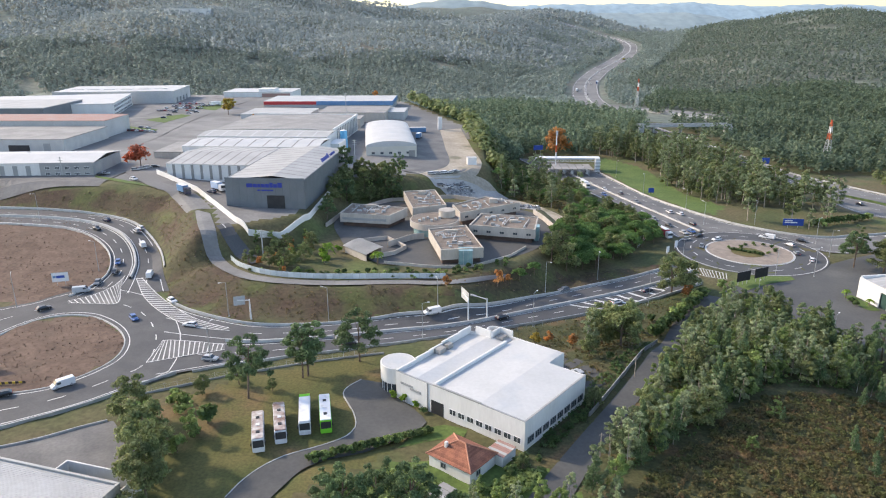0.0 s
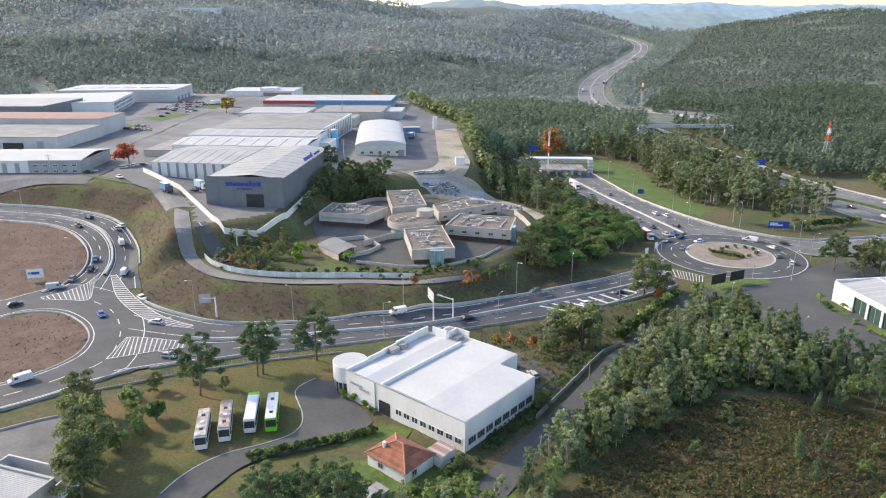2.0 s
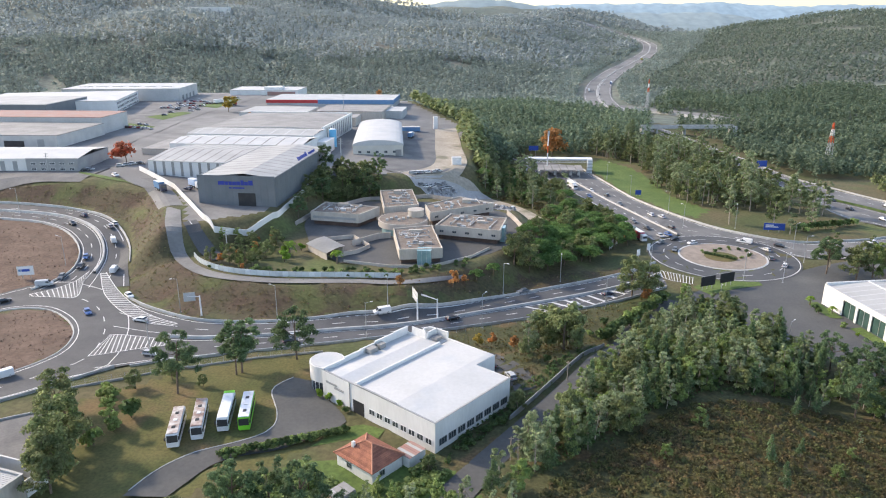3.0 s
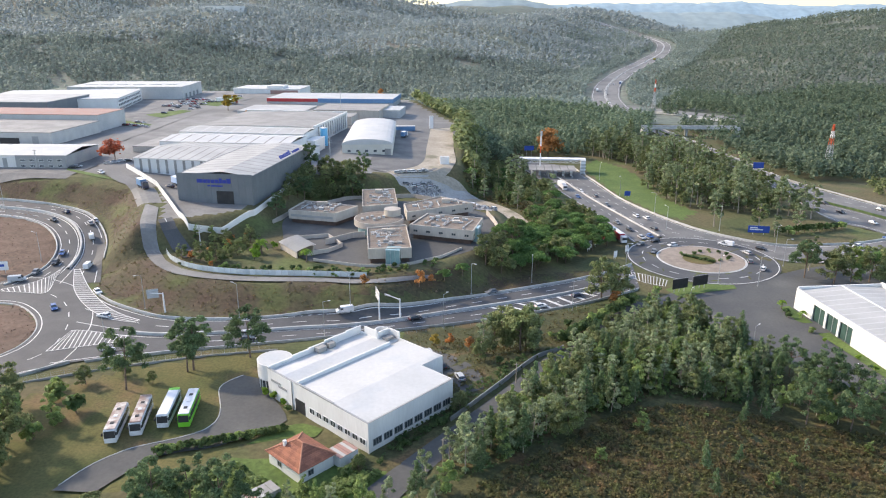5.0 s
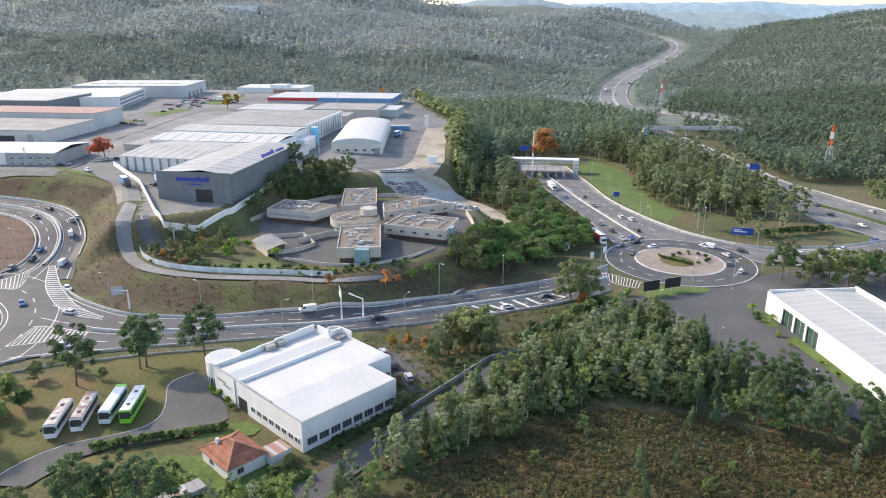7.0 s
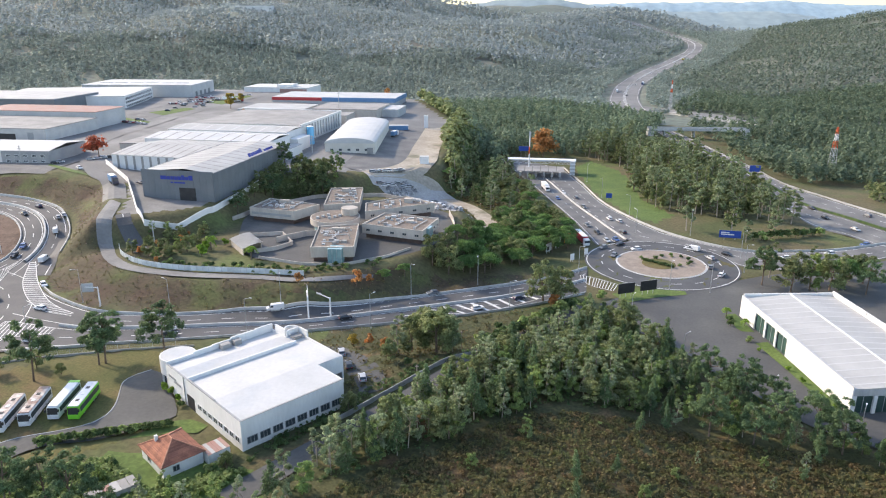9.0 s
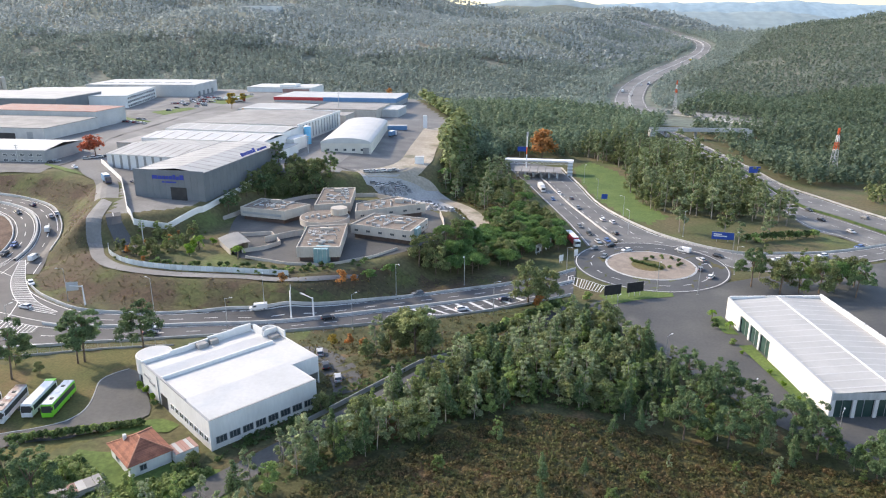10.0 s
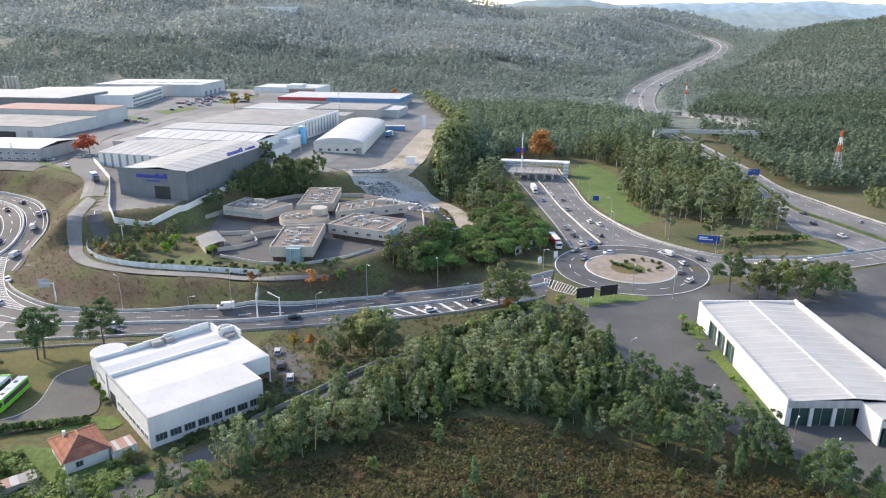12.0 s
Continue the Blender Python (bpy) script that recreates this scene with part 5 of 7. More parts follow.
    part("wall", boxed(-4.5, 4.5, -1.6, -1.3, -1, 1.6), DULL_ROOF, s)
    part("wall", boxed(-4.5, -4.2, -1.3, 1.6, -1, 1.6), DULL_ROOF, s)
    for k in range(6):
        part("roof_sheet", boxed(-4.6 + k * 1.5, -3.15 + k * 1.5, -1.8, 1.7, 1.62 + .05 * (k % 2), 1.7 + .05 * (k % 2)), (DULL_ROOF, DULL_ROOF, RED_ROOF, PALE_ROOF)[k % 4], s)


def e_corners(X, Y, h, rh, rise):
    top = [(0, -rh, h + rise + .05), (0, rh, h + rise + .05)]
    return [((-X, -Y, h + .08), top[0]), ((X, -Y, h + .08), top[0]), ((X, Y, h + .08), top[1]), ((-X, Y, h + .08), top[1]), (top[0], top[1])]


white_hall()
steel_hall()
estate_halls()
office()
toll_station()
overpass()
white_shed()
corner_hall()
tiled_house()


# ---- vegetation ----
def foliage(lobes, n, size, seed, flat=1.0):
    """Leaf tufts on the lobes' skins, each a bent quad turned roughly outwards."""
    rs = np.random.RandomState(seed)
    L = np.array(lobes, float)
    w = L[:, 3] ** 2
    pick = rs.choice(len(L), n, p=w / w.sum())
    d = rs.normal(size=(n, 3))
    d[:, 2] = np.where(d[:, 2] < -0.35, -d[:, 2], d[:, 2])
    d /= np.linalg.norm(d, axis=1)[:, None]
    rad = rs.uniform(0.45, 1.22, (n, 1))
    c = L[pick, :3] + d * rad * np.stack([L[pick, 3], L[pick, 3], L[pick, 4]], 1)
    nrm = d + rs.normal(size=(n, 3)) * 0.55
    nrm[:, 2] += 0.25 * flat
    nrm /= np.linalg.norm(nrm, axis=1)[:, None]
    a = np.cross(nrm, rs.normal(size=(n, 3)))
    a /= np.linalg.norm(a, axis=1)[:, None]
    b = np.cross(nrm, a)
    s = size * rs.uniform(0.55, 1.3, (n, 1))
    v = np.stack([c - a * s, c - b * s * .7 + nrm * s * .15, c + a * s, c + b * s * .7 + nrm * s * .15], 1).reshape(-1, 3)
    return v


def quads(name, v, material, parent=None):
    n = len(v) // 4
    me = bpy.data.meshes.new(name)
    me.vertices.add(4 * n)
    me.vertices.foreach_set("co", v.astype(np.float32).ravel())
    me.loops.add(4 * n)
    me.loops.foreach_set("vertex_index", np.arange(4 * n, dtype=np.int32))
    me.polygons.add(n)
    me.polygons.foreach_set("loop_start", np.arange(0, 4 * n, 4, dtype=np.int32))
    me.polygons.foreach_set("loop_total", np.full(n, 4, dtype=np.int32))
    me.update(calc_edges=True)
    me.materials.append(material)
    ob = new(name, me)
    ob.parent = parent
    return ob


def tree(name, label, trunk_h, trunk_r, lobes, n, size, leaf, bark, seed, limbs=4, category="tree"):
    t = thing(name, label, category, Matrix())
    bm = bmesh.new()
    rng = random.Random(seed)
    bend = (rng.uniform(-.05, .05) * trunk_h, rng.uniform(-.05, .05) * trunk_h)
    rod(bm, (0, 0, -.6), (bend[0] * .4, bend[1] * .4, trunk_h * .5), trunk_r, trunk_r * .75, 7)
    rod(bm, (bend[0] * .4, bend[1] * .4, trunk_h * .5), (bend[0], bend[1], trunk_h), trunk_r * .75, trunk_r * .35, 7)
    for k in range(min(limbs, len(lobes))):
        l = lobes[k]
        z = trunk_h * rng.uniform(.5, .85)
        rod(bm, (bend[0] * .7, bend[1] * .7, z), (l[0], l[1], l[2]), trunk_r * .4, trunk_r * .12, 5)
    part("trunk", bm, bark, t)
    quads("crown", foliage(lobes, n, size, seed), leaf, t)
    return t


def lobes_round(r, z0, z1, n, seed, spread=.6, q0=.34, q1=.55):
    rng = random.Random(seed)
    out = []
    for k in range(n):
        a, s = rng.uniform(0, math.tau), rng.uniform(.2, 1) ** .5 * r * spread
        f = rng.random()
        z = z0 + (z1 - z0) * f
        q = r * rng.uniform(q0, q1) * (1 - .35 * f)
        out.append((s * (1 - .5 * f) * math.cos(a), s * (1 - .5 * f) * math.sin(a), z, q, q * rng.uniform(.7, .95)))
    return out


def lobes_cone(r, z0, z1, n, seed):
    rng = random.Random(seed)
    out = []
    for k in range(n):
        f = (k + rng.random()) / n
        a = rng.uniform(0, math.tau)
        s = r * (1 - f) * rng.uniform(.3, .75)
        q = r * (.5 - .3 * f) * rng.uniform(.8, 1.2)
        out.append((s * math.cos(a), s * math.sin(a), z0 + (z1 - z0) * f, q, q * 1.15))
    return out


def lobes_umbrella(r, z, n, seed):
    rng = random.Random(seed)
    out = []
    for k in range(n):
        a, s = rng.uniform(0, math.tau), r * rng.uniform(.1, .85)
        q = r * rng.uniform(.24, .36)
        out.append((s * math.cos(a), s * math.sin(a), z + (1 - (s / r) ** 2) * r * .6 + rng.uniform(-.3, .3), q, q * .62))
    return out


AWAY = pose(0, -3000, -500)
KINDS = {}


def kind_of(key, protos):
    KINDS[key] = protos


kind_of("pine", [tree("pine_tree", "dark green maritime pine with bare trunk", 11 + i, .3, lobes_round(6.4, 6.2, 14 + i, 42, i, 1.0, .15, .25), 5600, .27, LEAF_PINE, BARK, i, 7) for i in range(3)])
kind_of("youngpine", [tree("young_pine", "slender young pine with open light crown", 7.5 + i, .14, lobes_cone(2.6, 2.0, 9.5 + i, 22, 120 + i), 1700, .22, LEAF_PINE, PALE_BARK, 120 + i, 6) for i in range(3)])
kind_of("stone", [tree("stone_pine", "rounded bright green stone pine among others", 4.2, .25, lobes_umbrella(4.6, 3.4, 26, 10 + i), 4200, .25, LEAF_STONE, BARK, 10 + i, 5) for i in range(3)])
kind_of("euc", [tree("eucalyptus_tree", "slender grey-green eucalyptus with light foliage", 7 + i, .13, lobes_round(2.4, 1.6, 9.0 + i, 26, 20 + i, .9, .2, .34), 2800, .19, LEAF_EUC, PALE_BARK, 20 + i, 5) for i in range(3)])
kind_of("acacia", [tree("acacia_tree", "dense fresh green acacia in a thicket", 4.5, .14, lobes_round(2.6, 1.0, 6.6 + .7 * i, 26, 30 + i, .9, .2, .34), 3000, .19, LEAF_ACACIA, BARK, 30 + i, 4) for i in range(3)])
kind_of("oak", [tree("oak_tree", "spreading olive green broadleaf tree", 5.5, .24, lobes_round(4.4, 2.2, 9.2, 30, 40 + i, .9, .2, .34), 4200, .24, LEAF_OAK, BARK, 40 + i, 6) for i in range(3)])
kind_of("rust", [tree("autumn_tree", "small tree with rusty orange autumn leaves", 3.5, .14, lobes_round(2.0, 1.6, 4.6, 9, 50 + i, .65), 520, .3, LEAF_RUST, BARK, 50 + i, 5) for i in range(2)])
kind_of("red", [tree("red_tree", "broad tree with bright red autumn leaves", 5, .25, lobes_round(5.6, 3.2, 8.5, 13, 60, .7), 1000, .6, LEAF_RED, BARK, 60, 6)])
kind_of("yellow", [tree("yellow_tree", "tree with yellow autumn leaves", 5, .2, lobes_round(3.8, 2.6, 7, 10, 61, .7), 600, .55, LEAF_YELLOW, BARK, 61, 5)])
kind_of("orange", [tree("orange_tree", "large plane tree in orange autumn leaf", 7, .35, lobes_round(7.2, 4, 11.5, 16, 62, .7), 1500, .7, LEAF_RUST, BARK, 62, 6)])
kind_of("tall", [tree("tall_eucalyptus", "tall ragged eucalyptus with pale bare trunk", 13 + i, .3, lobes_round(4.2, 4.5, 17 + i, 28, 70 + i, .9, .2, .34), 3200, .36, LEAF_OAK if i == 1 else LEAF_EUC, PALE_BARK, 70 + i, 1) for i in range(3)])
kind_of("bush", [tree("bush", "low rounded dark green bush", .9, .07, lobes_round(1.3, .5, 1.5, 6, 80 + i, .6), 300, .26, LEAF_HEDGE if i else LEAF_ACACIA, BARK, 80 + i, 2, "bush") for i in range(3)])
kind_of("bright", [tree("bright_shrub", "bright yellow-green leafy shrub", 1.0, .07, lobes_round(1.1, .6, 1.6, 6, 90, .6), 320, .26, LEAF_BRIGHT, BARK, 90, 2, "bush")])


def palm(h, seed):
    t = thing("palm_tree", "small palm with arching green fronds", "tree", Matrix())
    bm = bmesh.new()
    rod(bm, (0, 0, -.4), (.1, 0, h * .5), .2, .16, 8)
    rod(bm, (.1, 0, h * .5), (.05, .1, h), .16, .17, 8)
    part("trunk", bm, BARK, t)
    rng = random.Random(seed)
    for k in range(18):
        a, up, n = k * 2.4, rng.uniform(.2, 1.2), rng.uniform(1.7, 2.4)
        bm = bmesh.new()
        p = [(n * f * math.cos(up * .8), h + n * f * math.sin(up) - n * 1.0 * f * f) for f in (0, .2, .4, .6, .8, 1)]
        for (r0, z0), (r1, z1) in zip(p[:-1], p[1:]):
            for sd in (-1, 1):
                for q in range(3):
                    u0, u1 = q / 3, (q + .75) / 3
                    w = .45 * (1 - .5 * r1 / n)
                    ra, rb, za, zb = r0 + (r1 - r0) * u0, r0 + (r1 - r0) * u1, z0 + (z1 - z0) * u0, z0 + (z1 - z0) * u1
                    bm.faces.new([bm.verts.new((r * math.cos(a) - y * math.sin(a), r * math.sin(a) + y * math.cos(a), z)) for r, y, z in ((ra, 0, za), (rb, 0, zb), (rb + .2, sd * w, zb - .22), (ra + .2, sd * w, za - .22))])
        part("frond", bm, LEAF_BRIGHT, t)
    return t


kind_of("palm", [palm(2.8, 3)])
for protos in KINDS.values():
    for p in protos:
        p.matrix_basis = AWAY
USED = set()
PLACED = []


def plant(key, x, y, s=1.0, group="", label="", dz=0.0, rng=random.Random(77)):
    p = rng.choice(KINDS[key])
    m = pose(x, y, gz(x, y) + dz, rng.uniform(-3, 3), rng.uniform(-3, 3), rng.uniform(0, 360)) @ Matrix.Diagonal((s, s, s * rng.uniform(.9, 1.12), 1))
    if p.name in USED:
        q = copy_thing(p, m @ Matrix.Diagonal([1 / v for v in p.scale] + [1]))
    else:
        USED.add(p.name)
        p.matrix_basis = m
        q = p
    tagged(q, label, "", group)
    PLACED.append((x, y))
    return q


EDGES = []
for rows in ROADS:
    c = spline(rows, 6)
    EDGES.append([tuple(p) for p in c[:, :2]] + [tuple(p) for p in c[::-1, 2:]])
EDGES.append([(176, 618), (268, 622), (268, 646), (176, 642)])
BLOCKED = [[(18, 123), (38, 147), (10, 175), (-14, 152)], [(155, 158), (189, 162), (180, 234), (145, 228)], [(-42, 278), (-10, 325), (8, 326), (45, 300), (45, 254), (18, 229), (2, 229), (-4, 262)],
           [(56, 435), (112, 435), (112, 470), (56, 472)], [(-1, 115), (19, 115), (19, 131), (-1, 131)]]


def clear_all(x, y, off):
    ok = np.hypot(x - RB[0], y - RB[1]) > 31
    for e in EDGES:
        ok &= inside_by(x, y, e) < -off
    for e in BLOCKED:
        ok &= inside_by(x, y, e) < -.3
    return ok


def wood(poly, spacing, kinds, smin, smax, group, seed, off=1.2, keep=lambda x, y: 1.0):
    rng = random.Random(seed)
    rs = np.random.RandomState(seed)
    lo, hi = np.min(poly, 0), np.max(poly, 0)
    x, y = [v.ravel() for v in np.meshgrid(np.arange(lo[0], hi[0], spacing), np.arange(lo[1], hi[1], spacing))]
    x, y = x + rs.uniform(-.45, .45, x.shape) * spacing, y + rs.uniform(-.45, .45, y.shape) * spacing
    ok = (inside_by(x, y, poly) > 0) & clear_all(x, y, off)
    for px, py in zip(x[ok].tolist(), y[ok].tolist()):
        if rng.random() < keep(px, py):
            plant(rng.choice(kinds), px, py, rng.uniform(smin, smax), group, rng=rng)


# thicket between the lane and the yard
THICKET = [(30, 108), (38, 124), (50, 143), (63, 163), (77, 188), (99, 219), (110, 208), (118, 196), (124, 184), (112, 170), (106, 156), (93, 154), (80, 150), (69, 142), (59, 132), (45, 121)]
HEATH = [(30, 85), (36, 104), (45, 119), (59, 130), (69, 140), (80, 148), (106, 153), (142, 147), (170, 138), (205, 125), (205, 70), (60, 70)]
wood(THICKET, 3.3, ["acacia", "euc", "euc", "euc", "acacia", "youngpine", "oak"], .7, 1.1, "thicket beside the lane", 5, .1)
wood([(106, 154), (112, 172), (126, 184), (140, 166), (152, 153), (166, 144), (205, 134), (190, 126), (165, 134), (142, 146)], 4.3, ["pine", "euc", "youngpine", "youngpine", "acacia"], .6, .85, "young pines beside the yard", 6, .6)
wood(HEATH, 8.0, ["euc", "acacia", "bush", "youngpine"], .3, .6, "young trees on the heath", 7, .6, lambda x, y: .5 if y > 118 else .16)
wood([(20, 92), (36, 110), (34, 92), (40, 84)], 3.6, ["acacia", "euc"], .45, .7, "saplings beside the lane", 17, .6)
# round the bus lawn
for k, x, y, s in (("pine", -30.7, 159.5, 1.02), ("pine", -31.8, 158.4, .85), ("pine", -42.9, 148.2, .92), ("pine", -18.4, 167.2, .98), ("oak", -66, 137, 1.2), ("acacia", -61, 132, 1.25), ("oak", -57, 123, 1.35), ("acacia", -51, 132, 1.1), ("oak", -54, 115, 1.3), ("acacia", -56, 119, 1.2), ("oak", -52, 110, 1.15),
                   ("pine", -8, 104, .72), ("pine", -2, 102, .8), ("pine", -14, 101, .75), ("pine", -17, 106, .6), ("pine", 6, 99, .6), ("oak", -24, 100, .8), ("acacia", 24, 104, .9), ("acacia", 20, 100, .8), ("euc", 27, 108, .75), ("acacia", 13, 103, .7), ("bush", 17, 118, 1.3), ("bush", 19, 121, 1.2), ("acacia", 10.5, 111.5, .55), ("acacia", -3, 112, .6), ("euc", 17, 107, .7), ("acacia", 14, 108.5, .7), ("acacia", 22, 109, .75), ("euc", 9, 106, .6), ("oak", 19.5, 119.5, .4),
                   ("oak", 38.8, 143, .55), ("bush", 35, 138, 1.2), ("bush", 31, 134, 1.0), ("bush", 27, 129, 1.0), ("bright", -5.5, 146.4, 1.1), ("bright", -8.5, 147.8, 1.2), ("bright", -2.8, 143.5, 1.0), ("bush", -.8, 141, .9), ("bush", -6.8, 149, .9), ("oak", -47, 155, .55), ("oak", -54, 150, .6), ("bush", -57, 143, 2.2), ("bush", -49, 137, 2.6), ("bush", -60, 147, 1.8), ("bush", -52, 126, 2.2), ("oak", -38, 152, .35)):
    plant(k, x, y, s, "trees round the bus lawn")
# behind the white hall
for k, x, y, s in (("oak", 50, 186, 1.5), ("oak", 54, 180, 1.45), ("euc", 44, 176, 1.2), ("euc", 58, 183, 1.3), ("oak", 47, 181, 1.0), ("oak", 56, 188, 1.0), ("rust", 40, 178, .9), ("rust", 34, 184, .8), ("yellow", 30, 182, .5), ("oak", 84, 229, 1.55), ("oak", 90, 233, 1.2), ("rust", 88, 224, 1.2), ("bush", 70, 205, 1.4), ("bush", 64, 196, 1.2), ("oak", 43, 170, .6), ("bush", 48, 168, 1.2)):
    plant(k, x, y, s, "trees behind the white hall")
for i in range(16):
    f = i / 15
    plant("bush", 67 + 27 * f, 193 + 33 * f, 1.9 + .5 * random.random(), "tall hedge beside the lane", "dense tall dark green hedge bush")
# wedge between hall and office
wood([(-49, 276), (-46, 345), (-18, 352), (-14, 330), (-36, 318), (-44, 300), (-44, 280)], 4.6, ["oak", "oak", "acacia", "pine"], .55, .95, "trees below the steel hall", 8, .8)
wood([(-70, 247), (-48, 264), (-44, 262), (-44, 240), (-50, 222), (-64, 226)], 4.2, ["oak", "bush", "rust", "acacia", "bush"], .4, .75, "planting below the white wall", 9, .5)
wood([(-50, 219), (0, 217.5), (26, 230), (28, 237), (4, 225), (-46, 225)], 2.6, ["bush"], .7, 1.1, "hedge round the office", 10, -.2)
for x, y, s in ((-40, 240, 1.0), (-38, 233, 1.2), (-35, 246, .8)):
    plant("bright", x, y, s * 2, "bright shrubs by the office")
for x, y, s in ((-19.2, 231.9, 1.35), (-37.9, 240.7, 1.5), (142.6, 224.5, .9), (146.4, 217, .8)):
    plant("palm", x, y, s, "palms", dz=.1)
# stone pines beside the office
wood([(34, 236), (58, 250), (80, 268), (97, 288), (99, 306), (90, 330), (74, 345), (62, 318), (54, 290), (50, 262)], 6.0, ["stone", "stone", "stone", "stone", "oak"], .85, 1.2, "stone pines beside the office", 11, 1.0)
for x, y, s in ((22, 219, 1.1), (5, 211, .9), (26, 222, .8), (91, 306, 1.3), (97, 300, 1.2)):
    plant("rust", x, y, s, "small autumn trees")
for x, y, s in ((30, 226, .7), (36, 232, .7)):
    plant("stone", x, y, s * .9)
# towards the toll station
wood([(30, 372), (60, 345), (72, 352), (84, 372), (76, 410), (66, 440), (52, 470), (34, 560), (32, 420)], 6.5, ["oak", "tall", "oak", "stone"], .6, .95, "trees beside the toll road", 12, 1.5)
plant("orange", 88, 515, 1.5)
wood([(142, 356), (172, 350), (206, 335), (212, 420), (204, 500), (186, 560), (130, 570), (118, 525), (138, 486), (142, 440), (136, 400)], 6.9, ["tall", "tall", "oak", "euc"], .7, 1.1, "eucalyptus wood beside the motorway", 13, 6.0)
for x, y, s in ((150, 318, 1.0), (168, 312, 1.1), (172, 303, .7), (186, 312, .8), (190, 322, .9)):
    plant("tall", x, y + 6, s * .9, "tall trees near the roundabout")
for k, x, y, s in (("pine", 163, 256, 1.0), ("tall", 168, 264, .9), ("oak", 171, 250, 1.55), ("acacia", 178, 252, 1.7), ("oak", 185, 253, 1.5), ("stone", 192, 258, 1.35), ("oak", 196, 264, 1.2), ("tall", 182, 262, .75), ("pine", 196, 250, .8), ("bush", 104, 236, 1.6), ("oak", 200, 262, 1.1)):
    plant(k, x, y, s, "trees behind the white shed")
for i in range(9):
    plant("bush", 176 + i * 4, 312 + i * 1.5, 2.2, "tall clipped hedge beside the slip road", "tall clipped green hedge")
for k, x, y, s in (("red", -149, 351, 1.25), ("yellow", -167, 566, 1.6), ("yellow", -176, 610, 1.0), ("rust", -130, 505, 1.5), ("rust", -60, 690, 2.0)):
    plant(k, x, y, s)
for x, y, s in ((144.6, 206, 1), (145.5, 199, .8), (150, 188, .9), (151, 181, .9), (153, 174, .8), (143, 221, 1.2), (154.2, 168, .9), (142, 217, 1.1)):
    plant("bright" if s < 1 else "bush", x, y, s, "shrubs along the white shed")
for x in np.linspace(-24, 0, 30):
    plant("bush", x + .5, 122.6 + (x + 24) * .42, 1.05, "clipped hedge along the drive", "clipped dark green hedge along the drive", rng=random.Random(int(x * 10)))
for i in range(10):
    plant("bush", -10 + random.uniform(-8, 8), 112 + random.uniform(-5, 6), random.uniform(.5, .9), "garden bushes")
for a in np.linspace(-.6, 1.2, 8):
    plant("bush", RB[0] + 5 + 7 * math.cos(a * 2.2), RB[1] + 3 + 6 * math.sin(a * 2.2), .9, "bushes on the roundabout")
for i in range(9):
    plant("bush", RB[0] - 7 + i * 1.3, RB[1] + 4 - i * 1.1, .9, "clipped hedge on the roundabout")


def stuff_wood(name, label, poly, count, size, tufts, leaf, seed, avoid=True, tall=1.0):
    """A far wood: many tufted crowns in one mesh."""
    rs = np.random.RandomState(seed)
    lo, hi = np.min(poly, 0), np.max(poly, 0)
    p = rs.uniform(lo, hi, (count * 3, 2))
    ok = inside_by(p[:, 0], p[:, 1], poly) > 0
    p = p[ok]
    if avoid:
        for e in EDGES:
            p = p[inside_by(p[:, 0], p[:, 1], e) < -size * (1.9 if size > 5.2 else .8)]
        p = p[inside_by(p[:, 0], p[:, 1], ESTATE) < -3]
    p = p[(np.hypot(p[:, 0] - 86, p[:, 1] - 505) > 24)]
    p = p[:count]
    n = len(p)
    s = size * rs.uniform(.6, 1.3, n)
    z = ground_z(p[:, 0], p[:, 1])
    d = rs.normal(size=(n, tufts, 3))
    d[..., 2] = np.abs(d[..., 2]) * .9 - .1
    d /= np.linalg.norm(d, axis=2)[..., None]
    c = np.stack([p[:, 0], p[:, 1], z + s * tall], 1)[:, None] + d * s[:, None, None] * np.array([.75, .75, 1.15 * tall]) * rs.uniform(.5, 1.05, (n, tufts, 1))
    nrm = d + rs.normal(size=d.shape) * .4
    nrm[..., 2] += .7
    nrm /= np.linalg.norm(nrm, axis=2)[..., None]
    a = np.cross(nrm, rs.normal(size=d.shape))
    a /= np.linalg.norm(a, axis=2)[..., None]
    b = np.cross(nrm, a)
    q = (s[:, None, None] * rs.uniform(.2, .4, (n, tufts, 1)))
    v = np.stack([c - a * q, c - b * q * .8, c + a * q, c + b * q * .8], 2).reshape(-1, 3)
    return tagged(quads(name, v, leaf), label, "woodland", kind="stuff")


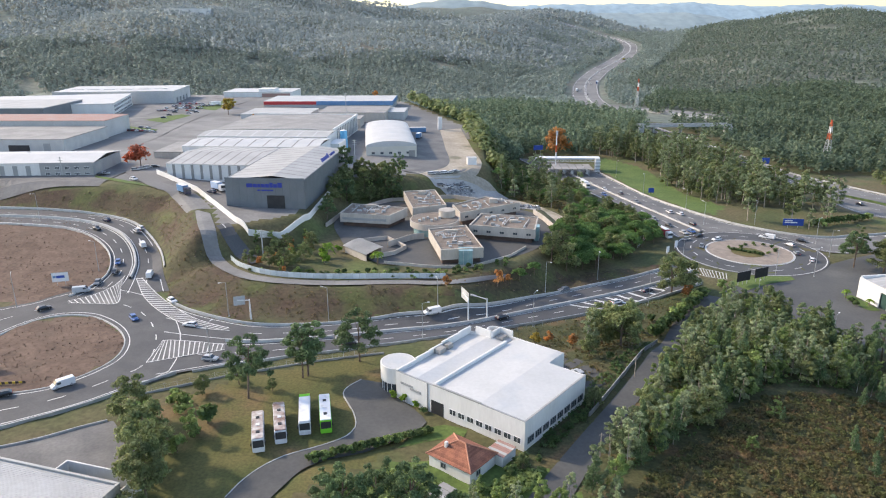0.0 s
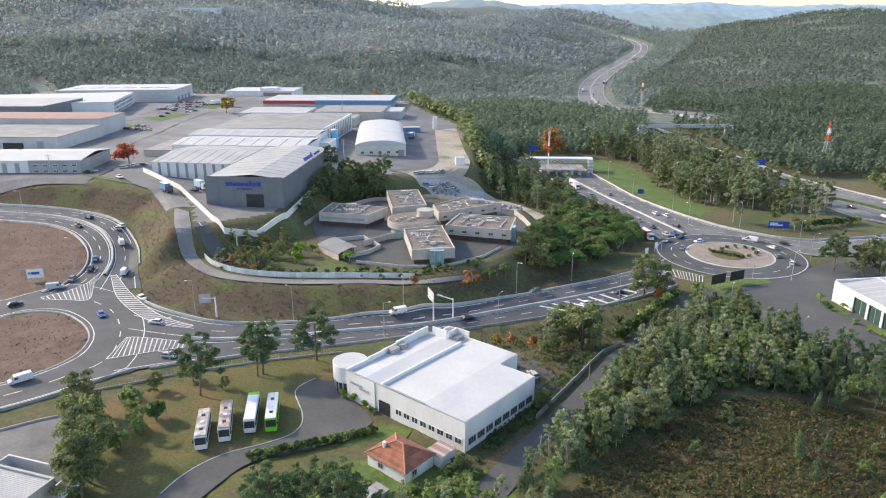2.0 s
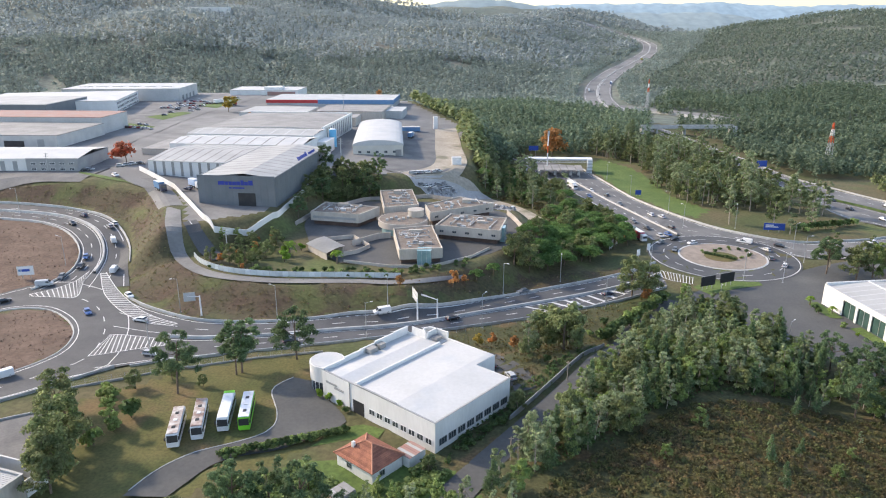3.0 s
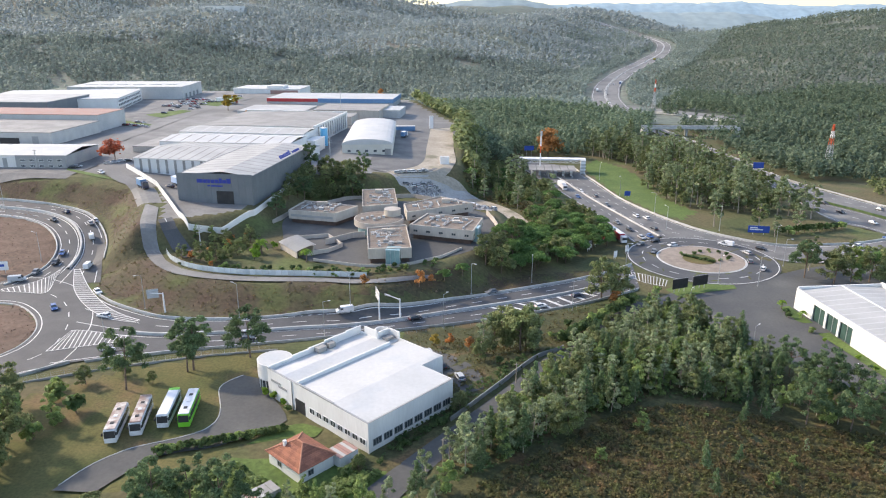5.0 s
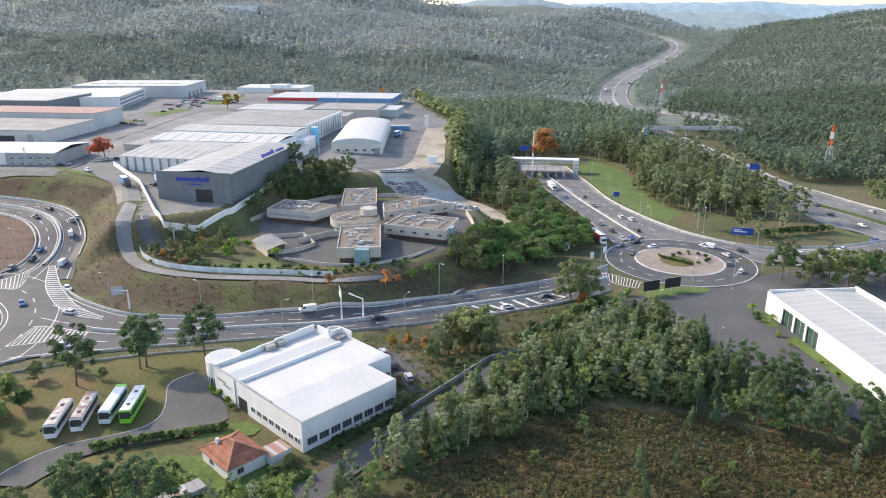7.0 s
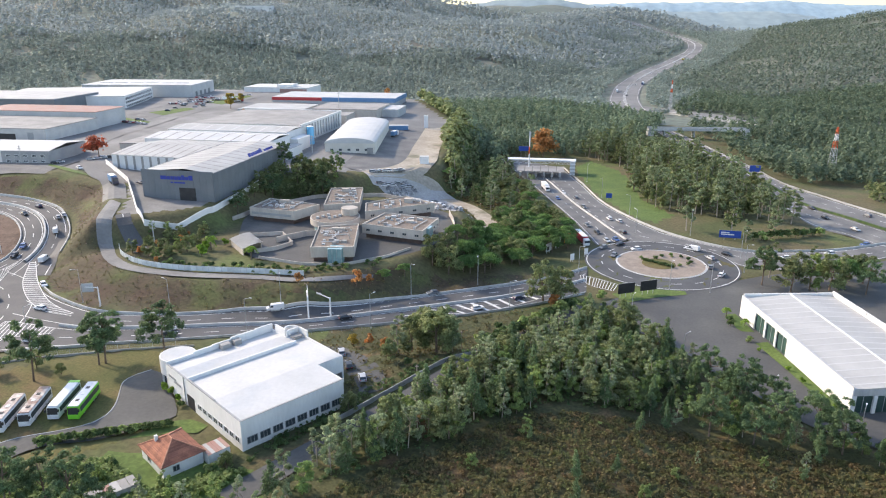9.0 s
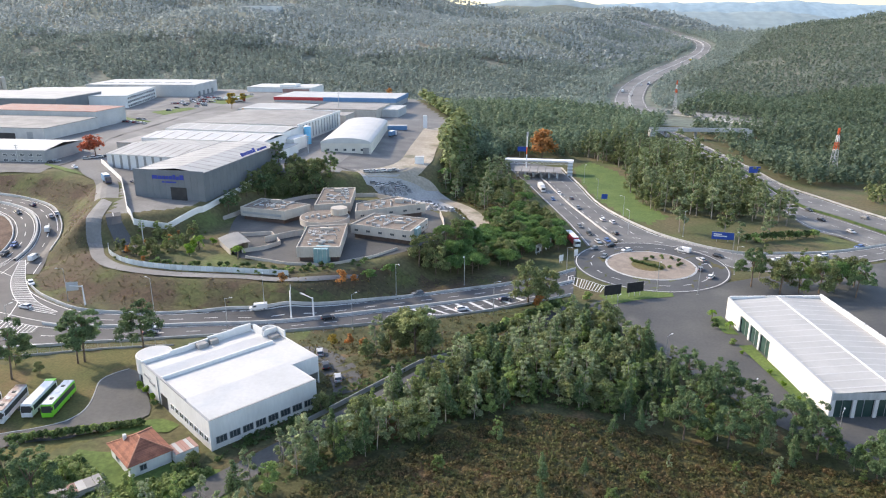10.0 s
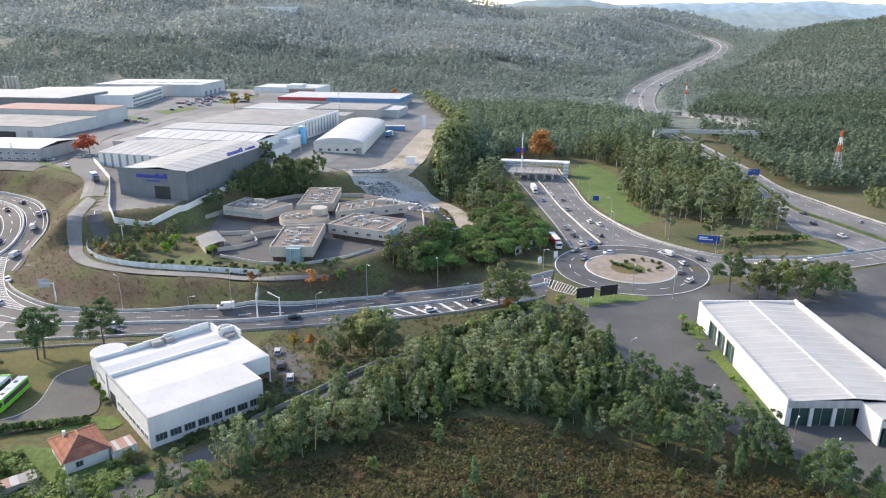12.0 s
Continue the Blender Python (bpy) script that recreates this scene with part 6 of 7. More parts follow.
def far_wood(name, label, poly, gap, height, tufts, tuft, leaf, seed, girth=.24, off=4.0, clearings=.0, roads=True):
    """A wood of tall crowns too many to count: one mesh, a gap between stems, each crown a tapering column of tufts."""
    rs = np.random.RandomState(seed)
    lo, hi = np.min(poly, 0), np.max(poly, 0)
    x, y = [v.ravel() for v in np.meshgrid(np.arange(lo[0], hi[0], gap), np.arange(lo[1], hi[1], gap))]
    p = np.stack([x, y], 1) + rs.uniform(-.6, .6, (len(x), 2)) * gap
    p = p[inside_by(p[:, 0], p[:, 1], poly) > 0]
    if roads:
        for e in EDGES:
            p = p[inside_by(p[:, 0], p[:, 1], e) < -off]
        p = p[inside_by(p[:, 0], p[:, 1], ESTATE) < -3]
        p = p[inside_by(p[:, 0], p[:, 1], GLADE) < 0]
    p = p[np.hypot(p[:, 0] - 86, p[:, 1] - 505) > 20]
    if clearings:
        w = np.sin(p[:, 0] * .021 + 2 * np.sin(p[:, 1] * .009 + seed)) * np.sin(p[:, 1] * .024 + 1.6 * np.sin(p[:, 0] * .011)) + .5 * np.sin(p[:, 0] * .06 + p[:, 1] * .047 + seed)
        p = p[w + rs.uniform(-.25, .25, len(p)) > -1.3 + clearings * 2]
    n = len(p)
    stand = .8 + .25 * np.sin(p[:, 0] * .03 + 1.3 * np.sin(p[:, 1] * .017)) * np.sin(p[:, 1] * .026 + seed)
    h = height * stand * rs.uniform(.62, 1.3, n)
    r = h * girth * rs.uniform(.75, 1.3, n)
    f = rs.uniform(.22, 1.0, (n, tufts)) ** .8
    reach = np.sqrt(np.clip(1 - ((f - .52) / .5) ** 2, .02, 1)) * rs.uniform(.35, 1.05, (n, tufts))
    a = rs.uniform(0, math.tau, (n, tufts))
    out = np.stack([np.cos(a), np.sin(a), np.zeros_like(a)], 2)
    c = np.stack([p[:, 0], p[:, 1], ground_z(p[:, 0], p[:, 1]) - .3], 1)[:, None] + out * (r[:, None] * reach)[..., None]
    c[..., 2] += f * h[:, None]
    nrm = out * .8 + rs.normal(size=c.shape) * .35
    nrm[..., 2] += .55 + f * .5
    nrm /= np.linalg.norm(nrm, axis=2)[..., None]
    u = np.cross(nrm, rs.normal(size=c.shape))
    u /= np.linalg.norm(u, axis=2)[..., None]
    v = np.cross(nrm, u)
    q = tuft * rs.uniform(.6, 1.35, (n, tufts, 1))
    return tagged(quads(name, np.stack([c - u * q, c - v * q * .75, c + u * q, c + v * q * .75], 2).reshape(-1, 3), leaf), label, "woodland", kind="stuff")


GLADE = [(222, 790), (300, 728), (282, 700), (205, 700), (196, 740)]
far_wood("woodland", "mixed wood beyond the toll station", [(28, 560), (40, 480), (70, 480), (120, 530), (190, 620), (205, 700), (170, 800), (60, 860), (-60, 760), (-20, 700)], 5.6, 15, 44, 1.05, LEAF_WOOD, 1)
far_wood("woodland", "eucalyptus wood across the motorway", [(245, 450), (300, 470), (420, 480), (620, 700), (560, 980), (300, 980), (240, 860), (225, 700), (232, 560)], 5.8, 15, 38, 1.1, LEAF_WOOD, 2, clearings=.12)
far_wood("woodland", "scattered trees and scrub beyond the motorway", [(270, 360), (420, 380), (520, 520), (300, 470), (262, 420)], 7.0, 9, 44, .8, LEAF_OAK, 3, .3, clearings=.3)
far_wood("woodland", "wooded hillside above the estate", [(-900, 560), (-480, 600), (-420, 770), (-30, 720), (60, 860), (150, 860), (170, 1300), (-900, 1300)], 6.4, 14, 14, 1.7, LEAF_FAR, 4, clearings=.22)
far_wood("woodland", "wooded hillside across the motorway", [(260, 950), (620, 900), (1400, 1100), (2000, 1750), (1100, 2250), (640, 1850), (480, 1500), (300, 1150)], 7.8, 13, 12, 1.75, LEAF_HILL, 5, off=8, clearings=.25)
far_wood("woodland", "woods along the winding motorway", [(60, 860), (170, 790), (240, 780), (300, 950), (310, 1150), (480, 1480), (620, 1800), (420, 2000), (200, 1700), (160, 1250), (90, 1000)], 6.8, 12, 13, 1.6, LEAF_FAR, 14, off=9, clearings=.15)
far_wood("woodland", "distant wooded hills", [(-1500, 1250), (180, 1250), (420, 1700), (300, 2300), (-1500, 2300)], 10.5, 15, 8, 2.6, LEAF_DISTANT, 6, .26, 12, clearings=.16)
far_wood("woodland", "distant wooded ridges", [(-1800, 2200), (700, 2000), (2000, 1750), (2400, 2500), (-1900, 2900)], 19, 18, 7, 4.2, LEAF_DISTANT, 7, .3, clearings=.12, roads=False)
stuff_wood("woodland", "trees along the edge of the lot", [(25, 430), (36, 395), (42, 560), (-22, 706), (-36, 702), (18, 560)], 260, 5.0, 34, LEAF_OAK, 21, False)
stuff_wood("scrub", "brambles along the edge of the wood", [(36, 318), (60, 330), (70, 360), (34, 384), (28, 372)], 260, 1.2, 12, LEAF_SCRUB, 22, True, .5)
stuff_wood("scrub", "low brown and green heath scrub", HEATH, 21000, .78, 10, LEAF_SCRUB, 8, True, .5)
stuff_wood("scrub", "low green undergrowth in the thicket", THICKET, 1500, .9, 8, LEAF_HEDGE, 9, True, .5)
GARDEN = [(-22, 96), (-18, 111), (-6, 120), (0, 116), (8, 111), (18, 118), (24, 119), (28, 112), (18, 92), (0, 90)]
stuff_wood("scrub", "overgrown green garden shrubs round the tiled house", GARDEN, 1700, .95, 20, LEAF_ACACIA, 15, True, .6)
stuff_wood("scrub", "nettles and brambles between hall and lane", [(22, 121), (30, 131), (44, 151), (57, 171), (68, 190), (62, 186), (40, 154), (26, 134)], 900, .8, 14, LEAF_HEDGE, 12, True, .5)
stuff_wood("scrub", "weeds and scrub on the cut slope", CUT, 3800, .45, 10, LEAF_SCRUB, 10, True, .5)
stuff_wood("scrub", "rough grass and brambles behind the hall", [(36, 150), (60, 185), (85, 215), (92, 232), (60, 212), (20, 188), (20, 180)], 900, .7, 8, LEAF_SCRUB, 11, True, .5)


def clods(name, label, poly, count, size, material, seed):
    """Stones and clods lying on bare earth."""
    rs = np.random.RandomState(seed)
    p = rs.uniform(np.min(poly, 0), np.max(poly, 0), (count * 3, 2))
    p = p[inside_by(p[:, 0], p[:, 1], poly) > .8][:count]
    n = len(p)
    s = size * rs.uniform(.3, 1.4, n) ** 1.6
    z = ground_z(p[:, 0], p[:, 1])
    a = rs.uniform(0, math.tau, n)
    verts, faces = [], []
    for i in range(n):
        k = len(verts)
        for j in range(4):
            q = a[i] + j * math.pi / 2
            verts.append((p[i, 0] + s[i] * math.cos(q), p[i, 1] + s[i] * .7 * math.sin(q), z[i] - .15))
        verts.append((p[i, 0] + s[i] * .2, p[i, 1], z[i] + s[i] * .75))
        faces += [(k + j, k + (j + 1) % 4, k + 4) for j in range(4)]
    return tagged(raw(name, verts, faces, material), label, "earth", kind="stuff")


SCRAP = mat("scrap", (.42, .42, .41), (.2, .2, .21), .5, .7, island=.5)
for heap in ([(36, 308), (48, 308), (50, 326), (40, 332), (33, 322)], [(6, 344), (16, 352), (22, 362), (14, 362), (4, 352)], [(22, 352), (34, 344), (38, 352), (28, 362)]):
    clods("scrap_heap", "heap of pale scrap and rubble on gravel", heap, 260, 1.1, SCRAP, int(heap[0][0]))
CLOD = mat("clods", (.17, .11, .075), (.24, .165, .12), .5, .95, island=.45)
clods("clods", "clods and stones strewn on bare brown soil", soil_a, 900, .3, CLOD, 1)
clods("clods", "clods and stones strewn on bare brown soil", soil_b, 1300, .32, CLOD, 2)
clods("clods", "stones and earth on the cut slope", CUT, 900, .35, CLOD, 3)


# ---- markings ----
for rows, owner, whole, dashed in ((MAIN, road_main, (.03, .44, .56, .97), (.235, .765)), (LOOP, road_loop, (.06, .42, .55, .93), (.24, .74)), (RING, road_ring, (.07, .9), (.5,)), (TOLLROAD, road_toll, (.03, .97), (.25, .5, .75)),
                                   (BYPASS, road_bypass, (.06, .94), (.5,)), (MOTORWAY, motorway, (.04, .44, .56, .96), (.24, .76)), (DESCENT, descent, (), (.5,))):
    for k in whole:
        stripe("line", line_at(rows, k), .28, owner)
    for k in dashed:
        stripe("dashed_line", line_at(rows, k), .28, owner, 4, 6)
for k in (.05, .46, .54, .95):
    stripe("line", line_at(HIGHWAY, k), .4, highway, lift=.7)
circle = lambda r: [(RB[0] + r * math.cos(a), RB[1] + r * math.sin(a)) for a in np.linspace(0, math.tau, 90)]
stripe("line", circle(17.2), .35, roundabout, lift=.18)
stripe("line", circle(28.7), .35, roundabout, lift=.18)
stripe("dashed_line", circle(23), .3, roundabout, 4, 5, lift=.18)


def hatch(owner, rows, count, fill=None):
    c = spline(rows, 1.0)
    if fill:
        ribbon("splitter_pad", rows, fill, "", .14, cuts=3, parent=owner)
    s = np.linspace(0, 1, len(c))
    on = lambda u, a: [float(np.interp(min(u, 1), s, c[:, a])), float(np.interp(min(u, 1), s, c[:, a + 1]))]
    for k in range(count):
        u, v, sh = k / count, (k + .24) / count, .5 / count
        f = [(*p, gz(*p) + .2) for p in (on(u, 0), on(v, 0), on(v + sh, 2), on(u + sh, 2))]
        ob = raw("hatch_bar", f, [(0, 1, 2, 3)], PAINT_LINE, owner)
        if ob.data.polygons[0].normal.z < 0:
            ob.data.flip_normals()
    for a in (0, 2):
        stripe("line", c[:, a:a + 2], .25, owner, lift=.19)


hatch(road_ring, HATCH_A, 30, ASPHALT_OLD)
hatch(road_loop, HATCH_B, 16, ASPHALT_OLD)
hatch(road_main, HATCH_C, 16, ASPHALT_OLD)
hatch(road_main, HATCH_D, 8)
hatch(roundabout, HATCH_E, 13)

# ---- barriers, walls, fences ----
barrier("barrier", line_at(MAIN, -.03), .8, .5, BARRIER, "pale concrete barrier along the dual carriageway", "barrier")
barrier("barrier", line_at(MAIN[2:], .5)[:], .9, .9, BARRIER, "concrete median barrier of the dual carriageway", "barrier")
barrier("barrier", line_at(MAIN[1:], 1.03), .7, .4, STEEL, "steel guard rail along the dual carriageway", "barrier")
barrier("barrier", line_at(LOOP[:-1], -.03), .8, .7, BARRIER, "pale kerb barrier round the ramp", "barrier")
barrier("barrier", line_at(LOOP[:-1], .485), .9, 1.0, BARRIER, "concrete median barrier of the ramp", "barrier")
barrier("barrier", line_at(LOOP, 1.02), .6, .6, BARRIER, "concrete kerb inside the ramp", "barrier")
barrier("barrier", line_at(RING[7:], 1.02), .7, .4, STEEL, "steel guard rail outside the ring road", "barrier")
barrier("kerb", line_at(RING, -.01), .2, .5, BARRIER, "pale kerb round the soil island", "kerb")
barrier("barrier", line_at(TOLLROAD, 1.03), .8, .5, BARRIER, "white barrier beside the toll road", "barrier")
barrier("barrier", line_at(TOLLROAD[1:], .42), .7, .8, BARRIER, "concrete divider of the toll road", "barrier")
barrier("barrier", line_at(BYPASS, 1.05), .8, .5, BARRIER, "white barrier beside the slip road", "barrier")
barrier("barrier", line_at(MOTORWAY, 1.03), .8, .4, STEEL, "steel guard rail beside the motorway", "barrier")
barrier("hedge", line_at(MOTORWAY, .5), 1.1, 1.6, LEAF_HEDGE, "low green median hedge of the motorway", "hedge")
barrier("barrier", line_at(HIGHWAY, .5), 1.0, 1.2, BARRIER, "median barrier of the distant motorway", "barrier")
barrier("barrier", line_at(RAMP, -.1), 2.5, 2, BARRIER, "pale parapet of the motorway ramp", "barrier")
barrier("kerb", line_at(DRIVE, -.01), .15, .3, BARRIER, "low concrete kerb along the drive", "kerb")
barrier("kerb", line_at(PLOT, -.02), .5, .4, BARRIER, "low concrete wall along the plot", "kerb")
barrier("boundary_wall", [(-134, 333), (-104, 301), (-88, 277), (-75, 257), (-68.5, 250), (-58, 256), (-49.5, 270), (-47.5, 300), (-46, 346)], 2.3, .4, WHITE_WALL, "white boundary wall round the steel hall", "wall")
barrier("boundary_wall", [(67, 188.5), (56.2, 169.5), (43.8, 150), (36, 138)], 1.2, .3, GREY_WALL, "low stone wall along the lane", "wall")
barrier("kerb", circle(16.8), .3, .7, BARRIER, "pale kerb round the roundabout island", "kerb")
ring_mesh("island", *RB, 0.3, 16.6, .22, mat("tan_paving", (.24, .2, .165), (.31, .26, .215), .3, .9, fine=.15, fine_scale=1.5), "tan paved roundabout island", cuts=4)
ring_mesh("island_lawn", RB[0] - 1, RB[1] - 1, .3, 6.5, .3, GRASS_DRY, "patch of worn grass on the roundabout", 24, 2)
ribbon("verge", [(112, 232, 108, 240), (122, 238, 118, 246), (134, 242.5, 134, 246)], GRASS_GREEN, "bright green grass verge", .15, cuts=4)
ribbon("verge", [(142.5, 226, 146.2, 227), (143.5, 215, 147.8, 215), (145, 213, 148.2, 213)], GRASS_GREEN, "grass strip beside the white shed", .15)
ribbon("verge", [(146, 205, 150, 206), (150, 186, 153.4, 187), (153, 170, 156, 170)], GRASS_GREEN, "grass strip beside the white shed", .15)
ribbon("lawn_edge", [(-6, 127, -1, 134), (2, 130, 4, 136), (8, 131, 9, 134)], GRASS_GREEN, "small green lawn behind the tiled house", .12)

for rows in ([(-228, 505, -217, 483), (-210, 494, -203, 476), (-191, 482, -189, 469)], [(-221, 533, -200, 517), (-213, 552, -197, 540), (-205, 567, -194, 559)], [(-213, 610, -186, 593), (-207, 642, -187, 630), (-201, 675, -187, 664)], [(-162, 329, -160, 325), (-144, 319, -141, 313), (-127, 307, -124, 305)]):
    ribbon("verge", rows, GRASS_GREEN, "grass strip between estate car parks", .2, cuts=4)
for rows in ([(-150, 560, -60, 560), (-150, 600, -60, 606)], [(-232, 500, -200, 470), (-234, 640, -206, 640)], [(-60, 365, -50, 360), (-58, 470, -48, 470)], [(-126, 316, -100, 296), (-108, 322, -88, 300), (-88, 314, -86, 282)]):
    ribbon("estate_yard", rows, ASPHALT_OLD, "worn grey asphalt estate yard", .14, cuts=8)


def panel_fence(line, label, step, h, material, post):
    p = resample(np.asarray(line), step)
    t = thing("fence", label, "fence", Matrix())
    for a, b in zip(p[:-1], p[1:]):
        turn = math.degrees(math.atan2(b[1] - a[1], b[0] - a[0]))
        n = np.hypot(*(b - a))
        m = pose(a[0], a[1], gz(*a), 0, 0, turn)
        part("panel", boxed(.06, n - .06, -.04, .04, .15, h), material, t).matrix_basis = m
        part("post", boxed(-.06, .06, -.08, .08, -.3, h + .15), post, t).matrix_basis = m


FENCE_PANEL = mat("translucent_panel", (.5, .56, .58), (.62, .66, .67), .4, .4, rnd=.12)
panel_fence(line_at(TRACK[3:9], 1.35), "pale grey-blue panel fence above the cut slope", 2.2, 2.0, FENCE_PANEL, STEEL)


def wire_fence(line, label, step=3.0):
    p = resample(np.asarray(line), step)
    t = thing("wire_fence", label, "fence", Matrix())
    for a, b in zip(p[:-1], p[1:]):
        bm = bmesh.new()
        rod(bm, (*a, gz(*a) - .3), (*a, gz(*a) + 1.7), .06, .06, 5)
        part("post", bm, STEEL, t)
        bm = bmesh.new()
        for z in (.5, 1.0, 1.5):
            rod(bm, (*a, gz(*a) + z), (*b, gz(*b) + z), .02, .02, 3)
        part("wire", bm, STEEL, t)


wire_fence([(-70, 150), (-50, 160), (-30, 167.5), (-12, 172.5)], "thin wire fence on a low kerb behind the lawn")
barrier("kerb", [(-70, 149.6), (-50, 159.6), (-30, 167), (-12, 172)], .5, .3, GREY_WALL, "low dark stone kerb behind the lawn", "kerb")
wire_fence([(10, 187), (30, 196), (55, 210), (80, 222)], "thin wire fence along the carriageway")


# ---- lamps, signs, masts ----
def lamp_post(h=11.0):
    t = thing("street_lamp", "tall galvanised street lamp with single arm", "street lamp", Matrix(), "street lamps")
    bm = bmesh.new()
    rod(bm, (0, 0, -.3), (0, 0, h), .13, .07, 8)
    part("pole", bm, STEEL, t)
    bm = bmesh.new()
    rod(bm, (0, 0, h - .05), (1.6, 0, h + .25), .05, .05, 6)
    part("arm", bm, STEEL, t)
    part("lamp_head", boxed(1.4, 2.2, -.16, .16, h + .18, h + .34, bevel=.04), WHITE_PAINT, t)
    part("base_plate", boxed(-.25, .25, -.25, .25, -.1, .12), BARRIER, t)
    return t


first = lamp_post()
for i, (x, y) in enumerate(LAMPS):
    m = at(x, y, (i * 53) % 360)
    if i:
        copy_thing(first, m)
    else:
        first.matrix_basis = m
small = lamp_post(5.5)
small.matrix_basis = at(124, 197, 40)
tagged(small, "short yard lamp with a curved arm")
for x, y in ((141, 172), (163, 152), (113, 226), (157, 160)):
    copy_thing(small, at(x, y, 60))
for x, y in ((15, 178), (88, 205), (52, 158), (36, 124), (60, 190)):
    t = thing("wooden_pole", "weathered wooden utility pole beside the lane", "utility pole", at(x, y), "utility poles")
    bm = bmesh.new()
    rod(bm, (0, 0, -.5), (0, 0, 5.5), .14, .1, 7)
    part("pole", bm, PALE_BARK, t)
    part("crossbar", boxed(-.5, .5, -.05, .05, 5.0, 5.12), PALE_BARK, t)


def gantry(x, y, turn, h, arm, pw, ph, tilt=0):
    t = thing("cantilever_sign", "white cantilever motorway sign seen from behind", "road sign", at(x, y, turn), "cantilever signs")
    bm = bmesh.new()
    rod(bm, (0, 0, -.3), (0, 0, h), .28, .2, 8)
    part("pole", bm, WHITE_PAINT, t)
    bm = bmesh.new()
    rod(bm, (0, 0, h - .3), (arm, 0, h + .2), .16, .13, 8)
    part("arm", bm, WHITE_PAINT, t)
    p = part("sign_panel", boxed(arm - pw * .7, arm + pw * .3, -.3, -.2, h - ph * .6, h + ph * .5), GREY_ROOF, t)
    for k in range(3):
        part("rib", boxed(arm - pw * .7, arm + pw * .3, -.2, -.12, h - ph * .5 + k * ph * .4, h - ph * .5 + k * ph * .4 + .1), STEEL, p)


gantry(11.5, 199.5, 110, 7.5, 4.5, 6.0, 3.2)
gantry(17.5, 203, 150, 6.5, 5.5, 2.2, .6)
gantry(-54.5, 195.5, 200, 6.5, 3.6, 3.4, 2.6)


def board(name, label, x, y, turn, w, h, z, face, back=None, legs=2, bars=()):
    t = thing(name, label, "billboard", at(x, y, turn))
    part("panel", boxed(-w / 2, w / 2, -.08, .08, z, z + h), face, t)
    if back:
        part("back", boxed(-w / 2, w / 2, .09, .16, z, z + h), back, t)
    for k in range(legs):
        u = -w / 2 + w * (k + .5) / legs
        part("leg", boxed(u - .09, u + .09, .17, .35, -.4, z + h * .9), STEEL, t)
    part("frame", boxed(-w / 2 - .08, w / 2 + .08, -.06, .06, z + h, z + h + .1), GREY_WALL, t)
    for (u, v, bw, bh, m) in bars:
        part("lettering", boxed(u, u + bw, -.12, -.085, z + v, z + v + bh), m, t)


board("billboard", "black-backed roadside billboard on steel legs", 112.5, 237.5, 25, 6.5, 3.6, 1.6, BLACK, legs=3)
board("billboard", "black-backed roadside billboard on steel legs", 120.5, 241.3, 25, 6.5, 3.6, 1.6, BLACK, legs=3)
board("blue_billboard", "large blue roadside board with white lettering", 166, 312, -8, 9, 3.2, 1.0, SIGN_BLUE, bars=((-3.8, 2.0, 3.4, .5, WHITE_PAINT), (-3.8, 1.2, 5.5, .5, WHITE_PAINT)))
board("site_board", "white site board with a blue mark on bare soil", -126.6, 224, 15, 5.2, 3.2, 1.4, WHITE_PAINT, bars=((-1.2, 1.3, 2.6, .9, SIGN_BLUE), (-2.2, 1.4, .8, .8, BLUE)))
board("site_board", "dark information board on two legs on bare soil", -113, 163, 20, 3.6, 2.2, 1.2, SLATE_WALL, WHITE_PAINT)
board("advert_board", "white and red advertising board", 91, 290, 60, 4.5, 3.6, 1.0, WHITE_PAINT, bars=((-1.5, .6, 2.8, 1.4, RED),))
board("advert_board", "yellow and red advertising board", 95, 297, 60, 4.5, 3.6, 1.0, mat("advert_yellow", (.6, .36, .05), (.5, .3, .06), .5, .5), bars=((-1.8, .3, 2, 1.6, RED),))
board("advert_board", "dark red advertising board", 87, 283, 60, 4.5, 3.4, 1.0, GREY_ROOF, bars=((-1.8, .5, 2, 1.6, BLACK),))
for x, y in ((96, 273), (102, 281)):
    board("road_sign", "small white direction sign on two posts", x, y, 35, 1.8, 2.6, .9, WHITE_PAINT)
board("motorway_sign", "blue motorway direction sign on posts", 74, 512, 8, 7, 3.4, 5.0, SIGN_BLUE)
board("motorway_sign", "blue motorway direction sign on posts", 222, 470, 5, 7, 4, 4.0, SIGN_BLUE)
board("motorway_sign", "small blue square road sign", 122, 388, 0, 3.2, 2.6, .6, SIGN_BLUE)
t = thing("chevron_board", "low yellow and black chevron boards on soil", "road sign", at(-104.5, 155.5, 8))
for k in range(10):
    part("chevron", boxed(-4 + k * .8, -3.3 + k * .8, -.05, .05, .1, .7), mat("chevron_yellow", (.5, .36, .04), None, 1, .6) if k == 0 else (BLACK if k % 2 else bpy.data.materials["chevron_yellow"]), t)


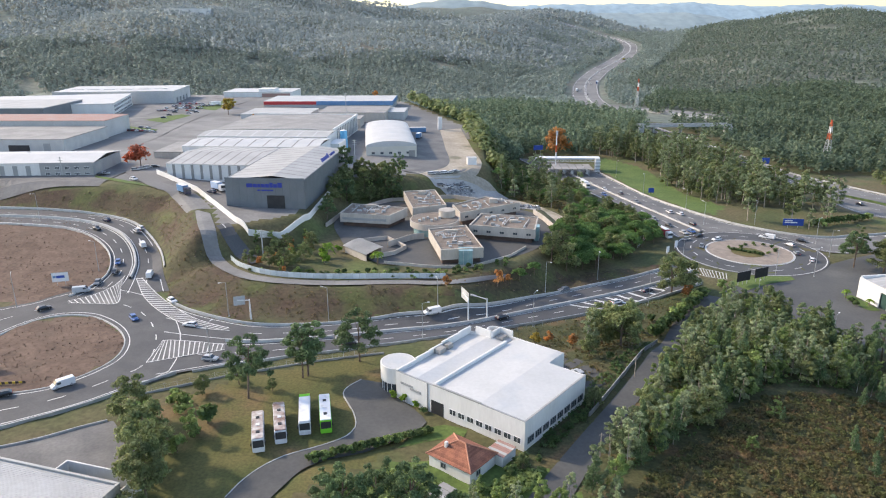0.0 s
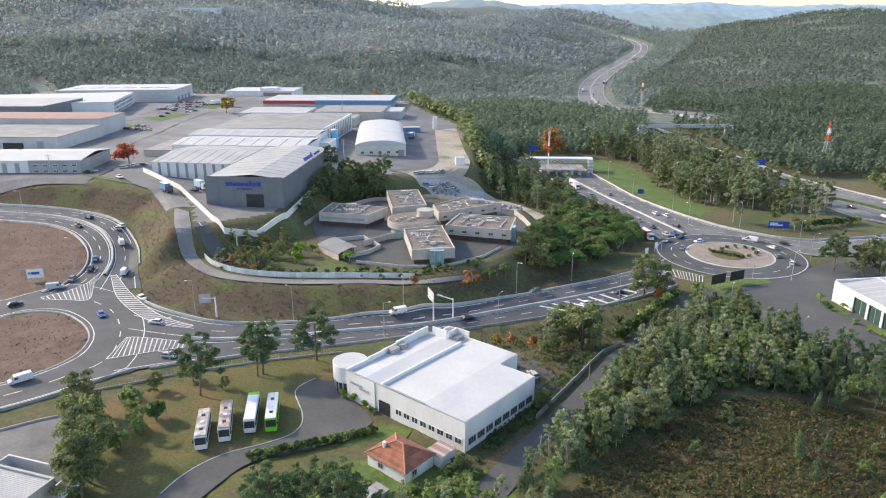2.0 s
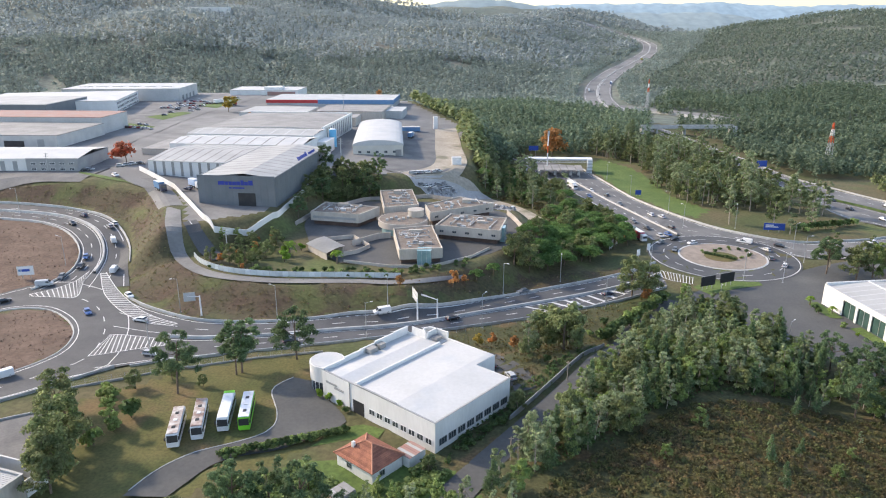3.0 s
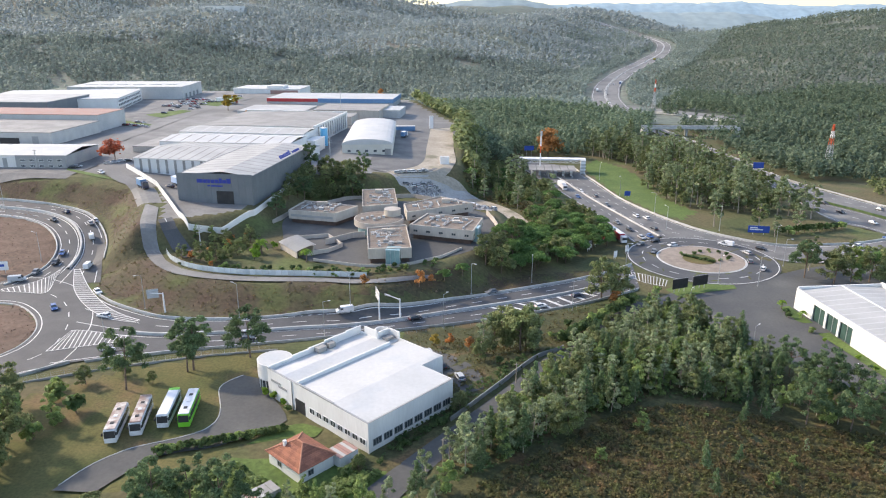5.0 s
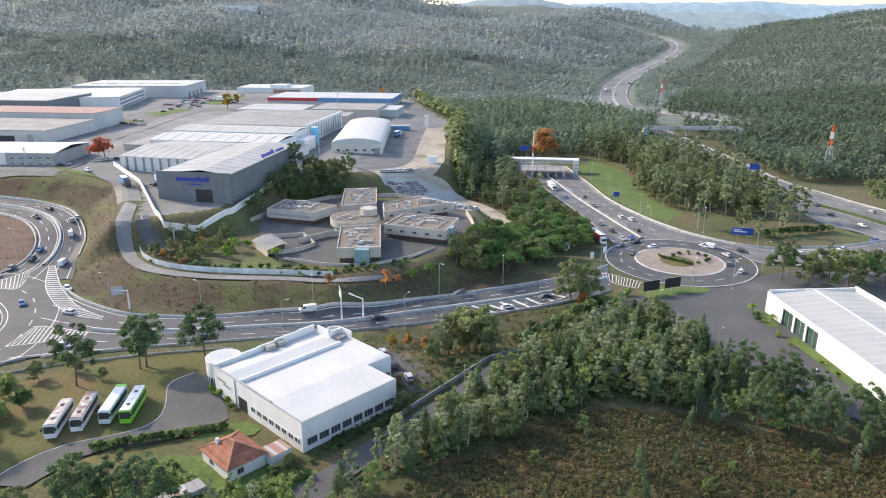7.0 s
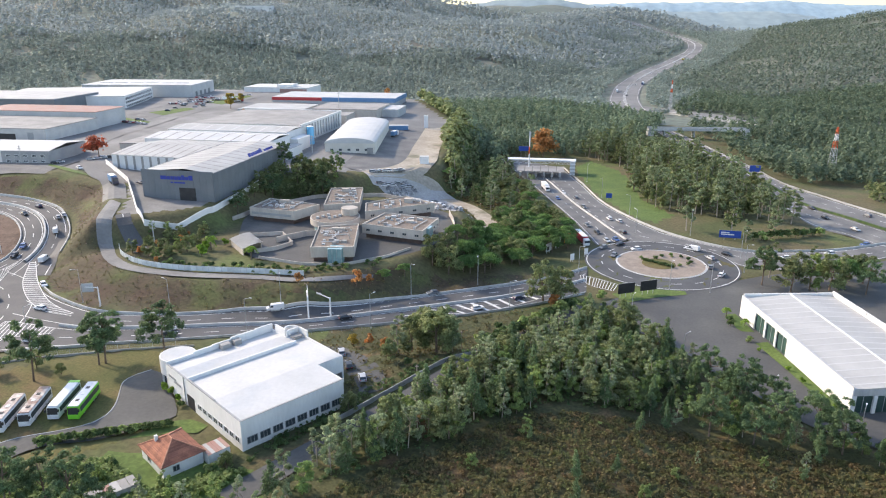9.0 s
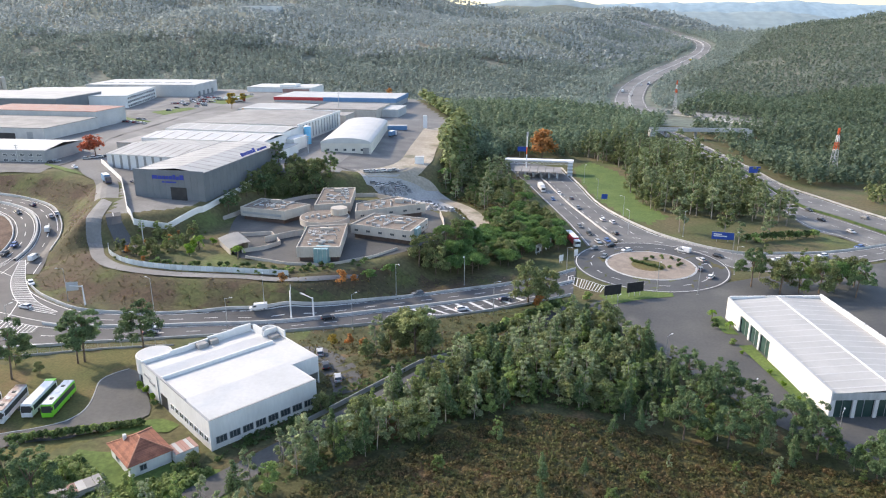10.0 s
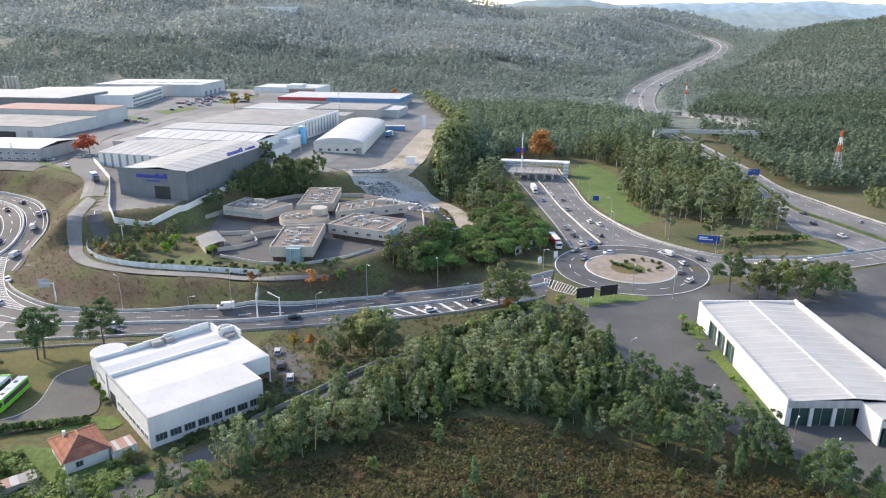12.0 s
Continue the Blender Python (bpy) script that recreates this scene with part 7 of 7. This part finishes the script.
def lattice_mast(x, y, h, base, label):
    t = thing("lattice_mast", label, "mast", at(x, y, 20))
    n = 7
    for k in range(n):
        z0, z1 = h * k / n, h * (k + 1) / n
        r0, r1 = base * (1 - .85 * k / n), base * (1 - .85 * (k + 1) / n)
        bm = bmesh.new()
        for i in range(4):
            a, b = math.pi / 4 + i * math.pi / 2, math.pi / 4 + (i + 1) * math.pi / 2
            A, B = (r0 * math.cos(a), r0 * math.sin(a), z0), (r1 * math.cos(a), r1 * math.sin(a), z1)
            C, D = (r0 * math.cos(b), r0 * math.sin(b), z0), (r1 * math.cos(b), r1 * math.sin(b), z1)
            rod(bm, A, B, .16, .16, 4)
            rod(bm, A, D, .09, .09, 4)
            rod(bm, C, B, .09, .09, 4)
            rod(bm, B, D, .1, .1, 4)
        part("section", bm, (STEEL, STEEL, STEEL, STEEL, ORANGE_RED, WHITE_PAINT, ORANGE_RED)[k], t)


lattice_mast(281, 502, 33, 3.2, "steel lattice mast with orange and white top")
lattice_mast(241, 867, 34, 2.4, "distant lattice mast with orange and white top")
t = thing("antenna_mast", "slim red and white antenna mast with panels", "mast", at(78, 455))
for k in range(6):
    bm = bmesh.new()
    rod(bm, (0, 0, -.5 + k * 4.6), (0, 0, 4.1 + k * 4.6), .4, .38, 10)
    part("section", bm, WHITE_PAINT if k != 3 else ORANGE_RED, t)
for k in range(3):
    a = k * math.tau / 3
    part("antenna", boxed(.5 * math.cos(a) - .3, .5 * math.cos(a) + .3, .5 * math.sin(a) - .3, .5 * math.sin(a) + .3, 24.5, 27.4), GREY_ROOF, t)
for x, y, h in ((-70, 545, 22), (-178, 330, 9), (-205, 352, 8), (-62.5, 245, 9), (-46, 395, 10)):
    t = thing("concrete_pole", "slim concrete power pole with crossarms", "utility pole", at(x, y), "concrete poles")
    bm = bmesh.new()
    rod(bm, (0, 0, -.5), (0, 0, h), .28, .16, 6)
    part("pole", bm, BARRIER, t)
    for k in range(3):
        part("crossarm", boxed(-1.2, 1.2, -.08, .08, h - .6 - k * 1.2, h - .4 - k * 1.2), BARRIER, t)


# ---- vehicles ----
PAINTS = [mat("car_" + n, c, None, 1, .3, .0, spec=.6) for n, c in (("white", (.72, .72, .72)), ("grey", (.16, .17, .18)), ("black", (.02, .02, .023)), ("silver", (.45, .46, .47)), ("blue", (.03, .1, .3)), ("red", (.3, .02, .02)), ("dark_blue", (.02, .03, .07)))]
NAMES = ("white", "grey", "black", "silver", "blue", "red", "dark blue")
TYRE = mat("tyre", (.02, .02, .02), None, 1, .9)


def profile(bm, pts, w, tuck=0.0):
    """A body from its side view, x ahead, with the upper part drawn in."""
    zs = [p[1] for p in pts]
    z0, z1 = min(zs), max(zs)
    n = len(pts)
    sides = [[bm.verts.new((x, s * (w / 2 - tuck * max(0, (z - z0) / (z1 - z0) - .45)), z)) for x, z in pts] for s in (-1, 1)]
    bm.faces.new(sides[0])
    bm.faces.new(sides[1][::-1])
    for i in range(n):
        bm.faces.new((sides[0][i], sides[1][i], sides[1][(i + 1) % n], sides[0][(i + 1) % n]))


def wheels(t, xs, w, r):
    for x in xs:
        for s in (-1, 1):
            bm = bmesh.new()
            rod(bm, (x, s * (w / 2 - .22), r), (x, s * (w / 2 + .01), r), r, r, 12)
            e = part("wheel", bm, TYRE, t)
            bm = bmesh.new()
            rod(bm, (x, s * (w / 2 + .0), r), (x, s * (w / 2 + .025), r), r * .6, r * .6, 8)
            part("rim", bm, STEEL, e)


def car(i):
    t = thing("car", NAMES[i] + " passenger car on asphalt", "car", AWAY, "cars")
    bm = bmesh.new()
    profile(bm, [(-2.1, .3), (2.1, .3), (2.15, .6), (1.9, .82), (1.0, .92), (-2.0, .95), (-2.15, .7)], 1.78)
    bmesh.ops.bevel(bm, geom=bm.edges[:], offset=.06, segments=1, affect="EDGES")
    part("body", bm, PAINTS[i], t)
    bm = bmesh.new()
    profile(bm, [(-2.0, .94), (1.05, .9), (.35, 1.38), (-1.5, 1.4)], 1.66, .5)
    part("cabin_glass", bm, GLASS, t)
    bm = bmesh.new()
    profile(bm, [(-1.55, 1.4), (.36, 1.38), (.25, 1.47), (-1.4, 1.47)], 1.36)
    part("roof", bm, PAINTS[i], t)
    for s in (-1, 1):
        part("headlight", boxed(2.1, 2.17, s * .6 - .2, s * .6 + .2, .6, .75), WHITE_PAINT, t)
        part("tail_light", boxed(-2.18, -2.1, s * .62 - .18, s * .62 + .18, .68, .86), RED, t)
    wheels(t, (-1.3, 1.3), 1.76, .32)
    return t


def van(i):
    t = thing("van", NAMES[i] + " delivery van on asphalt", "van", AWAY, "vans")
    bm = bmesh.new()
    profile(bm, [(-2.7, .35), (2.7, .35), (2.75, .95), (1.9, 1.2), (1.25, 2.1), (-2.6, 2.2), (-2.75, 1.9)], 1.95, .25)
    bmesh.ops.bevel(bm, geom=bm.edges[:], offset=.07, segments=1, affect="EDGES")
    part("body", bm, PAINTS[i], t)
    for s in (-1, 1):
        part("side_window", boxed(.6, 1.5, s * .93 - .05, s * .93 + .05, 1.25, 1.8), GLASS, t)
    bm = bmesh.new()
    f = [bm.verts.new(p) for p in ((1.92, -.85, 1.26), (1.92, .85, 1.26), (1.36, .78, 2.02), (1.36, -.78, 2.02))]
    bm.faces.new(f)
    part("windscreen", bm, GLASS, t).location = (.05, 0, .03)
    wheels(t, (-1.7, 1.7), 1.9, .36)
    return t


car_kinds, van_kinds = [car(i) for i in range(7)], [van(0), van(3)]
used_cars = set()


def park(proto, x, y, turn, dz=.12):
    m = pose(x, y, gz(x, y) + dz, 0, 0, turn)
    if proto.name in used_cars:
        return copy_thing(proto, m)
    used_cars.add(proto.name)
    proto.matrix_basis = m
    return proto


pickc = random.Random(4)
order = [2, 3, 1, 4, 2, 1, 0, 2, 1, 0, 0, 4, 2, 3, 2, 1, 2, 6, 0, 1, 0, 3, 1, 0, 2, 4, 0, 1]
for i, (kind, x, y, h) in enumerate(TRAFFIC):
    park(van_kinds[i % 7 == 6] if kind == "v" else car_kinds[order[i % len(order)]], x, y, h)
for i, (x, y, h) in enumerate(PARKED):
    park(car_kinds[pickc.choice((0, 0, 1, 2, 3, 3, 5, 6))], x, y, h + pickc.uniform(-6, 6))
for r in range(4):
    for k in range(11):
        if pickc.random() < .75:
            park(car_kinds[pickc.choice((0, 0, 1, 2, 3, 3, 5))], -232 + k * 3.0, 590 + r * 17 + pickc.uniform(-.5, .5), 90 + pickc.uniform(-4, 4))
for r in range(7):
    for k in range(9):
        x, y = -2 + r * 5.4 + k * 3.0 * .55, 356 - r * 6.5 + k * 2.6 * .5
        if pickc.random() < .92:
            park(car_kinds[pickc.choice((0, 0, 0, 3, 3, 1, 3))], x + pickc.uniform(-.6, .6), y + pickc.uniform(-.6, .6), 35 + pickc.uniform(-25, 25))
for k in range(24):
    park(car_kinds[pickc.choice((0, 0, 3, 3, 1))], 44 + pickc.uniform(-9, 9), 322 + pickc.uniform(-8, 8), pickc.uniform(0, 360))
for x, y in ((30, 166), (35, 160), (26, 174)):
    park(car_kinds[(2, 0, 3)[int(x) % 3]], x + 3, y - 1, 110)


def bus(x, y, turn, L, roof_mat, side_mat, front_mat, label, units):
    t = thing("coach", label, "coach", pose(x, y, gz(x, y) + .05, 0, 0, turn), "parked coaches")
    w, h = 2.55, 3.35
    bm = bmesh.new()
    profile(bm, [(-L / 2, .35), (L / 2 - .1, .35), (L / 2, 1.3), (L / 2 - .35, h - .15), (-L / 2 + .1, h - .15)], w)
    bmesh.ops.bevel(bm, geom=bm.edges[:], offset=.1, segments=2, affect="EDGES")
    part("body", bm, side_mat, t)
    part("roof", boxed(-L / 2 + .15, L / 2 - .5, -w / 2 + .08, w / 2 - .08, h - .2, h + .02, bevel=.08), roof_mat, t)
    for s in (-1, 1):
        b = part("window_band", boxed(-L / 2 + .5, L / 2 - 1.0, s * (w / 2 + .004) - .02, s * (w / 2 + .004) + .02, 1.55, 2.75), GLASS, t)
        for k in range(6):
            u = -L / 2 + 2 + k * (L - 3.5) / 6
            part("pillar", boxed(u, u + .1, s * (w / 2 + .03) - .012, s * (w / 2 + .03) + .012, 1.55, 2.75), BLACK, b)
        part("mirror", boxed(L / 2 - .1, L / 2 + .35, s * (w / 2 + .15) - .12, s * (w / 2 + .15) + .12, 2.2, 2.8), BLACK, t)
        part("headlight", boxed(L / 2 - .12, L / 2 + .03, s * .85 - .25, s * .85 + .25, .75, 1.0), WHITE_PAINT, t)
    bm = bmesh.new()
    f = [bm.verts.new(p) for p in ((L / 2 + .02, -1.12, 1.45), (L / 2 + .02, 1.12, 1.45), (L / 2 - .26, 1.1, 2.95), (L / 2 - .26, -1.1, 2.95))]
    bm.faces.new(f)
    part("windscreen", bm, DARK, t)
    part("bumper", boxed(L / 2 - .3, L / 2 + .06, -1.2, 1.2, .3, 1.2, bevel=.06), front_mat, t)
    for k in range(units):
        u = L / 2 - 3 - k * 2.9
        part("roof_hatch", boxed(u - .45, u + .45, -.4, .4, h, h + .14, bevel=.03), (DARK, WHITE_PAINT)[k % 2], t)
    wheels(t, (-L / 2 + 2.6, -L / 2 + 3.9, L / 2 - 2.7), 2.5, .5)


head = lambda fx, fy, rx, ry: (math.degrees(math.atan2(fy - ry, fx - rx)))
bus(-36.2, 131.2, head(-34.9, 125.8, -37.9, 137.7), 12, RUST_STAIN, BUS_WHITE, BUS_WHITE, "old white coach with rust-stained roof on the lawn", 3)
bus(-32.3, 134.6, head(-30.5, 128.1, -34.3, 142.9), 12.6, RUST_STAIN, BUS_WHITE, BUS_WHITE, "old white coach with brown stained roof on the lawn", 3)
bus(-27.4, 137.9, head(-26.2, 132, -28.6, 145), 12.2, BUS_WHITE, BUS_WHITE, BUS_WHITE, "plain white coach with green tail on the lawn", 0)
bus(-22.9, 138.4, head(-21.9, 133.4, -24, 144.3), 12, BUS_WHITE, GREEN_PAINT, GREEN_PAINT, "bright green coach with white and dark roof", 3)
tail = part("tail_panel", boxed(-6.25, -5.2, -1.2, 1.2, 3.2, 3.42), GREEN_PAINT, bpy.data.objects["coach.002"])


def lorry(x, y, turn, L, box_mat, cab, label):
    t = thing("lorry", label, "lorry", pose(x, y, gz(x, y) + .12, 0, 0, turn), "lorries")
    part("cargo_box", boxed(-L / 2, L / 2 - 2.6, -1.25, 1.25, 1.1, 3.9, bevel=.04), box_mat, t)
    part("box_top", boxed(-L / 2 + .02, L / 2 - 2.62, -1.2, 1.2, 3.9, 3.96), BUS_WHITE, t)
    part("cab", boxed(L / 2 - 2.3, L / 2, -1.22, 1.22, .6, 3.3, bevel=.12), cab, t)
    part("windscreen", boxed(L / 2 - .02, L / 2 + .03, -1.1, 1.1, 1.8, 2.8), GLASS, t)
    part("chassis", boxed(-L / 2, L / 2 - 1, -.9, .9, .6, 1.05), BLACK, t)
    wheels(t, (-L / 2 + 1.5, -L / 2 + 2.8, L / 2 - 3.6, L / 2 - 1.2), 2.4, .5)


lorry(101.5, 300, -75, 14, mat("red_curtain", (.42, .05, .07), (.36, .05, .07), .4, .6), WHITE_PAINT, "red curtain-sided articulated lorry with white cab")
lorry(-108, 296, -45, 8.5, BLUE, PAINTS[6], "dark blue box lorry on the estate road")
lorry(-96, 305, -40, 8, mat("pale_blue_box", (.4, .55, .75), (.5, .6, .75), .4, .5), BUS_WHITE, "white and blue box lorry in the yard")
lorry(-196, 628, 60, 11, BUS_WHITE, PAINTS[0], "white lorry parked on the far estate")
lorry(-180, 612, 60, 11, BUS_WHITE, PAINTS[5], "white lorry with red cab on the far estate")
lorry(199, 1040, 81, 15, BUS_WHITE, PAINTS[0], "white articulated lorry on the distant motorway")
lorry(247, 1130, 256, 15, BUS_WHITE, PAINTS[4], "white articulated lorry on the distant motorway")
lorry(372, 1470, 65, 15, mat("yellow_curtain", (.5, .4, .06), (.45, .36, .06), .4, .6), PAINTS[0], "yellow curtain-sided lorry on the distant motorway")
lorry(88, 408, -79, 12, BUS_WHITE, PAINTS[0], "white box lorry coming from the toll station")
lorry(-12, 470, 80, 9, BLUE, PAINTS[0], "blue container lorry at the edge of the lot")
for x, y, w, d, h, m in ((20, 388, 5, 4, 4, WHITE_PAINT), (-24, 420, 6, 8, 3, BLUE), (-24, 405, 5, 4, 4.5, WHITE_PAINT), (-22, 432, 5, 12, 3, GREY_ROOF), (-16, 500, 16, 5, 3, BLUE), (2, 520, 3, 3, 9, WHITE_PAINT)):
    t = thing("container", "boxy storage container at the edge of the lot", "container", at(x, y, 8), "storage containers")
    part("box", boxed(-w / 2, w / 2, -d / 2, d / 2, -.1, h, bevel=.05), m, t)
    part("lid", boxed(-w / 2 - .05, w / 2 + .05, -d / 2 - .05, d / 2 + .05, h, h + .1), GREY_ROOF, t)
    for k in range(5):
        part("rib", boxed(-w / 2 + (k + .5) * w / 5 - .06, -w / 2 + (k + .5) * w / 5 + .06, -d / 2 - .06, -d / 2 - .002, 0, h), m, t)
